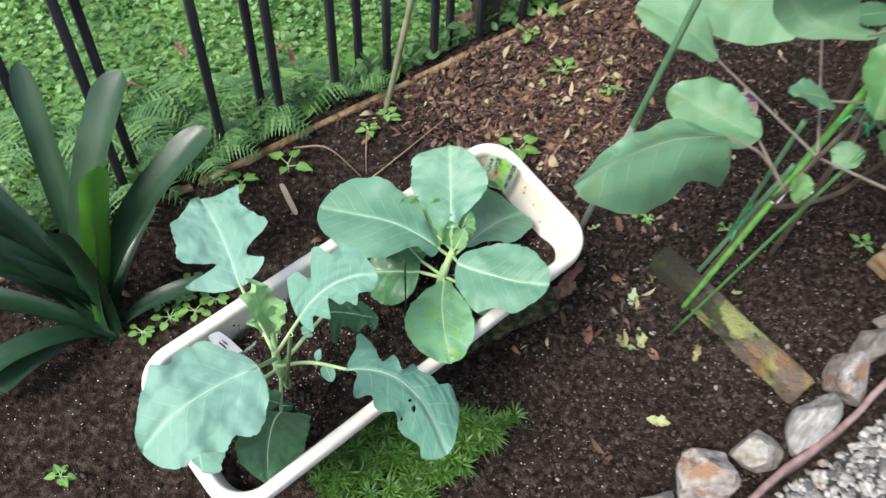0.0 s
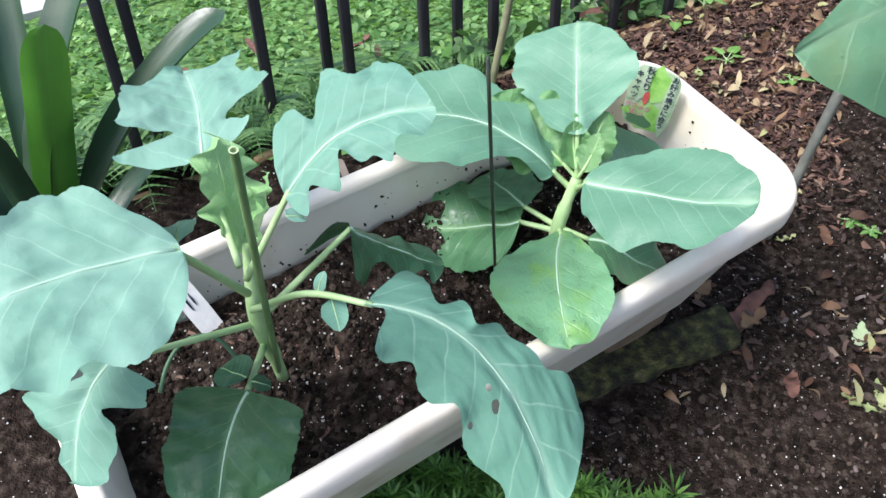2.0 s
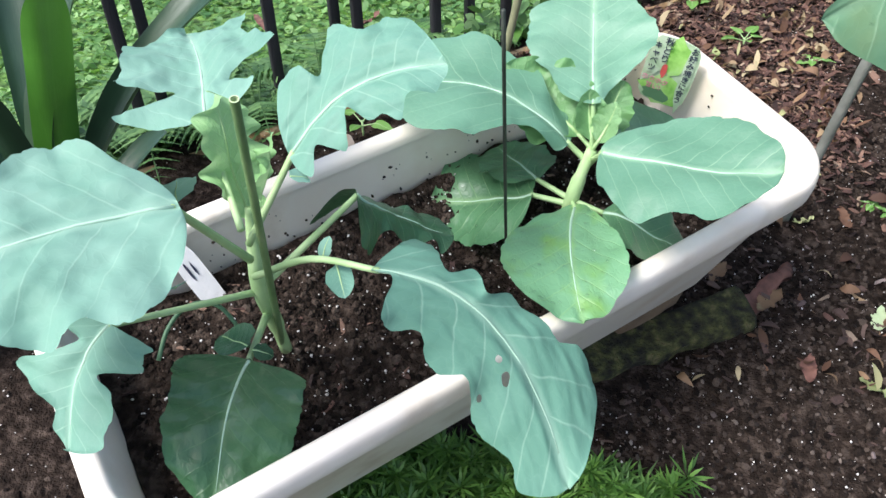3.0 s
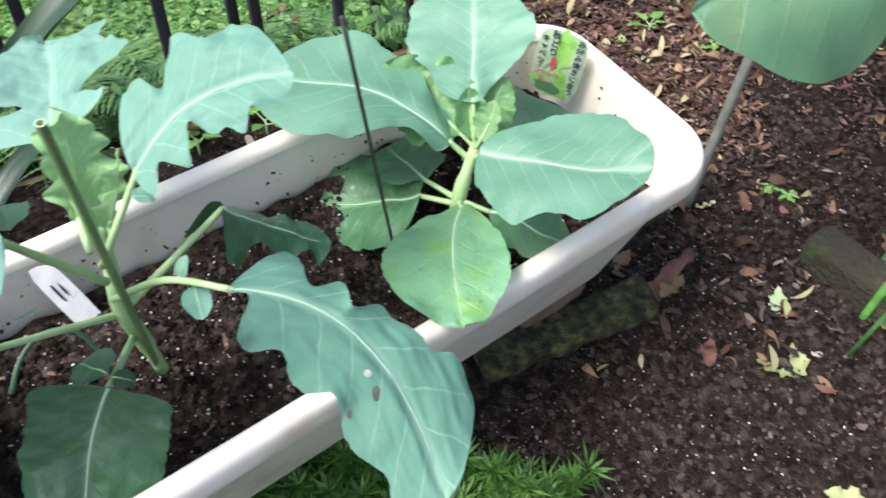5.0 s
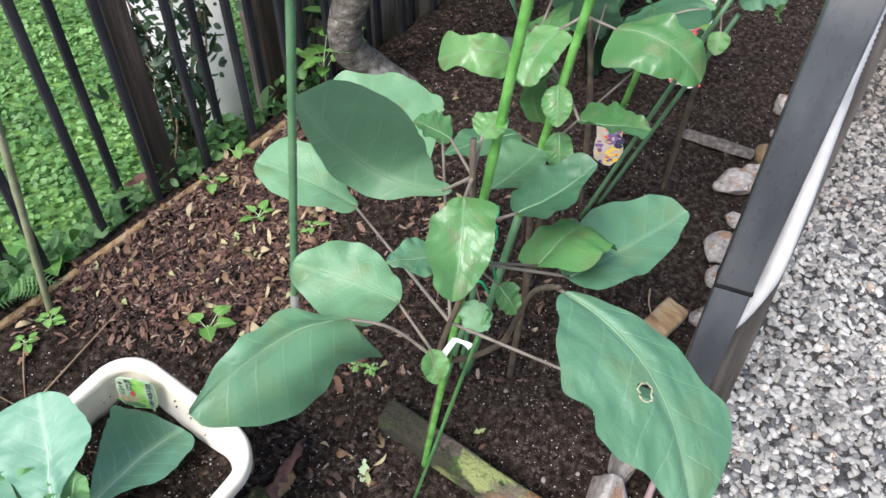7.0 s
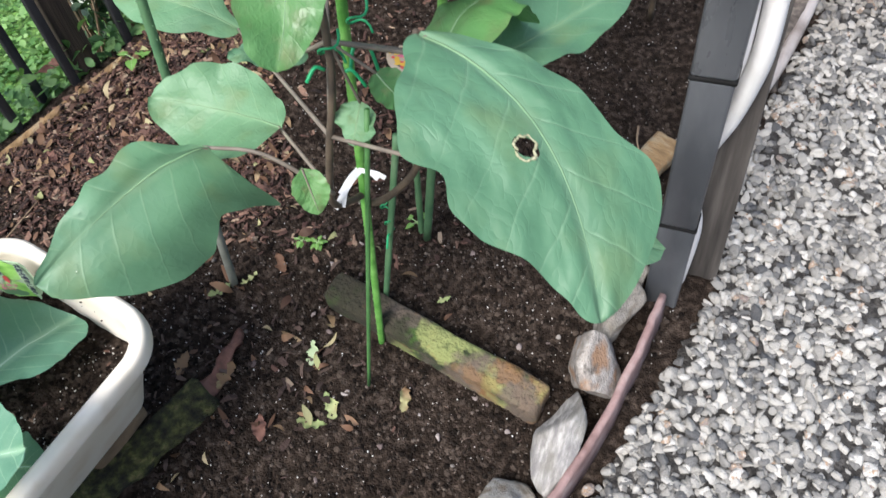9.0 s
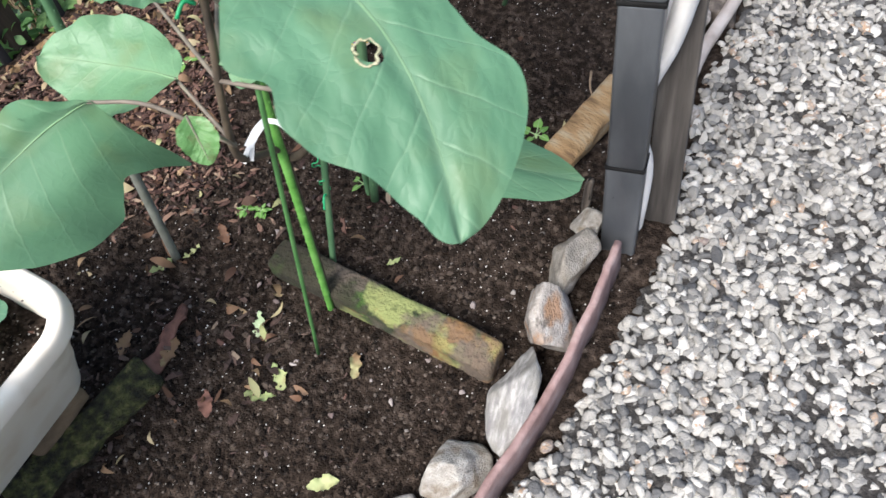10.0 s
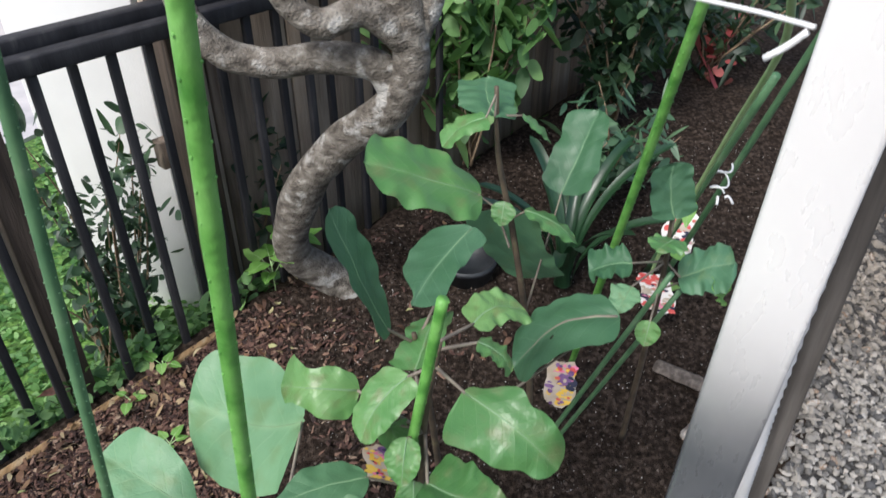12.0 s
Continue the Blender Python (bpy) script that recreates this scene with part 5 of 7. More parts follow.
# rubble between the bed and the pebbles behind the post
for i, (x, y, s) in enumerate(((1.10, 1.02, 0.07), (1.16, 1.10, 0.06), (1.22, 1.14, 0.08), (1.27, 1.22, 0.06), (1.38, 1.26, 0.06), (1.45, 1.34, 0.07), (1.12, 0.965, 0.05), (1.06, 0.93, 0.045))):
    rock((x, y), (s, s * 0.7, s * 0.6), 37 * i, 50 + i, "rough tan stone in the rubble beside the path", M["stone_rust"], (0.34, 0.46))
block("old_timber", (1.366, 1.239, 0.012), (0.34, 0.055, 0.04), 46, M["timber"], "dark rotting timber lying along the path's edge", "wood", "", 0.009, 12)
block("brick_fragment", (1.462, 1.349, 0.03), (0.075, 0.03, 0.03), 20, M["red_brick"], "broken red brick fragment in the rubble", "brick", "", 0.007, 13)
rock((1.517, 1.421), (0.085, 0.055, 0.05), 30, 70, "rough tan stone in the rubble beside the path", M["stone_rust"])
rock((1.405, 1.283), (0.085, 0.055, 0.05), 80, 71, "rough tan stone in the rubble beside the path", M["stone_rust"])
rock((1.446, 1.309), (0.085, 0.055, 0.05), 130, 72, "rough tan stone in the rubble beside the path", M["stone_rust"])
rock((1.534, 1.386), (0.085, 0.055, 0.05), 180, 73, "rough tan stone in the rubble beside the path", M["stone_rust"])

near_soil = on_bed(rng, 7000, 0.0, 0.75, 0.35, 1.0, 0.001) + on_bed(rng, 4200, -0.6, 0.9, 1.0, 1.9, 0.004) + on_bed(rng, 5000, 0.6, 2.0, 0.9, 2.3, 0.003)
scatter("fine_crumbs", near_soil, lump(0.0012, 0.0065), M["crumb"], "fine greyish soil crumbs on the bare bed", "soil", 47, False)

bare = on_bed(rng, 34, 0.08, 0.75, 0.42, 1.05, 0.003)
scatter("stray_stones", bare, pebble(0.004, 0.010), M["stray_stone"], "grey and pinkish stones lying on the bare soil", "gravel", 48)
scatter("stray_shreds", on_bed(rng, 200, 0.05, 0.75, 0.42, 1.0, 0.003), chip(0.003, 0.010), M["shred"], "dull brown and tan shreds strewn on the soil", "bark", 49, False)

# ---- plants in the planter ----
broccoli = thing("broccoli_plant", (-0.137, 0.53, 0.165), "young broccoli plant with lobed blue-green leaves in the planter", "plant")
BN = Vector((-0.138, 0.524, 0.228))
BT = Vector((-0.140, 0.535, 0.285))
bm = bmesh.new()
tube(bm, spline([(-0.137, 0.541, 0.15), (-0.137, 0.532, 0.19), BN, (-0.139, 0.530, 0.262), BT], 20), [0.0048] * 4 + [0.0060] * 8 + [0.0060 - 0.0004 * k for k in range(1, 10)], 12)
part("stem", bm, M["cab_stem"], broccoli)
BK = dict(kind="lobed", petiole_mat=M["cab_stem"], rib=0.0013, rib_mat=M["pale_rib"])
make_leaf(broccoli, (-0.131, 0.451, 0.345), (-0.239, 0.357, 0.322), 0, M["broc"], (-0.137, 0.518, 0.255), mid=(-0.192, 0.405, 0.345), roll=-21, twist=1, cup=0.06, left=(44, 62, 68, 58, 65, 55, 50, 49, 39), right=(30, 50, 53, 53, 46, 56, 46, 36, 26), seed=3, nv=160, nu=80, ripple=0.05, petiole=0.0026, **{**BK, "kind": "scalloped"})
make_leaf(broccoli, (-0.181, 0.575, 0.322), (-0.267, 0.719, 0.325), 0, M["broc"], (-0.134, 0.51, 0.285), mid=(-0.224, 0.656, 0.332), roll=-10, twist=13, cup=0.15, left=(40, 60, 19, 51, 59, 60, 55, 54, 53, 48, 37, 24), right=(42, 26, 23, 58, 59, 51, 47, 45, 40, 43, 48, 53), seed=5, nv=140, nu=80, ripple=0.06, petiole=0.0023, **BK)
make_leaf(broccoli, (-0.101, 0.525, 0.333), (-0.01, 0.561, 0.381), 0, M["broc"], (-0.134, 0.515, 0.27), mid=(-0.061, 0.55, 0.372), roll=31, twist=-5, cup=-0.05, left=(43, 42, 37, 22, 38, 50, 47, 34, 36, 43, 38, 40), right=(26, 14, 24, 31, 12, 25, 25, 34, 23, 22, 22, 14), seed=8, nv=140, nu=80, ripple=0.05, petiole=0.0023, **{**BK, "kind": "scalloped"})
make_leaf(broccoli, (-0.045, 0.492, 0.28), (0.084, 0.453, 0.153), 0, M["broc"], (-0.136, 0.516, 0.242), mid=(0.03, 0.502, 0.235), roll=18, twist=47, cup=-0.25, left=(69, 36, 14, 28, 12, 28, 27, 32, 33, 47, 45, 45), right=(5, 34, 39, 32, 41, 45, 35, 39, 44, 41, 33, 38), seed=11, ripple=0.05, petiole=0.0023, sag=0.012,
          holes=((0.585, 0.575, 0.013), (0.60, 0.635, 0.016), (0.615, 0.65, 0.011), (0.745, 0.63, 0.012)), nu=110, nv=180, **BK)
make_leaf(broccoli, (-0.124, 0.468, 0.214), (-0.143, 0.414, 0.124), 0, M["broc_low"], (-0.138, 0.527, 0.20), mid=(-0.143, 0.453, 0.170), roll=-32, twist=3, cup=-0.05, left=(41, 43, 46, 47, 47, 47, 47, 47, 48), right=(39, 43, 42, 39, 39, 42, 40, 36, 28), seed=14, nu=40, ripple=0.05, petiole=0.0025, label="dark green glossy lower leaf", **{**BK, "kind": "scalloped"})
make_leaf(broccoli, (-0.193, 0.44, 0.26), (-0.207, 0.389, 0.205), 0, M["broc"], (-0.139, 0.524, 0.222), mid=(-0.212, 0.422, 0.233), roll=-3, twist=5, cup=0.02, left=(38, 37, 42, 42, 25, 15, 29, 36, 36, 32, 29, 30), right=(35, 22, 11, 13, 19, 28, 41, 45, 30, 12, 10, 11), seed=17, ripple=0.05, petiole=0.0023, **{**BK, "kind": "scalloped"})
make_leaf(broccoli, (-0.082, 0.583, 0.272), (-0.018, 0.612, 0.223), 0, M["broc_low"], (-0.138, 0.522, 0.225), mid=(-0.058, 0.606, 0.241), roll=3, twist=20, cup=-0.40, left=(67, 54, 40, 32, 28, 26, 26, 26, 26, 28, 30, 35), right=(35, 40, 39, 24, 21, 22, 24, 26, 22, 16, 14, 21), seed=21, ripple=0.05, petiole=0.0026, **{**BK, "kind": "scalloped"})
make_leaf(broccoli, (-0.142, 0.540, 0.272), (-0.160, 0.560, 0.352), 0.048, M["young"], (-0.1385, 0.527, 0.243), roll=20, kind="scalloped", seed=24, droop=-25, cup=0.25, ripple=0.26, rib=0.0012, rib_mat=M["cab_stem"], label="curly young bright green leaf")
make_leaf(broccoli, (-0.136, 0.535, 0.285), (-0.120, 0.548, 0.335), 0.036, M["young"], (-0.1385, 0.527, 0.246), roll=-20, kind="scalloped", seed=25, droop=-20, cup=0.3, ripple=0.16, rib=0.0012, rib_mat=M["cab_stem"])
# small lobes on the leaf stalks
for a, b, w, s in (((-0.158, 0.487, 0.318), (-0.145, 0.475, 0.342), 0.026, 1), ((-0.073, 0.508, 0.268), (-0.062, 0.488, 0.258), 0.018, 2), ((-0.083, 0.510, 0.268), (-0.080, 0.52, 0.28), 0.010, 3), ((-0.094, 0.507, 0.33), (-0.085, 0.515, 0.325), 0.02, 4), ((-0.18, 0.492, 0.245), (-0.172, 0.485, 0.255), 0.015, 5), ((-0.129, 0.478, 0.215), (-0.152, 0.485, 0.214), 0.032, 6), ((-0.126, 0.476, 0.214), (-0.113, 0.479, 0.208), 0.016, 7)):
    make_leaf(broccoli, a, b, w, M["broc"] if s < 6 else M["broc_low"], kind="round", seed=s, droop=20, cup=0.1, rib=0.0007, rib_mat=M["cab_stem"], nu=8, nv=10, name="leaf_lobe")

cabbage = thing("cabbage_plant", (0.062, 0.72, 0.15), "young cabbage plant with broad pale blue-green leaves in the planter", "plant")
CS, CT = Vector((0.066, 0.712, 0.198)), Vector((0.079, 0.722, 0.243))
bm = bmesh.new()
tube(bm, spline([(0.060, 0.722, 0.14), (0.063, 0.717, 0.17), CS, (0.072, 0.716, 0.222), CT], 16), [0.006] * 6 + [0.0065] * 6 + [0.005] * 5, 10)
part("stem", bm, M["cab_stem"], cabbage)
CK = dict(kind="round", petiole_mat=M["cab_stem"], rib=0.0015, rib_mat=M["pale_rib"])
make_leaf(cabbage, (0.076, 0.731, 0.281), (0.067, 0.843, 0.335), 0, M["cab"], CT, mid=(0.071, 0.787, 0.307), roll=-8, twist=-12, cup=0.07, left=(30, 37, 50, 57, 57, 57, 56), right=(13, 30, 46, 54, 53, 44, 35), seed=31, ripple=0.03, petiole=0.0023, **{**CK, "kind": "obovate"})
make_leaf(cabbage, (0.084, 0.682, 0.266), (0.207, 0.636, 0.288), 0, M["cab"], CT - Vector((0, 0, 0.01)), mid=(0.143, 0.653, 0.276), roll=21, twist=-4, cup=-0.05, left=(26, 39, 49, 52, 51, 46, 32), right=(36, 48, 57, 48, 45, 48, 34), seed=33, ripple=0.015, petiole=0.0023, **CK)
make_leaf(cabbage, (0.07, 0.701, 0.2), (0.085, 0.567, 0.191), 0, M["cab_bright"], CS, mid=(0.07, 0.632, 0.203), roll=5, twist=-21, cup=0.09, left=(16, 27, 37, 42, 43, 39, 26), right=(27, 41, 49, 54, 55, 52, 44), seed=35, ripple=0.03, petiole=0.0023, label="wet bright green leaf dotted with drops", **CK)
make_leaf(cabbage, (0.06, 0.72, 0.248), (-0.115, 0.759, 0.282), 0, M["cab"], CT - Vector((0, 0, 0.015)), mid=(-0.006, 0.73, 0.288), roll=-12, twist=1, cup=0.01, left=(23, 20, 42, 62, 68, 64, 51), right=(23, 26, 48, 51, 60, 63, 57), seed=37, ripple=0.03, petiole=0.0026, **CK)
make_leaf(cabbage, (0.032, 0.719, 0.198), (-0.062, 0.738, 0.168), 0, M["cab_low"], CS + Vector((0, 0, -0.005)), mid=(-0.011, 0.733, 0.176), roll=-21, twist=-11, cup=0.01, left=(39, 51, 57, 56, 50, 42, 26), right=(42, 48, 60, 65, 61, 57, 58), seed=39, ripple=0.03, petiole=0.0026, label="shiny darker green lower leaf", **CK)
make_leaf(cabbage, (0.098, 0.719, 0.26), (0.192, 0.866, 0.187), 0, M["cab"], CT - Vector((0, 0, 0.012)), mid=(0.141, 0.808, 0.214), roll=19, twist=-16, cup=-0.01, left=(8, 24, 38, 53, 66, 79, 91), right=(10, 16, 30, 43, 44, 40, 36), seed=41, ripple=0.02, petiole=0.0023, **CK)
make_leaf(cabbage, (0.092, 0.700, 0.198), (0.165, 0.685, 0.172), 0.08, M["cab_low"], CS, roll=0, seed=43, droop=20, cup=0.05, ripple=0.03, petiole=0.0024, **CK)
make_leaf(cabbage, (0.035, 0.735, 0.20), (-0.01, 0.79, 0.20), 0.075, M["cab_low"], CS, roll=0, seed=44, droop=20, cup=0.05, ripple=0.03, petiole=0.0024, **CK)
HK = dict(kind="round", petiole_mat=M["cab_stem"], rib=0.0016, rib_mat=M["cab_stem"])
make_leaf(cabbage, (0.068, 0.728, 0.252), (0.000, 0.765, 0.296), 0.080, M["cab_heart"], CT, roll=-25, seed=46, droop=-25, cup=0.35, ripple=0.13, **HK)
make_leaf(cabbage, (0.084, 0.730, 0.250), (0.100, 0.762, 0.288), 0.036, M["cab_heart"], CT, roll=35, seed=47, droop=-30, cup=0.35, ripple=0.13, **HK)
make_leaf(cabbage, (0.078, 0.722, 0.250), (0.072, 0.738, 0.290), 0.03, M["cab_heart"], CT, roll=0, seed=48, droop=-35, cup=0.5, ripple=0.08, **HK)
make_leaf(cabbage, (0.082, 0.720, 0.250), (0.095, 0.730, 0.283), 0.026, M["cab_heart"], CT, roll=20, seed=49, droop=-35, cup=0.5, ripple=0.08, **HK)


def stake(a, b, r, mat, label, name="garden_stake", category="stake", rings=0, bumps=False, hollow=False):
    """A round stake from its foot a to its top b, with growth rings and small bumps where it has them."""
    a, b = Vector(a), Vector(b)
    n = 60 if bumps else max(8, rings * 6)
    ps = [a.lerp(b, i / n) for i in range(n + 1)]
    rr = [r * (1 + (0.12 if rings and i % max(1, n // rings) == 0 else 0)) for i in range(n + 1)]
    ob = thing(name, a, label, category, "garden stakes")
    bm = bmesh.new()
    tube(bm, ps, rr, 12, cap=not hollow)
    part("pole", bm, mat, ob)
    if bumps:
        bm = bmesh.new()
        d = (b - a).normalized()
        x = d.orthogonal().normalized()
        y = d.cross(x)
        ln = (b - a).length
        k = 0
        s = 0.03
        while s < ln:
            ang = k * 2.1
            q = a + d * s + (x * math.cos(ang) + y * math.sin(ang)) * r
            bmesh.ops.create_icosphere(bm, subdivisions=1, radius=r * 0.2, matrix=Matrix.Translation(q))
            k += 1
            s += 0.0055
        part("knobbly_skin", bm, mat, ob)
    if hollow:
        bm = bmesh.new()
        tube(bm, [b - (b - a).normalized() * 0.03, b], r * 0.72, 12, cap=False)
        d = (b - a).normalized()
        x = d.orthogonal().normalized()
        y = d.cross(x)
        ang = [2 * math.pi * k / 12 for k in range(12)]
        lo, hi = [[bm.verts.new(b + d * 0.0004 + (x * math.cos(q) + y * math.sin(q)) * r * f) for q in ang] for f in (0.72, 1.0)]
        for k in range(12):
            bm.faces.new((lo[k], hi[k], hi[(k + 1) % 12], lo[(k + 1) % 12]))
        part("bore", bm, M["cut"], ob, "pale cut end")
    return ob


stake((-0.139, 0.540, 0.15), (-0.090, 0.455, 0.404), 0.0025, M["cane"], "short hollow green stick beside the broccoli", rings=0, hollow=True)
stake((0.014, 0.690, 0.14), (0.0217, 0.5556, 0.416), 0.0013, M["black_stake"], "thin dark wire stick in the planter")
stake((0.515, 0.866, -0.066), (0.634, 0.654, 1.333), 0.0046, M["stake"], "bright green plastic-coated garden pole with small bumps", bumps=True, rings=4)
pole2 = stake((0.328, 1.013, -0.031), (0.48, 0.904, 1.197), 0.0052, M["stake_dull"], "dull green plastic-coated garden pole with a bare grey foot", bumps=True)
bm = bmesh.new()
tube(bm, [Vector((0.328, 1.013, -0.031)).lerp(Vector((0.48, 0.904, 1.197)), k / 20) for k in range(6)], 0.0060, 12)
part("bare_foot", bm, M["bare_foot"], pole2, "worn grey lower end")
stake((-0.071, 1.268, 0.042), (0.074, 1.184, 0.795), 0.006, M["bamboo"], "slim weathered bamboo cane", rings=5)
stake((0.482, 0.805, -0.059), (0.562, 0.715, 0.476), 0.0024, M["stick_green"], "thin split green stick tied to the eggplant")
stake((0.536, 0.92, -0.039), (0.600, 0.894, 0.292), 0.0042, M["stake_dull"], "thin grey-green stick standing behind the eggplant", rings=3)
stake((0.619, 1.017, -0.044), (0.64, 0.992, 0.301), 0.0045, M["stake_dull"], "thin grey-green stick in bare soil", rings=3)
short = stake((0.626, 1.0, -0.009), (0.732, 0.899, 0.778), 0.0052, M["stake"], "short green garden stick with a cut end and a dull foot", bumps=True)
bm = bmesh.new()
tube(bm, [Vector((0.626, 1.0, -0.009)).lerp(Vector((0.732, 0.899, 0.778)), k / 20) for k in range(11)], 0.0060, 12)
part("dull_foot", bm, M["stake_dull"], short, "duller grey-green lower half")
stake((1.093, 1.503, 0.04), (1.093 - 0.101 * 1.2, 1.503 - 0.475 * 1.2, 1.27), 0.0060, M["stake"], "green plastic-coated pole among the rear eggplants", bumps=True)
stake((0.95, 1.30, 0.02), (1.09, 1.18, 0.55), 0.0042, M["stake_dull"], "dark green stick beside a seed tag")
stake((1.0, 1.33, 0.02), (1.12, 1.20, 0.50), 0.004, M["stake_dull"], "dark green stick beside a seed tag")
stake((1.35, 1.75, 0.08), (1.28, 1.35, 0.75), 0.0065, M["stake_dull"], "pale green stick tied to a rear plant")
stake((1.38, 1.72, 0.08), (1.36, 1.32, 0.95), 0.006, M["stake_dull"], "dark green stick tied to a rear plant")

# ---- eggplants ----
EK = dict(kind="oval", petiole_mat=M["egg_petiole"], rib=0.0010, rib_mat=M["egg_rib"])


def eggplant(name_at, stem_pts, radii, label):
    ob = thing("eggplant", name_at, label, "plant", "eggplants")
    bm = bmesh.new()
    n = 30
    tube(bm, spline(stem_pts, n), [radii[0] + (radii[1] - radii[0]) * i / n for i in range(n + 1)], 9)
    part("stem", bm, M["egg_stem"], ob)
    return ob


E1 = eggplant((0.518, 0.877, -0.05), [(0.518, 0.877, -0.06), (0.533, 0.850, 0.12), (0.542, 0.832, 0.22), (0.546, 0.820, 0.285), (0.533, 0.786, 0.318), (0.514, 0.755, 0.352), (0.524, 0.742, 0.42), (0.546, 0.735, 0.52), (0.55, 0.742, 0.67)], (0.0044, 0.0030), "eggplant with large green leaves tied to green sticks")
bm = bmesh.new()
tube(bm, spline([(0.546, 0.822, 0.272), (0.568, 0.800, 0.295), (0.598, 0.768, 0.352), (0.604, 0.742, 0.42), (0.598, 0.69, 0.52), (0.595, 0.63, 0.588)], 24), [0.0046 - 0.0001 * k for k in range(25)], 9)
part("branch", bm, M["egg_stem"], E1)
N1, N2, N3, N4 = Vector((0.518, 0.746, 0.37)), Vector((0.529, 0.740, 0.44)), Vector((0.547, 0.735, 0.53)), Vector((0.55, 0.741, 0.63))
NB = Vector((0.598, 0.69, 0.52))
make_leaf(E1, (0.427, 0.775, 0.434), (0.237, 0.758, 0.35), 0, M["egg"], N1, mid=(0.341, 0.798, 0.391), roll=-66, twist=32, cup=-0.19, left=(121, 94, 76, 87, 103, 102, 91, 73, 48), right=(10, 24, 32, 33, 27, 30, 24, 21, 10), seed=51, ripple=0.04, petiole=0.0019, sag=0.02, **EK)
make_leaf(E1, (0.489, 0.817, 0.405), (0.373, 0.897, 0.417), 0, M["egg"], N1, mid=(0.437, 0.868, 0.402), roll=-24, twist=-52, cup=0.14, left=(58, 59, 60, 56, 49, 40, 29), right=(27, 37, 44, 46, 44, 37, 24), seed=53, ripple=0.04, petiole=0.0018, **EK)
make_leaf(E1, (0.469, 1.001, 0.401), (0.347, 1.084, 0.439), 0, M["egg"], N2, mid=(0.413, 1.031, 0.434), roll=-22, twist=-16, cup=0.03, left=(23, 26, 32, 38, 37, 34, 25), right=(12, 26, 37, 44, 48, 47, 47), seed=55, ripple=0.03, petiole=0.0018, **EK)
make_leaf(E1, (0.535, 0.760, 0.600), (0.408, 0.761, 0.724), 0, M["egg_pale"], N4, mid=(0.468, 0.826, 0.591), roll=-89, twist=-30, cup=0.27, left=(8, 16, 22, 24, 26, 21, 16), right=(15, 37, 53, 71, 81, 92, 100), seed=57, ripple=0.03, petiole=0.0017, label="upright pale green leaf with a wavy edge", **EK)
make_leaf(E1, (0.534, 0.714, 0.632), (0.509, 0.65, 0.572), 0, M["egg_young"], N4, mid=(0.527, 0.692, 0.597), roll=-6, twist=-49, cup=0.13, left=(32, 29, 28, 28, 25, 21, 15), right=(17, 28, 29, 32, 31, 26, 22), seed=59, ripple=0.05, petiole=0.0018, label="pale puckered young leaf", **{**EK, "kind": "ovate"})
make_leaf(E1, (0.631, 0.771, 0.47), (0.711, 0.809, 0.462), 0, M["egg_young"], N3, mid=(0.678, 0.782, 0.507), roll=-16, twist=32, cup=-0.10, left=(45, 44, 42, 35, 26, 17, 7), right=(60, 56, 54, 52, 49, 46, 42), seed=61, ripple=0.04, petiole=0.0016, **{**EK, "kind": "ovate"})
make_leaf(E1, (0.661, 0.752, 0.463), (0.841, 0.819, 0.465), 0, M["egg"], N3, mid=(0.754, 0.788, 0.459), roll=10, twist=18, cup=0.05, left=(35, 45, 55, 61, 54, 46, 40), right=(38, 39, 42, 39, 34, 28, 16), seed=63, ripple=0.03, petiole=0.0018, **EK)
torn = make_leaf(E1, (0.594, 0.617, 0.596), (0.633, 0.442, 0.522), 0, M["egg"], NB, mid=(0.635, 0.529, 0.579), roll=-5, twist=4, cup=-0.03, left=(14, 22, 29, 34, 39, 41, 52, 50, 38), right=(26, 48, 61, 72, 60, 63, 54, 34, 21), seed=65, ripple=0.012, petiole=0.0019, sag=0.01,
          holes=((0.588, 0.53, 0.029), (0.606, 0.514, 0.022), (0.572, 0.550, 0.020)), nu=90, nv=130, label="large leaf with a ragged hole", **EK)
# dry pale rim round the hole
f = BLADES[65]
rnd = random.Random(5)
bm = bmesh.new()
tube(bm, spline([f(0.225 + 0.098 * math.cos(a) * q, 0.53 + 0.036 * math.sin(a) * q) + Vector((0, 0, 0.0006)) for a, q in [(2 * math.pi * k / 16, rnd.uniform(0.75, 1.2)) for k in range(17)]], 48), [0.0003 + 0.0008 * rnd.random() for _ in range(49)], 5)
part("torn_rim", bm, M["torn"], torn, "dry pale torn rim")
make_leaf(E1, (0.634, 0.602, 0.481), (0.763, 0.592, 0.356), 0, M["egg"], N2, mid=(0.669, 0.664, 0.379), roll=8, twist=6, cup=-0.10, left=(47, 46, 44, 43, 41, 39, 36), right=(24, 27, 30, 33, 34, 35, 30), seed=67, ripple=0.03, petiole=0.0017, **EK)
make_leaf(E1, (0.598, 0.755, 0.565), (0.688, 0.773, 0.596), 0, M["egg_dark"], N4 - Vector((0, 0, 0.06)), mid=(0.642, 0.761, 0.579), roll=-4, twist=47, cup=0.08, left=(31, 34, 37, 37, 33, 26, 24), right=(44, 41, 36, 29, 21, 11, 6), seed=69, ripple=0.05, petiole=0.0018, **EK)
make_leaf(E1, (0.595, 1.028, 0.517), (0.446, 1.133, 0.463), 0, M["egg"], N2, mid=(0.528, 1.071, 0.473), roll=-39, twist=-21, cup=-0.08, left=(74, 78, 80, 79, 77, 74, 71), right=(29, 51, 69, 80, 80, 76, 73), seed=71, ripple=0.03, petiole=0.0018, **EK)
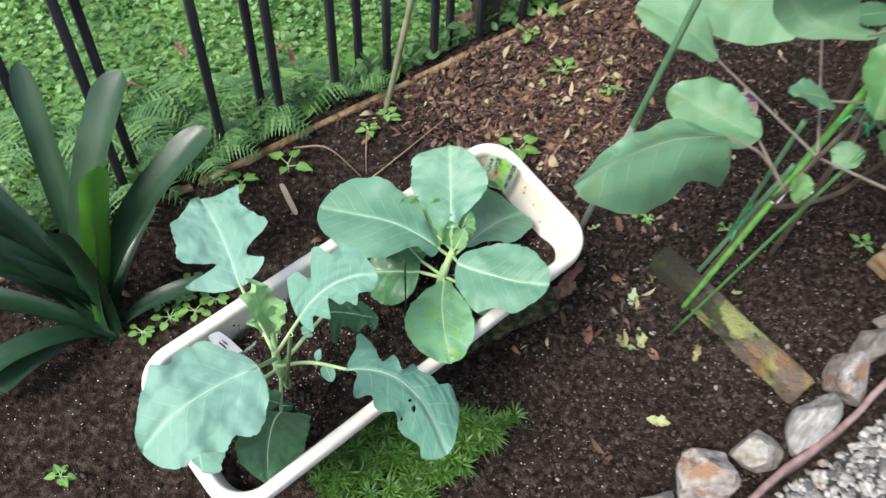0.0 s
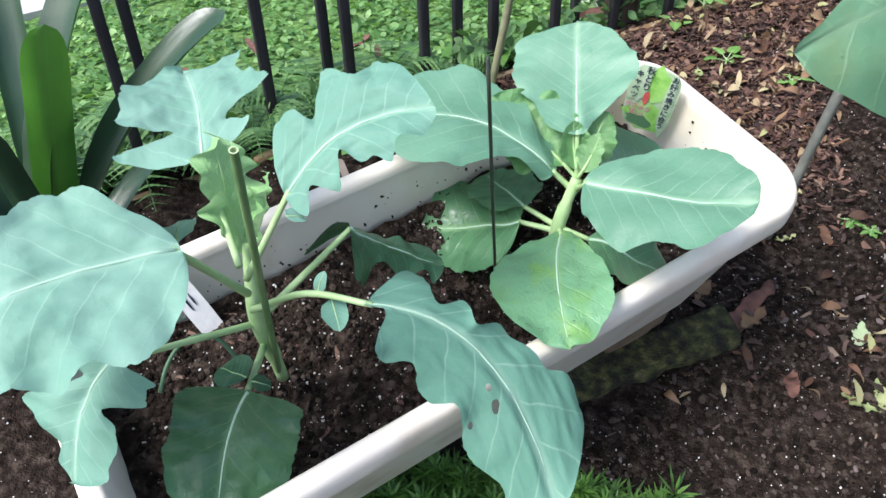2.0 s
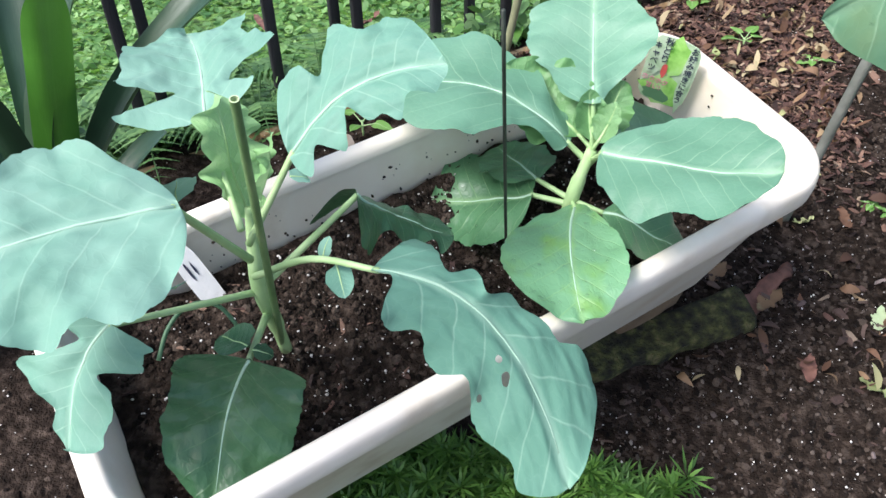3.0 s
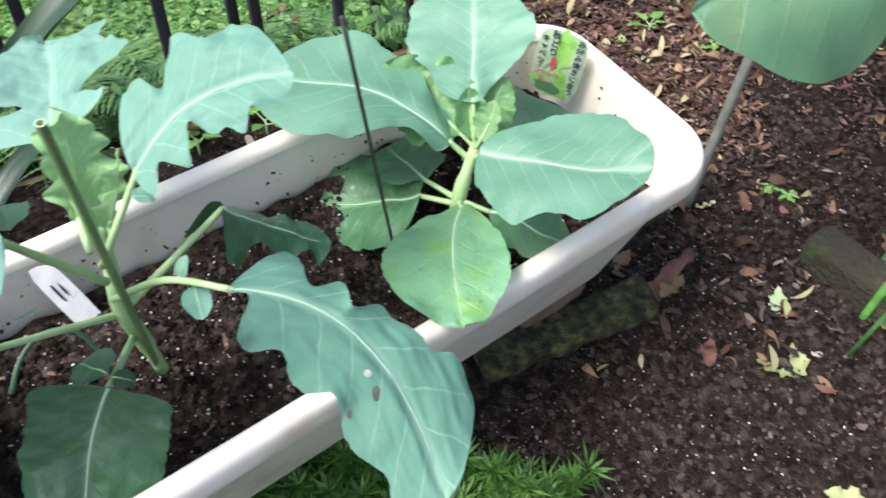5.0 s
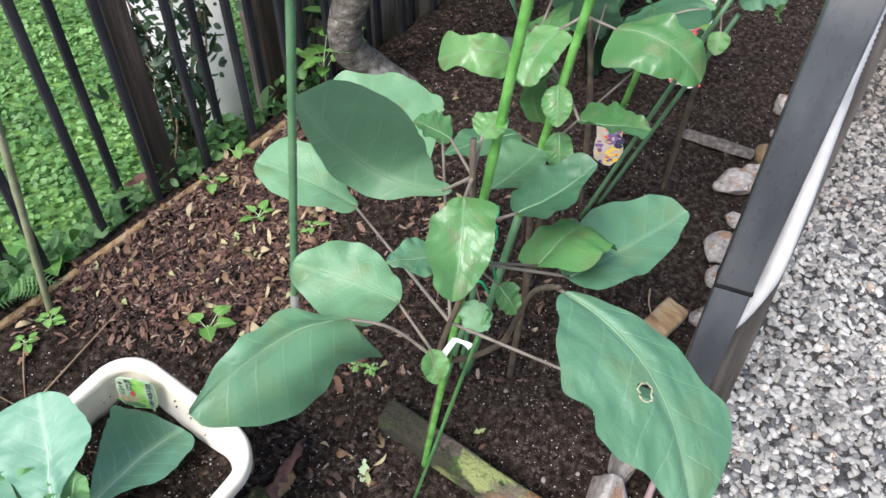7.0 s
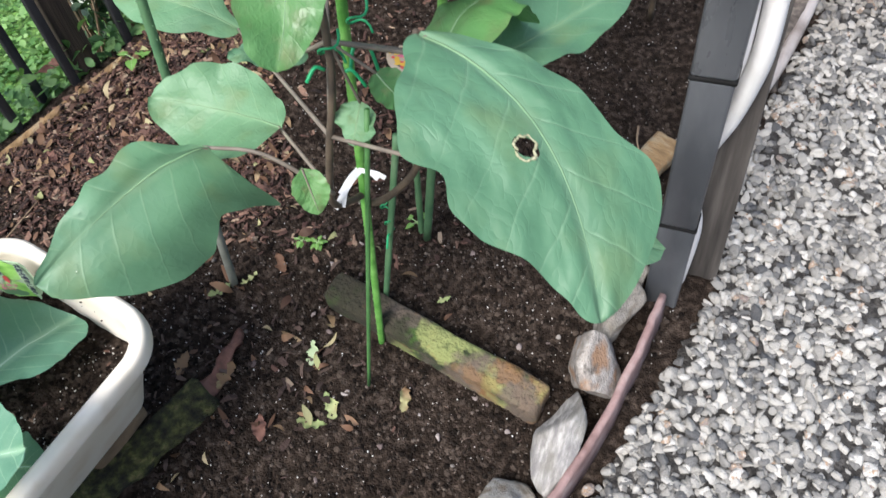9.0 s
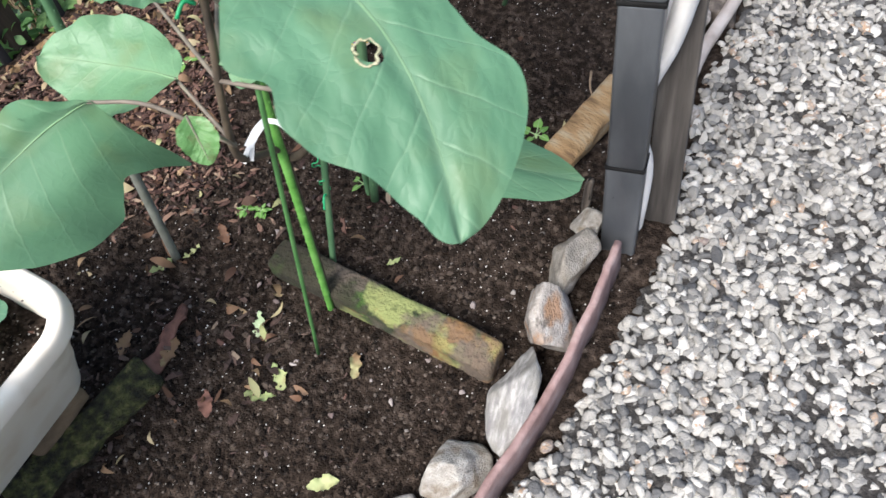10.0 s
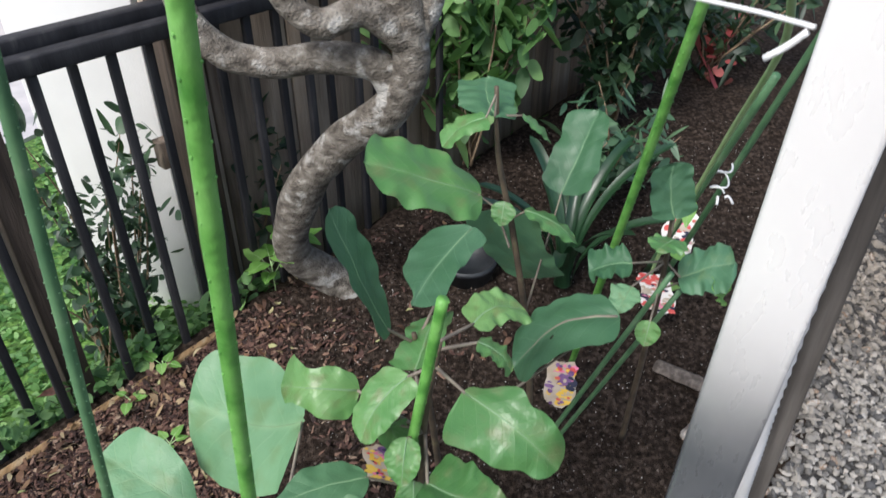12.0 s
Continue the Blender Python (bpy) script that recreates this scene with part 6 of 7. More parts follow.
make_leaf(E1, (0.500, 0.712, 0.44), (0.503, 0.692, 0.405), 0.030, M["egg_young"], N1, seed=73, droop=30, cup=0.2, ripple=0.04, petiole=0.0014, kind="round", petiole_mat=M["egg_petiole"], rib=0.001, rib_mat=M["egg_petiole"], label="small round bright leaf")
make_leaf(E1, (0.530, 0.775, 0.50), (0.470, 0.770, 0.515), 0.06, M["egg"], N3, seed=75, droop=20, cup=0.1, ripple=0.04, petiole=0.0018, **EK)
make_leaf(E1, (0.535, 0.76, 0.66), (0.505, 0.775, 0.675), 0.041, M["egg_young"], N4, seed=77, droop=20, cup=0.2, ripple=0.06, petiole=0.0014, **{**EK, "kind": "ovate"})
make_leaf(E1, (0.560, 0.75, 0.665), (0.585, 0.765, 0.675), 0.035, M["egg_young"], N4, seed=78, droop=20, cup=0.2, ripple=0.06, petiole=0.0014, **{**EK, "kind": "ovate"})
make_leaf(E1, (0.575, 0.725, 0.50), (0.590, 0.705, 0.475), 0.035, M["egg_young"], N3, seed=79, droop=20, cup=0.2, ripple=0.06, petiole=0.0012, **{**EK, "kind": "ovate"})
make_leaf(E1, (0.560, 0.735, 0.47), (0.545, 0.72, 0.44), 0.04, M["egg"], N3, seed=80, droop=20, cup=0.2, ripple=0.06, petiole=0.0012, **EK)

E2 = eggplant((0.70, 0.985, -0.02), [(0.70, 0.985, -0.03), (0.705, 0.965, 0.2), (0.715, 0.945, 0.45), (0.72, 0.935, 0.60), (0.735, 0.935, 0.70)], (0.006, 0.003), "eggplant with glossy young leaves and a grey-brown stem")
P1, P2, P3 = Vector((0.716, 0.943, 0.48)), Vector((0.72, 0.936, 0.58)), Vector((0.73, 0.935, 0.67))
make_leaf(E2, (0.75, 0.901, 0.668), (0.821, 0.83, 0.634), 0, M["egg_young"], P3, mid=(0.784, 0.847, 0.675), roll=36, twist=-4, cup=-0.09, left=(12, 24, 30, 24, 26, 25, 22), right=(45, 42, 38, 37, 33, 23, 20), seed=81, ripple=0.06, petiole=0.0016, **{**EK, "kind": "ovate"})
make_leaf(E2, (0.707, 0.941, 0.656), (0.655, 0.908, 0.61), 0, M["egg_young"], P3, mid=(0.676, 0.927, 0.638), roll=-3, twist=3, cup=-0.09, left=(22, 23, 24, 25, 24, 20, 16), right=(25, 26, 26, 25, 23, 21, 18), seed=83, ripple=0.05, petiole=0.0018, **{**EK, "kind": "ovate"})
make_leaf(E2, (0.66, 0.967, 0.616), (0.581, 0.998, 0.605), 0, M["egg_young"], P2, mid=(0.613, 0.965, 0.629), roll=-41, twist=9, cup=-0.13, left=(28, 29, 28, 23, 18, 15, 17), right=(18, 22, 22, 19, 20, 27, 33), seed=85, ripple=0.08, petiole=0.0018, **{**EK, "kind": "ovate"})
make_leaf(E2, (0.713, 0.882, 0.571), (0.784, 0.842, 0.576), 0, M["egg_young"], P2, mid=(0.745, 0.855, 0.581), roll=-6, twist=22, cup=0.21, left=(39, 38, 36, 33, 28, 21, 12), right=(48, 43, 39, 35, 31, 28, 26), seed=87, ripple=0.06, petiole=0.0018, **{**EK, "kind": "ovate"})
make_leaf(E2, (0.592, 0.823, 0.544), (0.669, 0.874, 0.547), 0, M["egg_dark"], P1, mid=(0.631, 0.849, 0.542), roll=-7, twist=27, cup=0.12, left=(17, 25, 32, 36, 37, 35, 35), right=(45, 42, 37, 32, 27, 22, 17), seed=89, ripple=0.04, petiole=0.0016, **EK)
make_leaf(E2, (0.66, 0.925, 0.535), (0.565, 0.905, 0.535), 0.062, M["egg_dark"], P1, seed=91, droop=25, cup=0.05, ripple=0.04, petiole=0.0016, **EK)
make_leaf(E2, (0.718, 1.018, 0.586), (0.756, 1.082, 0.605), 0, M["egg_young"], P2, mid=(0.735, 1.051, 0.596), roll=-32, twist=-1, cup=0.10, left=(36, 35, 34, 34, 34, 35, 35), right=(36, 35, 35, 35, 36, 36, 37), seed=93, ripple=0.05, petiole=0.0018, **{**EK, "kind": "ovate"})
make_leaf(E2, (0.771, 0.965, 0.687), (0.83, 0.989, 0.679), 0, M["egg_young"], P3 + Vector((0.005, 0, 0.03)), mid=(0.799, 0.985, 0.692), roll=3, twist=13, cup=-0.08, left=(27, 27, 26, 26, 25, 25, 25), right=(20, 21, 21, 22, 23, 24, 24), seed=95, ripple=0.08, petiole=0.0016, **{**EK, "kind": "ovate"})
make_leaf(E2, (0.767, 0.924, 0.704), (0.796, 0.905, 0.682), 0, M["egg_young"], P3 + Vector((0.005, 0, 0.02)), mid=(0.785, 0.916, 0.696), roll=-18, twist=3, cup=-0.08, left=(16, 17, 17, 17, 18, 18, 18), right=(16, 16, 16, 16, 16, 16, 16), seed=96, ripple=0.08, petiole=0.0016, **{**EK, "kind": "ovate"})
make_leaf(E2, (0.695, 0.919, 0.614), (0.705, 0.962, 0.519), 0, M["egg_young"], P2, mid=(0.686, 0.956, 0.574), roll=-18, twist=7, cup=-0.19, left=(21, 20, 19, 18, 18, 16, 15), right=(12, 14, 15, 17, 18, 20, 21), seed=97, ripple=0.08, petiole=0.0014, **{**EK, "kind": "ovate"})
make_leaf(E2, (0.70, 0.915, 0.60), (0.69, 0.885, 0.565), 0.035, M["egg_young"], P2, seed=98, droop=20, cup=0.1, ripple=0.06, petiole=0.0014, **{**EK, "kind": "ovate"})
make_leaf(E2, (0.705, 0.91, 0.54), (0.70, 0.885, 0.50), 0.035, M["egg_young"], P1, seed=99, droop=20, cup=0.1, ripple=0.06, petiole=0.0014, **{**EK, "kind": "ovate"})

E3 = eggplant((0.97, 1.34, 0.05), [(0.97, 1.34, 0.02), (0.945, 1.32, 0.3), (0.90, 1.30, 0.55), (0.872, 1.30, 0.68), (0.866, 1.305, 0.78)], (0.0065, 0.003), "tall eggplant with dark leaves and a slender grey stem")
Q1, Q2, Q3 = Vector((0.93, 1.315, 0.38)), Vector((0.895, 1.30, 0.58)), Vector((0.866, 1.304, 0.77))
make_leaf(E3, (0.852, 1.305, 0.622), (0.692, 1.291, 0.695), 0, M["egg_young"], Q2, mid=(0.776, 1.296, 0.661), roll=-21, twist=11, cup=-0.03, left=(53, 55, 56, 58, 58, 54, 48), right=(34, 46, 60, 60, 58, 61, 64), seed=101, ripple=0.06, petiole=0.0016, **EK)
make_leaf(E3, (0.984, 1.359, 0.578), (1.055, 1.429, 0.678), 0, M["egg_dark"], Q1, mid=(1.02, 1.393, 0.629), roll=-9, twist=0, cup=0.10, left=(39, 40, 41, 42, 42, 44, 45), right=(48, 46, 44, 40, 36, 32, 29), seed=103, ripple=0.04, petiole=0.0016, **EK)
make_leaf(E3, (0.865, 1.294, 0.743), (0.869, 1.373, 0.763), 0, M["egg_dark"], Q3, mid=(0.861, 1.333, 0.758), roll=11, twist=-5, cup=-0.09, left=(43, 42, 41, 40, 39, 38, 38), right=(33, 34, 36, 38, 40, 41, 43), seed=105, ripple=0.05, petiole=0.0016, **EK)
make_leaf(E3, (0.851, 1.285, 0.748), (0.791, 1.279, 0.715), 0, M["egg_young"], Q3, mid=(0.817, 1.285, 0.738), roll=-5, twist=1, cup=-0.09, left=(24, 23, 22, 21, 20, 20, 19), right=(22, 22, 22, 22, 22, 22, 22), seed=106, ripple=0.05, petiole=0.0014, **{**EK, "kind": "ovate"})
make_leaf(E3, (0.90, 1.30, 0.74), (0.94, 1.29, 0.70), 0.035, M["egg_young"], Q3 - Vector((0, 0, 0.03)), seed=107, droop=40, cup=-0.1, ripple=0.05, petiole=0.0014, **{**EK, "kind": "ovate"})
make_leaf(E3, (0.883, 1.331, 0.577), (0.976, 1.385, 0.401), 0, M["egg"], Q2 - Vector((0, 0, 0.05)), mid=(0.919, 1.353, 0.482), roll=-29, twist=2, cup=0.03, left=(58, 58, 58, 56, 55, 54, 53), right=(57, 57, 57, 57, 56, 54, 53), seed=109, ripple=0.04, petiole=0.0018, **EK)
make_leaf(E3, (0.91, 1.29, 0.60), (0.985, 1.26, 0.555), 0.047, M["egg_young"], Q2, seed=110, droop=40, cup=-0.25, ripple=0.08, petiole=0.0014, **{**EK, "kind": "ovate"})
make_leaf(E3, (0.88, 1.285, 0.62), (0.872, 1.27, 0.59), 0.035, M["egg_young"], Q2, seed=111, droop=20, cup=0.1, ripple=0.04, petiole=0.0012, **{**EK, "kind": "ovate"})
E4 = eggplant((0.78, 1.14, 0.02), [(0.78, 1.14, 0.0), (0.765, 1.12, 0.25), (0.74, 1.08, 0.5), (0.725, 1.06, 0.6)], (0.006, 0.003), "eggplant with narrow upright glossy leaves")
R1 = Vector((0.728, 1.064, 0.58))
make_leaf(E4, (0.697, 1.051, 0.613), (0.647, 1.066, 0.768), 0, M["egg_dark"], R1, mid=(0.67, 1.06, 0.689), roll=-3, twist=-10, cup=0.20, left=(29, 30, 30, 31, 32, 33, 33), right=(23, 27, 31, 33, 31, 27, 24), seed=121, ripple=0.04, petiole=0.0018, **EK)
make_leaf(E4, (0.802, 1.123, 0.694), (0.719, 1.022, 0.674), 0, M["egg_dark"], R1, mid=(0.755, 1.077, 0.68), roll=3, twist=-6, cup=-0.12, left=(27, 26, 26, 26, 27, 28, 29), right=(49, 47, 46, 42, 35, 23, 5), seed=123, ripple=0.04, petiole=0.0018, **EK)
make_leaf(E4, (0.964, 1.059, 0.597), (0.847, 1.075, 0.515), 0, M["egg_dark"], Vector((0.76, 1.11, 0.35)), mid=(0.896, 1.079, 0.571), roll=0, twist=0, cup=-0.05, left=(47, 47, 46, 46, 46, 46, 46), right=(41, 43, 46, 48, 49, 49, 49), seed=125, ripple=0.03, petiole=0.0016, holes=((0.35, 0.55, 0.03),), nu=20, nv=30, kind="oval", petiole_mat=M["egg_petiole"], rib=0.002, rib_mat=M["egg_petiole"])
E5 = eggplant((1.15, 1.33, 0.06), [(1.15, 1.33, 0.03), (1.13, 1.28, 0.3), (1.10, 1.22, 0.52), (1.09, 1.21, 0.62)], (0.006, 0.003), "eggplant with small curled leaves near the timber")
S1 = Vector((1.10, 1.22, 0.54))
make_leaf(E5, (1.091, 1.203, 0.622), (1.086, 1.226, 0.695), 0, M["egg_dark"], S1, mid=(1.084, 1.216, 0.658), roll=-6, twist=0, cup=0.09, left=(32, 32, 32, 32, 32, 32, 32), right=(33, 32, 32, 31, 30, 29, 28), seed=131, ripple=0.04, petiole=0.0016, **EK)
make_leaf(E5, (1.03, 1.18, 0.576), (0.978, 1.197, 0.554), 0, M["egg_dark"], S1, mid=(1.005, 1.192, 0.568), roll=-10, twist=3, cup=0.19, left=(31, 30, 29, 28, 28, 28, 28), right=(25, 26, 26, 27, 28, 29, 30), seed=133, ripple=0.12, petiole=0.0016, **EK)
make_leaf(E5, (1.111, 1.2, 0.527), (1.169, 1.166, 0.571), 0, M["egg"], S1, mid=(1.14, 1.185, 0.55), roll=20, twist=-1, cup=-0.10, left=(38, 38, 38, 38, 38, 37, 37), right=(32, 35, 37, 40, 42, 43, 44), seed=135, ripple=0.1, petiole=0.0016, **EK)
make_leaf(E5, (1.09, 1.19, 0.60), (1.05, 1.16, 0.605), 0.053, M["egg_young"], S1, seed=137, droop=30, cup=-0.1, ripple=0.06, petiole=0.0014, **{**EK, "kind": "ovate"})
make_leaf(E5, (1.045, 1.13, 0.515), (1.035, 1.115, 0.485), 0.033, M["egg_young"], S1 - Vector((0, 0, 0.03)), seed=139, droop=20, cup=0.2, ripple=0.05, petiole=0.0014, **{**EK, "kind": "ovate"})
make_leaf(E5, (1.02, 1.15, 0.56), (0.99, 1.12, 0.54), 0.04, M["egg"], S1, seed=140, droop=20, cup=0.2, ripple=0.1, petiole=0.0014, **EK)
make_leaf(E5, (1.15, 1.18, 0.55), (1.17, 1.16, 0.50), 0.06, M["weed"], S1 - Vector((0, 0, 0.05)), seed=142, droop=20, cup=0.1, ripple=0.1, petiole=0.0014, **EK)

# ---- clivia ----
clivia = thing("clivia", (-0.5, 0.735, -0.03), "clump of dark green strap-leaved clivia beside the planter", "plant")
CB = Vector((-0.498, 0.735, -0.03))
for i, (tip, w, roll, bend, m, up) in enumerate((((-0.395, 0.868, 0.42), 0.062, 12, 42, "clivia", 0), ((-0.285, 0.856, 0.33), 0.060, 12, 50, "clivia", 0), ((-0.405, 0.742, 0.352), 0.043, -50, 8, "clivia_bright", 0),
                                                  ((-0.74, 0.74, 0.26), 0.044, 0, 30, "clivia", 0), ((-0.655, 0.555, 0.03), 0.044, 0, 85, "clivia", 0), ((-0.335, 0.80, 0.03), 0.036, 0, 50, "clivia", 0),
                                                  ((-0.56, 0.90, 0.40), 0.040, 0, 15, "clivia", 0), ((-0.66, 0.69, 0.2), 0.037, 0, 60, "clivia", 0), ((-0.47, 0.68, 0.28), 0.034, 0, 25, "clivia", 0),
                                                  ((-0.72, 0.70, 0.30), 0.040, 0, 35, "clivia", 0), ((-0.43, 0.89, 0.13), 0.036, 0, 60, "clivia", 0), ((-0.60, 0.58, 0.02), 0.040, 0, 60, "clivia", 0),
                                                  ((-0.86, 0.83, 0.16), 0.044, 0, 40, "clivia", 0), ((-0.80, 0.92, 0.20), 0.040, 0, 35, "clivia", 0), ((-0.88, 0.70, 0.08), 0.044, 0, 60, "clivia", 0), ((-0.70, 0.86, 0.12), 0.040, 0, 55, "clivia", 0),
                                                  ((-0.78, 0.80, 0.28), 0.040, 0, 25, "clivia", 0), ((-0.69, 0.81, 0.34), 0.040, 0, 18, "clivia", 0), ((-0.74, 0.89, 0.28), 0.040, 0, 25, "clivia", 0), ((-0.83, 0.76, 0.20), 0.040, 0, 35, "clivia", 0))):
    make_leaf(clivia, CB + Vector((random.uniform(-0.02, 0.02), random.uniform(-0.02, 0.02), 0)), tip, w, M[m], kind="strap", seed=150 + i, droop=bend, cup=0.35, ripple=0.01, rib=0, nu=8, nv=60, roll=roll)

# ---- tree ----
tree = thing("tree", (0.64, 1.78, 0.12), "gnarled grey-barked tree trunk with twisting boughs", "tree")


def bark_tube(name, pts, r0, r1, seed, n=50, label=""):
    bm = bmesh.new()
    rings = tube(bm, spline(pts, n), [r0 + (r1 - r0) * i / n for i in range(n + 1)], 16)
    for v in bm.verts:
        v.co += Vector((noise.noise(v.co * 14), noise.noise(v.co * 14 + Vector((9, 0, seed))), noise.noise(v.co * 14 + Vector((0, 9, seed))))) * 0.006
    return part(name, bm, M["bark"], tree, label)


bark_tube("trunk", [(0.70, 1.76, 0.08), (0.625, 1.77, 0.15), (0.552, 1.74, 0.25), (0.565, 1.70, 0.36), (0.61, 1.66, 0.47), (0.675, 1.62, 0.56), (0.757, 1.58, 0.64), (0.79, 1.57, 0.72), (0.77, 1.58, 0.84), (0.70, 1.6, 0.98)], 0.040, 0.030, 1, 60)
bark_tube("bough", [(0.765, 1.58, 0.66), (0.73, 1.59, 0.705), (0.64, 1.61, 0.712), (0.55, 1.62, 0.708), (0.49, 1.63, 0.73), (0.44, 1.65, 0.80), (0.42, 1.68, 0.95)], 0.030, 0.020, 2)
bark_tube("bough", [(0.78, 1.57, 0.75), (0.72, 1.56, 0.80), (0.65, 1.55, 0.79), (0.60, 1.56, 0.83), (0.56, 1.58, 0.95)], 0.026, 0.016, 3)
bark_tube("bough", [(0.79, 1.57, 0.72), (0.83, 1.58, 0.82), (0.85, 1.6, 0.98)], 0.022, 0.016, 4)

# ---- shrubs, ground cover and weeds ----


def leafy(name, centre, spread, n, lo, hi, mat, label, category, seed, twigs=5, ratio=0.5, parent_at=None):
    """A shrub: thin twigs and many small leaves in loose clusters along them."""
    rng = np.random.default_rng(seed)
    ob = thing(name, centre, label, category)
    c, sp = Vector(centre), Vector(spread)
    bm = bmesh.new()
    spots = []
    for k in range(twigs):
        a = rng.uniform(0, 6.28)
        r = math.sqrt(rng.uniform(0.05, 1))
        top = c + Vector((math.cos(a) * r * sp.x, math.sin(a) * r * sp.y, sp.z * rng.uniform(0.55, 1.0)))
        ps = spline([c + Vector((rng.uniform(-.02, .02), rng.uniform(-.02, .02), 0)), c.lerp(top, 0.5) + Vector((rng.uniform(-.03, .03), rng.uniform(-.03, .03), 0.03)), top], 10)
        tube(bm, ps, [0.004 - 0.0003 * i for i in range(11)], 5)
        spots += ps[2:]
    part("branching", bm, M["twig"], ob)
    shape = small_leaf(lo, hi, ratio, 0.8, 0.2)
    vs, fs, m = [], [], 0
    for i in range(n):
        p = spots[rng.integers(len(spots))] + Vector(rng.normal(0, 0.018, 3)) * (1 + lo * 10)
        v, f = shape(rng)
        vs.append(v + np.array(p - c))
        fs.extend((np.array(f) + m).tolist())
        m += len(v)
    raw("foliage", np.concatenate(vs).tolist(), fs, mat, ob)
    return ob


rng = np.random.default_rng(77)
cover = []
while len(cover) < 19000:
    x, y = rng.uniform(-2.2, 0.7), rng.uniform(0.6, 3.2)
    d = y - fence_y(x)
    if d < 0.05 or y > 1.66 + 1.368 * (x + 1.273) or rng.uniform() > 1.15 - 0.3 * d:
        continue
    if noise.noise(Vector((x * 3, y * 3, 1))) < -0.6:
        continue
    cover.append((x, y, ground_z(x, y) + rng.uniform(0.008, 0.032)))
scatter("groundcover", cover, small_leaf(0.009, 0.022, 0.75, 0.4, 0.2), M["cover"], "bright green low groundcover leaves", "groundcover", 78)
near = []
while len(near) < 2300:
    x = rng.uniform(-1.3, 0.5)
    y = fence_y(x) + abs(rng.normal(0.03, 0.09))
    if y < fence_y(x) - 0.03:
        continue
    near.append((x, y, ground_z(x, y) + rng.uniform(0.0, 0.07)))
scatter("low_weeds", near, small_leaf(0.012, 0.034, 0.6, 0.6, 0.3), M["fern"], "low green weeds along the foot of the fence", "weeds", 79)


def fern(at, n, ln, seed):
    rng = np.random.default_rng(seed)
    ob = thing("fern", at, "feathery green fern by the fence", "fern", "ferns")
    for k in range(n):
        a = rng.uniform(0, 6.28)
        l = ln * rng.uniform(0.7, 1.1)
        d = Vector((math.cos(a), math.sin(a), 0))
        top = Vector(at) + d * l * 0.85 + Vector((0, 0, l * rng.uniform(0.1, 0.35)))
        mid = Vector(at) + d * l * 0.4 + Vector((0, 0, l * 0.42))
        ps = spline([at, mid, top], 16)
        bm = bmesh.new()
        tube(bm, ps, 0.0009, 4)
        s = Vector((-d.y, d.x, 0))
        for i in range(2, 17):
            w = l * 0.30 * math.sin(math.pi * (0.12 + 0.86 * i / 16)) ** 0.8
            for sgn in (-1, 1):
                q0 = ps[i]
                u = (s * sgn + d * 0.4).normalized()
                side = (d - u * d.dot(u)).normalized()
                rows = []
                for j in range(9):
                    hw = w * 0.13 * (1 - j / 8.6) * (1.0 if j % 2 else 0.42)
                    q = q0 + u * (w * j / 8) - Vector((0, 0, 0.18 * w * (j / 8) ** 2))
                    rows.append((bm.verts.new(q + side * hw), bm.verts.new(q), bm.verts.new(q - side * hw)))
                for r0, r1 in zip(rows, rows[1:]):
                    bm.faces.new((r0[0], r1[0], r1[1], r0[1]))
                    bm.faces.new((r0[1], r1[1], r1[2], r0[2]))
        part("frond", bm, M["fern"], ob)
    return ob


for i, (x, y, n, l) in enumerate(((-0.235, 1.235, 9, 0.14), (-0.33, 1.17, 9, 0.17), (-0.50, 1.12, 10, 0.20), (-0.62, 1.06, 9, 0.19), (-0.45, 1.27, 9, 0.19), (-0.14, 1.31, 6, 0.11), (-0.60, 1.24, 9, 0.20),
                                    (-0.40, 1.08, 8, 0.15), (-0.55, 1.02, 8, 0.17), (-0.30, 1.36, 7, 0.16), (-0.75, 1.15, 8, 0.19))):
    fern((x, y, ground_z(x, y) + 0.01), n, l, 200 + i)


def weed(at, leaves, ln, seed, label, height=0.05, kind="heart", mat="weed", name="weed"):
    rng = random.Random(seed)
    ob = thing(name, at, label, "weed", "weeds")
    a0 = Vector(at)
    bm = bmesh.new()
    tube(bm, [a0 - Vector((0, 0, 0.01)), a0 + Vector((0, 0, height * 0.7))], 0.0016, 6)
    part("stem", bm, M["cab_stem"], ob)
    for k in range(leaves):
        a = k * 2.4 + rng.uniform(-0.4, 0.4)
        d = Vector((math.cos(a), math.sin(a), 0))
        l = ln * rng.uniform(0.7, 1.1)
        h = height * rng.uniform(0.5, 1.0)
        b = a0 + d * l * rng.uniform(0.3, 0.7) + Vector((0, 0, h))
        make_leaf(ob, b, b + d * l + Vector((0, 0, rng.uniform(-0.3, 0.2) * l)), l * rng.uniform(0.65, 0.85), M[mat], a0 + Vector((0, 0, h * 0.6)), kind=kind, seed=seed + k, droop=20, cup=0.1, ripple=0.03, rib=0.0007, petiole_mat=M["cab_stem"], nu=6, nv=8)
    return ob


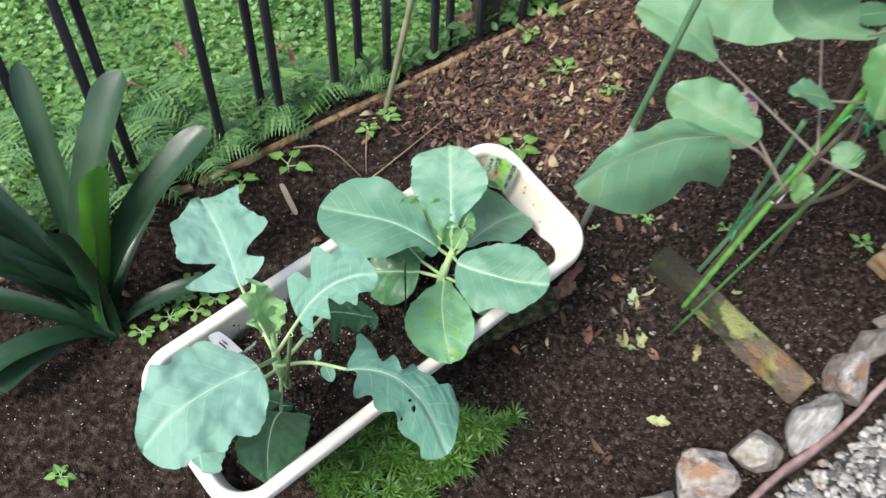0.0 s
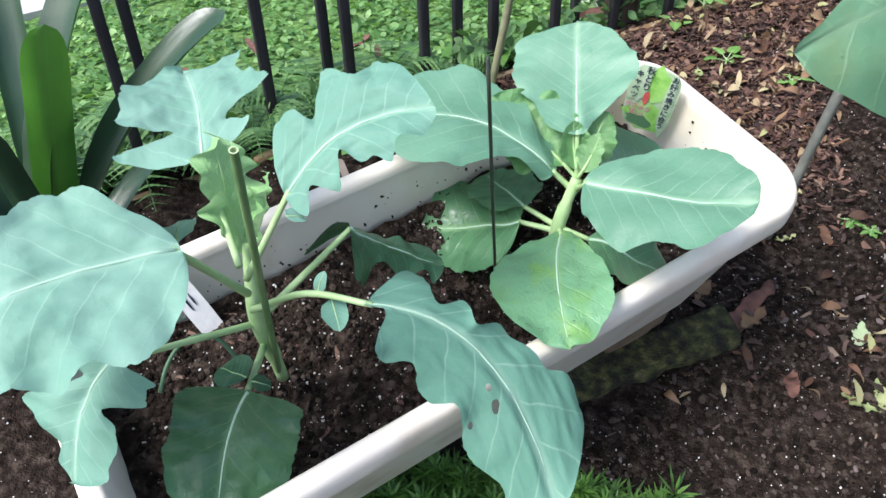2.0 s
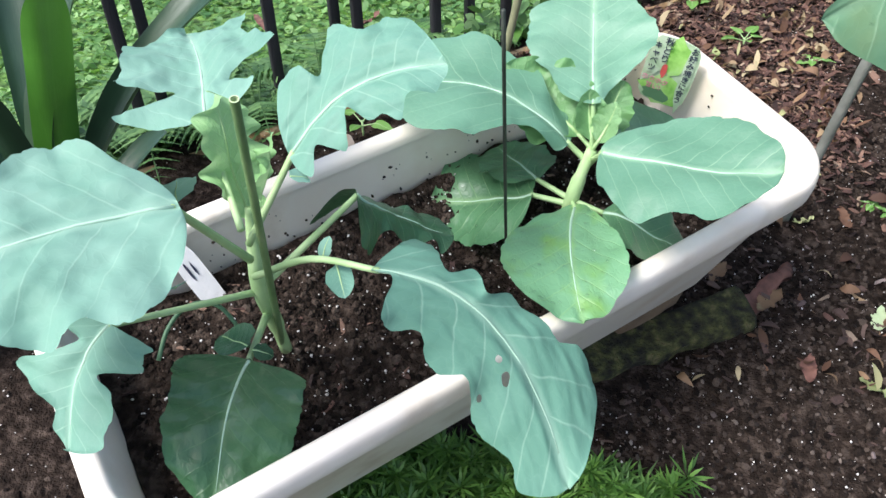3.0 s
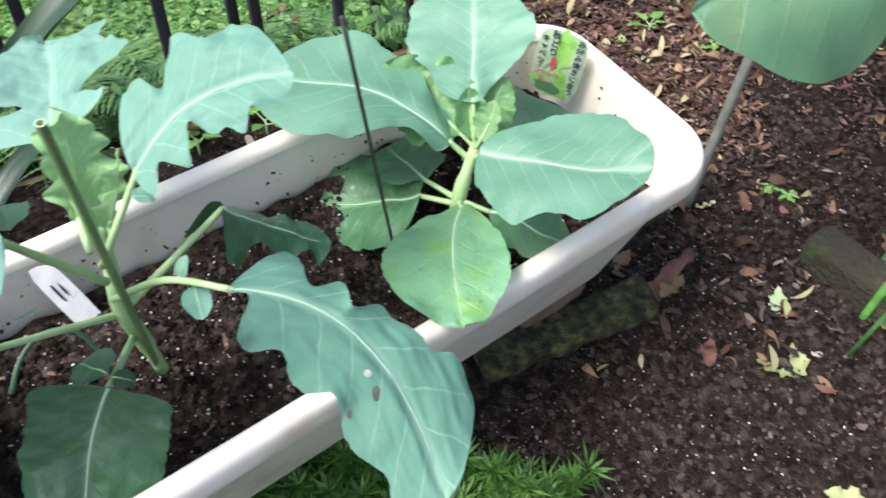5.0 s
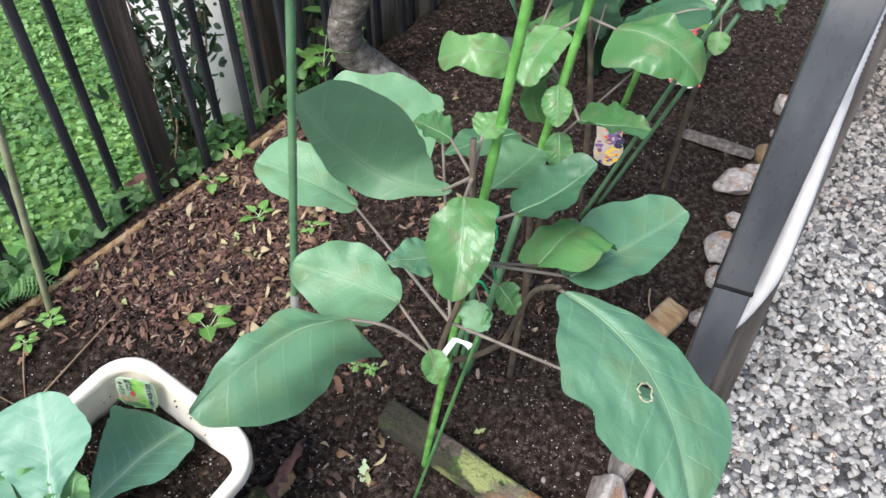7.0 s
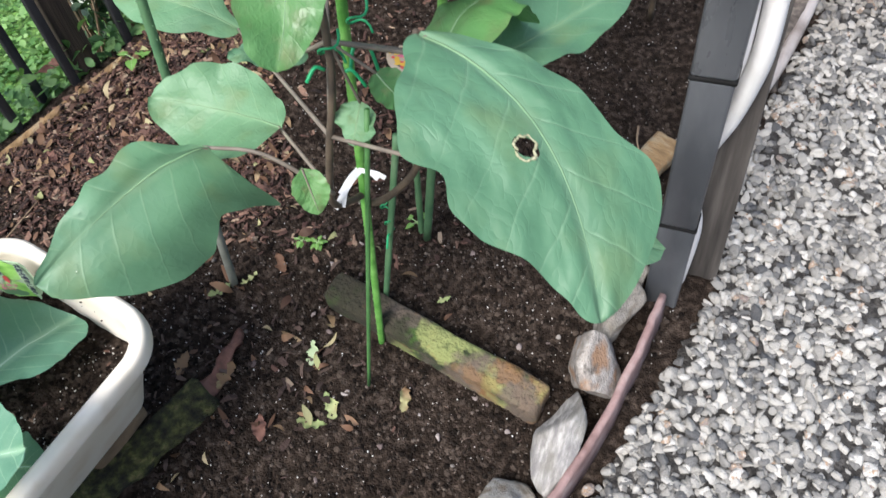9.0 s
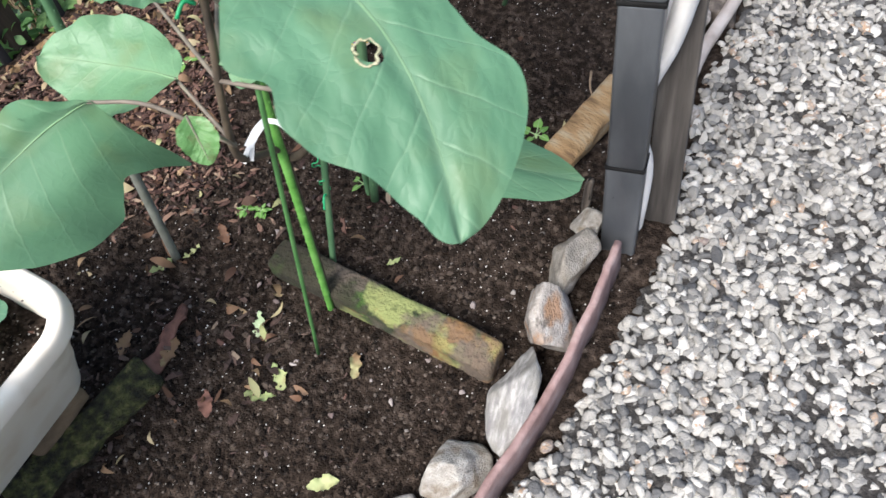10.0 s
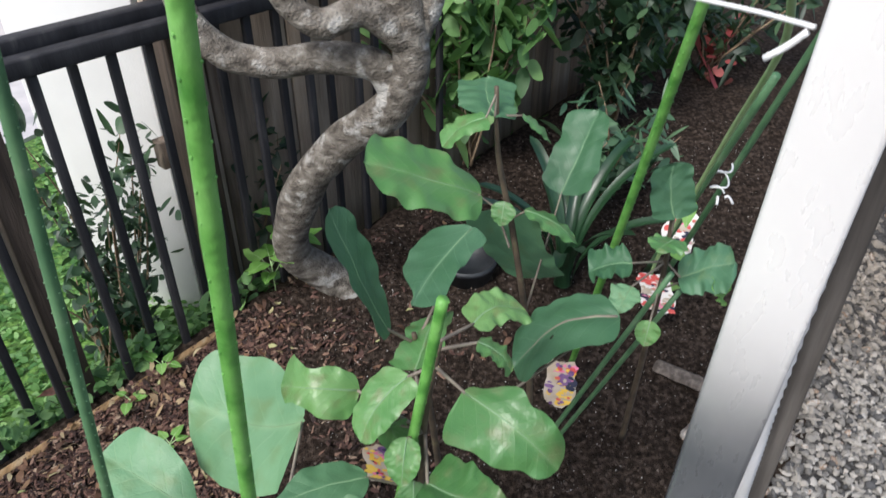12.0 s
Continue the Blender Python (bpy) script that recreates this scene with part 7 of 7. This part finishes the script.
G = lambda x, y: (x, y, ground_z(x, y))
weed(G(0.204, 1.155), 4, 0.032, 301, "seedling with oval bright green leaves", 0.05)
weed(G(0.312, 1.405), 5, 0.026, 302, "seedling with yellowing green leaves", 0.02)
weed(G(-0.235, 1.31), 5, 0.072, 303, "heart-leaved green weed under the fence", 0.12)
weed(G(-0.165, 1.36), 5, 0.070, 304, "heart-leaved green weed under the fence", 0.13)
weed(G(-0.09, 1.40), 4, 0.062, 305, "heart-leaved green weed under the fence", 0.10)
weed(G(-0.503, 0.488), 6, 0.017, 306, "small rosette weed in the soil", 0.012)
weed(G(-0.328, 1.04), 5, 0.03, 307, "small striped green seedling", 0.03)
weed(G(-0.245, 1.09), 4, 0.03, 308, "small green seedling near the fence", 0.03)
weed(G(0.285, 1.575), 4, 0.034, 309, "bright green seedling by the fence", 0.04)
weed(G(0.50, 1.76), 8, 0.055, 310, "heart-leaved vine at the foot of the tree", 0.12)
weed(G(0.545, 1.84), 7, 0.06, 311, "heart-leaved vine at the foot of the tree", 0.17)
weed(G(0.231, 1.505), 4, 0.025, 312, "tiny seedling in the mulch", 0.02)
weed(G(0.41, 1.36), 5, 0.02, 313, "tiny seedling in the mulch", 0.02)
weed(G(0.443, 1.05), 8, 0.013, 314, "patch of tiny clover leaves", 0.012)
weed(G(0.465, 1.04), 8, 0.012, 315, "patch of tiny clover leaves", 0.012)
weed(G(-0.064, 1.235), 6, 0.022, 316, "tiny seedling at the cane's foot", 0.02)
weed(G(-0.10, 1.20), 5, 0.02, 317, "tiny seedling at the cane's foot", 0.02)
for i, (x, y) in enumerate(((-0.385, 0.80), (-0.36, 0.775), (-0.40, 0.76), (-0.33, 0.80), (-0.42, 0.79), (-0.44, 0.73), (-0.38, 0.83))):
    weed(G(x, y), 6, 0.018, 320 + i, "small round-leaved creeping weed", 0.015, "round")
weed(G(0.62, 1.03), 5, 0.016, 330, "tiny weed in bare soil", 0.012)
weed(G(0.89, 1.02), 5, 0.018, 331, "small yellow-green weed in bare soil", 0.012)

# star-leaved moss carpet in front of the planter
sed = []
rng = np.random.default_rng(91)
while len(sed) < 380:
    x, y = rng.uniform(-0.25, 0.24), rng.uniform(0.30, 0.62)
    q = PM.inverted() @ Vector((x, y, -0.05))
    if q.y > -0.055 or q.y < -0.24 or q.x < -0.20 or q.x > 0.14 + 0.2 * rng.uniform():
        continue
    sed.append((x, y, ground_z(x, y) + rng.uniform(0.01, 0.04)))


def rosette(rng):
    vs, fs = [], []
    for ring, (n, up, l) in enumerate(((9, 0.25, 0.024), (7, 0.7, 0.018), (5, 1.5, 0.011))):
        for k in range(n):
            a = 6.283 * k / n + ring * 0.4 + rng.uniform(-.2, .2)
            d = np.array([math.cos(a), math.sin(a), up])
            d /= np.linalg.norm(d)
            s = np.array([-math.sin(a), math.cos(a), 0]) * 0.0016
            ll = l * rng.uniform(0.8, 1.15)
            m = len(vs)
            vs += [d * 0.001, d * ll * .5 + s, d * ll, d * ll * .5 - s]
            fs.append([m, m + 1, m + 2, m + 3])
    return np.array(vs) @ yawed(rng.uniform(0, 6.3), 0.25, rng).T, fs


scatter("star_moss", sed, rosette, M["sedum"], "bright green star-shaped groundcover tufts before the planter", "groundcover", 92)

leafy("shrub", (0.17, 1.79, -0.03), (0.13, 0.07, 0.70), 680, 0.014, 0.032, M["shrub"], "dark small-leaved shrub before the white wall", "shrub", 401, 12)
leafy("shrub", (0.13, 1.74, -0.03), (0.09, 0.07, 0.28), 110, 0.018, 0.034, M["shrub"], "dark small-leaved shrub behind the fence", "shrub", 402, 8)
leafy("shrub", (1.45, 2.30, 0.22), (0.40, 0.25, 0.62), 900, 0.03, 0.06, M["shrub"], "dense dark green shrub at the back of the bed", "shrub", 403, 16)
leafy("vine", (1.0, 2.15, 0.2), (0.38, 0.12, 0.85), 650, 0.03, 0.06, M["fern"], "green climbing vine on the wooden fence", "vine", 404, 14, 0.65)
leafy("shrub", (1.85, 2.55, 0.25), (0.45, 0.3, 0.5), 600, 0.03, 0.07, M["shrub"], "dark narrow-leaved shrub at the back", "shrub", 405, 14, 0.3)
leafy("shrub", (1.32, 1.98, 0.18), (0.20, 0.12, 0.28), 220, 0.03, 0.07, M["shrub_light"], "low narrow-leaved plant at the back of the bed", "shrub", 408, 10, 0.24)
leafy("shrub", (0.46, 1.93, 0.15), (0.12, 0.06, 0.3), 160, 0.02, 0.04, M["shrub"], "small dark shrub beside the slat fence", "shrub", 406, 6)


# ---- labels, ties and small things ----


def card(name, centre, right, up, w, h, mat, label, category, bump=0.0, seed=0, group=""):
    """A thin plastic card with a slightly wavy outline."""
    c, r, u = Vector(centre), Vector(right).normalized(), Vector(up).normalized()
    n = r.cross(u)
    ob = thing(name, c, label, category, group)
    rnd = random.Random(seed)
    pts = []
    for k in range(28):
        a = 2 * math.pi * k / 28
        ca, sa = math.cos(a), math.sin(a)
        q = max(abs(ca), abs(sa)) ** 0.75
        f = 1 + bump * math.sin(5 * a + seed) + bump * rnd.uniform(-0.5, 0.5)
        pts.append((ca / q * w / 2 * f, sa / q * h / 2 * f))
    bm = bmesh.new()
    fr = [bm.verts.new(c + r * x + u * y + n * (0.0006 + 0.05 * x * x)) for x, y in pts]
    bk = [bm.verts.new(c + r * x + u * y - n * (0.0006 - 0.05 * x * x)) for x, y in pts]
    bm.faces.new(fr)
    bm.faces.new(bk[::-1])
    for k in range(28):
        bm.faces.new((fr[k], bk[k], bk[(k + 1) % 28], fr[(k + 1) % 28]))
    part("card", bm, mat, ob, smooth=False)
    return ob, (lambda x, y, e=0.0012: c + r * x + u * y + n * (e + 0.05 * x * x)), (r, u, n)


def patch(parent, f, x, y, w, h, mat, name="print", seed=1, e=0.0014):
    bm = bmesh.new()
    rnd = random.Random(seed)
    vs = []
    for k in range(14):
        a = 2 * math.pi * k / 14
        q = 1 + rnd.uniform(-0.2, 0.2)
        vs.append(bm.verts.new(f(x + math.cos(a) * w / 2 * q, y + math.sin(a) * h / 2 * q, e)))
    bm.faces.new(vs)
    part(name, bm, mat, parent, smooth=False)


def words(parent, text, f, x, y, size, axes, mat, down=True, name="lettering", spin=0.0):
    """Lettering set one character below the other, or in a row, on a card."""
    r, u, n = axes
    cv = bpy.data.curves.new(name, "FONT")
    cv.size, cv.extrude, cv.offset = size, 0.0002, size * 0.006
    cv.align_x = "CENTER"
    cv.body = "\n".join(text) if down else text
    cv.space_line = 1.0
    tmp = bpy.data.objects.new(name, cv)
    scene.collection.objects.link(tmp)
    me = bpy.data.meshes.new_from_object(tmp.evaluated_get(bpy.context.evaluated_depsgraph_get()))
    bpy.data.objects.remove(tmp)
    me.materials.clear()
    me.materials.append(mat)
    ob = new(name, me)
    ob.parent = parent
    m = Matrix((r, u, n)).transposed().to_4x4() @ pose(0, 0, 0, 0, 0, spin)
    m.translation = f(x, y, 0.0028) - origin(parent)
    ob.matrix_basis = m
    return ob


# cabbage label leaning across the planter's far corner
lab_r, lab_u = (PU * 0.45 - PV * 0.89).normalized(), (PN * 0.98 + PU * 0.12).normalized()
lab_u = (lab_u - lab_r * lab_u.dot(lab_r)).normalized()
label, lf, axes = card("plant_label", PC + PU * 0.284 + PV * 0.062 - PN * 0.012, lab_r, lab_u, 0.051, 0.074, M["tag_mint"], "green and white printed cabbage label in the planter's corner", "label", 0.0, 3)
patch(label, lf, 0.004, 0.018, 0.022, 0.044, M["tag_green"], "leaf_picture", 2)
patch(label, lf, 0.000, -0.020, 0.048, 0.032, M["tag_green"], "leaf_picture", 3, 0.0016)
patch(label, lf, -0.005, -0.028, 0.030, 0.014, M["egg"], "leaf_picture", 9, 0.0018)
patch(label, lf, 0.0175, -0.001, 0.0110, 0.070, M["tag_mint"], "text_panel", 10, 0.0020)
patch(label, lf, -0.015, 0.014, 0.020, 0.046, M["tag_mint"], "text_panel", 11, 0.0020)
patch(label, lf, -0.0045, 0.001, 0.006, 0.018, M["tag_red"], "red_badge", 4, 0.0023)
words(label, "秋どり", lf, -0.0080, 0.0290, 0.0094, axes, M["tag_ink"])
words(label, "キャベツ", lf, -0.0180, 0.0225, 0.0084, axes, M["tag_ink"])
words(label, "お好み焼きに合う", lf, 0.0178, 0.0290, 0.0080, axes, M["tag_ink"])
words(label, "ホクホク", lf, -0.010, -0.014, 0.0070, axes, M["tag_pink"], False)
words(label, "甘い!", lf, -0.010, -0.0215, 0.0070, axes, M["tag_pink"], False)
# plain white marker in the planter
mk, mf, _ = card("plant_marker", (-0.225, 0.585, 0.170), (0.80, 0.60, 0.0), (-0.42, 0.00, 0.91), 0.021, 0.074, M["white"], "white plastic plant marker with faint printing in the potting soil", "marker", 0.0, 5)
patch(mk, mf, -0.003, 0.010, 0.0022, 0.020, M["tag_ink"], "print_bar", 21)
patch(mk, mf, 0.002, 0.013, 0.0018, 0.014, M["tag_ink"], "print_bar", 22)
mk2, mf2, _ = card("plant_marker", (-0.228, 1.0, 0.045), (0.95, 0.3, 0.0), (-0.35, 0.25, 0.9), 0.011, 0.07, M["tag_pale"], "weathered white marker stuck in the bed", "marker", 0.0, 6)


def seed_tag(c, right, up, w, h, seed, mat, label):
    ob, f, _ = card("seed_tag", c, right, up, w, h, M[mat], label, "label", 0.09, seed, "seed tags")
    rnd = random.Random(seed)
    cols = ["tag_yellow", "tag_purple", "tag_pale", "tag_ink", "tag_pink", "tag_pale", "tag_purple", "tag_yellow", "tag_red"]
    if mat == "tag_white":
        cols = ["tag_red", "tag_pale", "tag_pink", "tag_red", "tag_pale", "tag_white", "tag_red", "tag_pale", "tag_ink"]
    for k in range(60):
        y = rnd.uniform(-0.44, 0.44)
        s = 1.0 if k < 26 else 0.45
        m = "tag_yellow" if y < -0.2 and k < 26 and mat == "tag_pale" else cols[rnd.randrange(9)]
        patch(ob, f, rnd.uniform(-0.40, 0.40) * w, y * h, w * s * rnd.uniform(0.22, 0.42), h * s * rnd.uniform(0.08, 0.2), M[m], seed=seed + k, e=0.0010 + 0.00006 * k)
    return ob


seed_tag((1.031, 1.378, 0.150), (0.93, -0.36, 0), (0.1, 0.35, 0.93), 0.056, 0.092, 3, "tag_pale", "yellow, white and purple flower seed tag stuck in the soil")
seed_tag((0.685, 1.30, 0.085), (0.95, -0.3, 0), (-0.1, 0.35, 0.93), 0.055, 0.075, 7, "tag_pale", "yellow, white and purple seed tag stuck in the soil")
seed_tag((1.40, 1.72, 0.22), (0.9, -0.4, 0), (0.2, 0.3, 0.95), 0.07, 0.10, 11, "tag_white", "red and white seed tag among the rear plants")
seed_tag((1.30, 1.58, 0.17), (0.9, -0.4, 0), (-0.2, 0.3, 0.95), 0.07, 0.09, 15, "tag_white", "red and white seed tag among the rear plants")


def tie(at, r, mat, label, turns=2, tails=2, seed=0, thick=0.0012, tail=0.6):
    ob = thing("plant_tie", at, label, "tie", "plant ties")
    rnd = random.Random(seed)
    c = Vector(at)
    bm = bmesh.new()
    tube(bm, [c + Vector((r * math.cos(a), r * 1.2 * math.sin(a), 0.002 * k + 0.003 * math.sin(2 * a))) for k, a in enumerate(np.linspace(0, 6.28 * turns, 16 * turns))], thick, 6)
    part("loop", bm, mat, ob)
    for k in range(tails):
        d = Vector((rnd.uniform(-1, 1), rnd.uniform(-1, -0.2), rnd.uniform(-0.8, 0.5))).normalized()
        bm = bmesh.new()
        s = c + d * r
        tube(bm, spline([s, s + d * 0.012 * tail + Vector((0, 0, 0.004)), s + d * 0.028 * tail + Vector((0, 0, -0.006))], 8), thick * 1.4, 6)
        part("tail", bm, mat, ob)
    return ob


knot = thing("plant_tie", (0.546, 0.788, 0.354), "flat white plastic ribbon knotted round stem and pole", "tie", "plant ties")
for k, ps in enumerate((((0.546, 0.785, 0.355), (0.536, 0.774, 0.356), (0.524, 0.765, 0.349)), ((0.525, 0.765, 0.349), (0.520, 0.763, 0.344), (0.515, 0.761, 0.337)), ((0.528, 0.767, 0.349), (0.525, 0.764, 0.343), (0.522, 0.762, 0.336)), ((0.546, 0.785, 0.355), (0.555, 0.777, 0.356), (0.561, 0.772, 0.349)), ((0.551, 0.780, 0.356), (0.561, 0.774, 0.355), (0.568, 0.771, 0.349)))):
    bm = bmesh.new()
    cs = spline(ps, 8)
    w = 0.0038 if k == 0 else 0.0022
    rows = []
    for i, c in enumerate(cs):
        d = (cs[min(i + 1, 8)] - cs[max(i - 1, 0)]).normalized()
        n = d.cross(Vector((0.2, 0.8, -0.55))).normalized()
        up = n.cross(d) * 0.0004
        rows.append([bm.verts.new(c + n * w * q + up * e) for q, e in ((-1, 1), (1, 1), (1, -1), (-1, -1))])
    for r0, r1 in zip(rows, rows[1:]):
        for q in range(4):
            bm.faces.new((r0[q], r0[(q + 1) % 4], r1[(q + 1) % 4], r1[q]))
    bm.faces.new(rows[0][::-1])
    bm.faces.new(rows[-1])
    part("ribbon", bm, M["white"], knot, smooth=False)
tie((0.547, 0.735, 0.508), 0.009, M["green_tie"], "green plastic tie holding stem to pole", 1, 2, 2, 0.0011)
tie((0.575, 0.765, 0.508), 0.009, M["green_tie"], "green plastic tie holding stem to pole", 2, 2, 3, 0.0011)
tie((0.569, 0.907, 0.13), 0.005, M["green_tie"], "green plastic tie on a thin stick", 2, 1, 4, 0.001)
tie((0.068, 1.188, 0.765), 0.009, M["white"], "pale string tied round the bamboo cane", 3, 3, 5, 0.0014)
tie((1.33, 1.5, 0.46), 0.014, M["white"], "white tie round the rear sticks", 2, 2, 6, 0.0018)
# string and vine tip at the post
bm = bmesh.new()
tube(bm, spline([(0.915, 0.795, 1.025), (0.905, 0.84, 1.02), (0.888, 0.902, 1.012), (0.86, 1.0, 1.0)], 20), 0.0016, 6)
tagged(part("white_string", bm, M["white"]), "white string stretched from the post", "string")
bm = bmesh.new()
tube(bm, spline([(0.913, 0.797, 1.022), (0.907, 0.803, 1.012), (0.900, 0.810, 1.003)], 8), 0.0022, 6)
tagged(part("white_string", bm, M["white"]), "cut end of white string at the post", "string")
vine = thing("climbing_plant", (1.33, 1.70, 0.1), "thin green climbing stem tied near the post", "plant")
bm = bmesh.new()
vp = [(1.33, 1.70, 0.05), (1.31, 1.62, 0.25), (1.28, 1.50, 0.45), (1.22, 1.33, 0.68), (1.12, 1.12, 0.88), (1.02, 0.98, 0.99), (0.95, 0.88, 1.06)]
tube(bm, spline(vp, 40), 0.004, 7)
part("stem", bm, M["cab_stem"], vine)
for k, (a, b, w) in enumerate((((0.96, 0.89, 1.05), (0.93, 0.90, 1.10), 0.035), ((0.95, 0.88, 1.05), (0.91, 0.86, 1.03), 0.03), ((1.28, 1.50, 0.45), (1.26, 1.46, 0.42), 0.03), ((1.31, 1.60, 0.28), (1.35, 1.56, 0.25), 0.04), ((1.33, 1.66, 0.12), (1.38, 1.62, 0.14), 0.05))):
    make_leaf(vine, a, b, w, M["weed"], kind="heart", seed=500 + k, droop=20, cup=0.1, ripple=0.05, rib=0.0008, petiole_mat=M["cab_stem"], nu=8, nv=10)

# black pot at the back of the bed
pot = thing("plant_pot", (0.93, 1.78, 0.10), "low black plastic plant pot half hidden by leaves", "pot")
bm = bmesh.new()
pm = Matrix.Translation((0.93, 1.78, ground_z(0.93, 1.78) - 0.03))
pm = pm @ Matrix.Scale(0.7, 4)
rr = [[bm.verts.new(pm @ Vector((r * math.cos(a), r * math.sin(a), z))) for a in [2 * math.pi * k / 28 for k in range(28)]] for r, z in ((0.075, 0.0), (0.092, 0.085), (0.098, 0.086), (0.098, 0.105), (0.090, 0.105), (0.086, 0.07))]
loft(bm, rr)
bm.faces.new(rr[0][::-1])
bm.faces.new(rr[-1])
part("body", bm, M["pot"], pot)

# strap-leaved plant at the back
strap = thing("strap_leaved_plant", (1.14, 1.72, 0.12), "clump of dark arching strap leaves at the back of the bed", "plant")
for k in range(16):
    rnd = random.Random(600 + k)
    a = rnd.uniform(0, 6.28)
    l = rnd.uniform(0.22, 0.36)
    b0 = Vector((1.14, 1.72, 0.11))
    make_leaf(strap, b0 + Vector((math.cos(a), math.sin(a), 0)) * 0.02, b0 + Vector((math.cos(a) * l * 0.8, math.sin(a) * l * 0.6, l * rnd.uniform(0.5, 0.95))), 0.026, M["clivia"], kind="strap", seed=620 + k, droop=85, cup=0.3, ripple=0.01, rib=0, nu=6, nv=16)
leafy("red_leaved_plant", (1.86, 2.55, 0.20), (0.08, 0.07, 0.2), 36, 0.03, 0.06, M["coleus"], "plant with dark red leaves at the back", "plant", 407, 6, 0.6)

# pieces of wood lying about
block("plank_piece", (0.965, 0.992, 0.03), (0.17, 0.05, 0.035), 30, M["rot_wood"], "broken tan plank piece beside the post", "wood", "", 0.004, 6)
block("wooden_peg", (0.905, 0.875, 0.03), (0.014, 0.012, 0.09), 20, M["timber"], "small grey wooden peg standing in the soil", "wood", "", 0.002, 7)
block("wood_splinter", (1.335, 1.432, 0.012), (0.16, 0.035, 0.012), -38, M["timber"], "grey splintered board lying on the soil", "wood", "", 0.003, 8)
block("bark_piece", (0.30, 0.89, 0.006), (0.10, 0.022, 0.010), 50, M["red_leaf"], "reddish brown piece of bark beside the planter", "bark", "", 0.014, 9)
for k, ps in enumerate((((-0.241, 1.139), (-0.17, 1.12), (-0.10, 1.082)), ((-0.101, 1.207), (-0.098, 1.15), (-0.092, 1.09)), ((-0.078, 1.084), (-0.01, 1.16), (0.059, 1.247)), ((0.05, 1.02), (0.10, 1.0), (0.16, 1.02)), ((1.02, 1.10), (1.0, 1.06), (0.995, 1.0)))):
    bm = bmesh.new()
    hh = 0.035 if k == 0 else 0.012
    tube(bm, spline([(x, y, ground_z(x, y) + (hh if i == 1 else 0.008)) for i, (x, y) in enumerate(ps)], 14), [0.0022 - 0.0001 * i for i in range(15)], 6)
    tagged(part("dry_twig", bm, M["twig"]), "thin dry pale brown twig lying on the bed", "twig", "dry twigs")

# withered orange leaves hanging at the fence
for k, (x, y, z) in enumerate(((-0.33, 1.42, 0.13), (-0.30, 1.45, 0.10), (-0.62, 1.30, 0.12), (0.08, 1.56, 0.16), (0.10, 1.58, 0.13), (-0.55, 1.45, 0.10))):
    f = fallen(x, y, 0.09, 60 + 50 * k, M["red_leaf"], "withered rust-brown leaf caught behind the fence", 700 + k, z - ground_z(x, y) - 0.05, 0.3)

# an arching stalk at the foot of the broccoli
bm = bmesh.new()
tube(bm, spline([(-0.186, 0.462, 0.208), (-0.185, 0.477, 0.22), (-0.179, 0.49, 0.228), (-0.169, 0.499, 0.229), (-0.158, 0.502, 0.224), (-0.147, 0.499, 0.212), (-0.137, 0.493, 0.199)], 30), 0.0015, 7)
part("stalk", bm, M["stake_dull"], broccoli, "thin dark green arching stalk")

# water drops on the wet leaves
rng = np.random.default_rng(61)
wet = []
for key, n in ((35, 34), (51, 9), (39, 22)):
    f = BLADES[key]
    for k in range(n):
        u, v = rng.uniform(-0.85, 0.85), rng.uniform(0.12, 0.92)
        p, a, b = f(u, v), f(u + 0.02, v), f(u, v + 0.02)
        nn = (a - p).cross(b - p).normalized()
        wet.append(tuple(p + nn * (0.0004 if nn.z > 0 else -0.0004)))
scatter("water_drops", wet, lump(0.0016, 0.0042, 0.6, True), M["drop"], "clear water drops lying on the cabbage leaves", "water", 62)
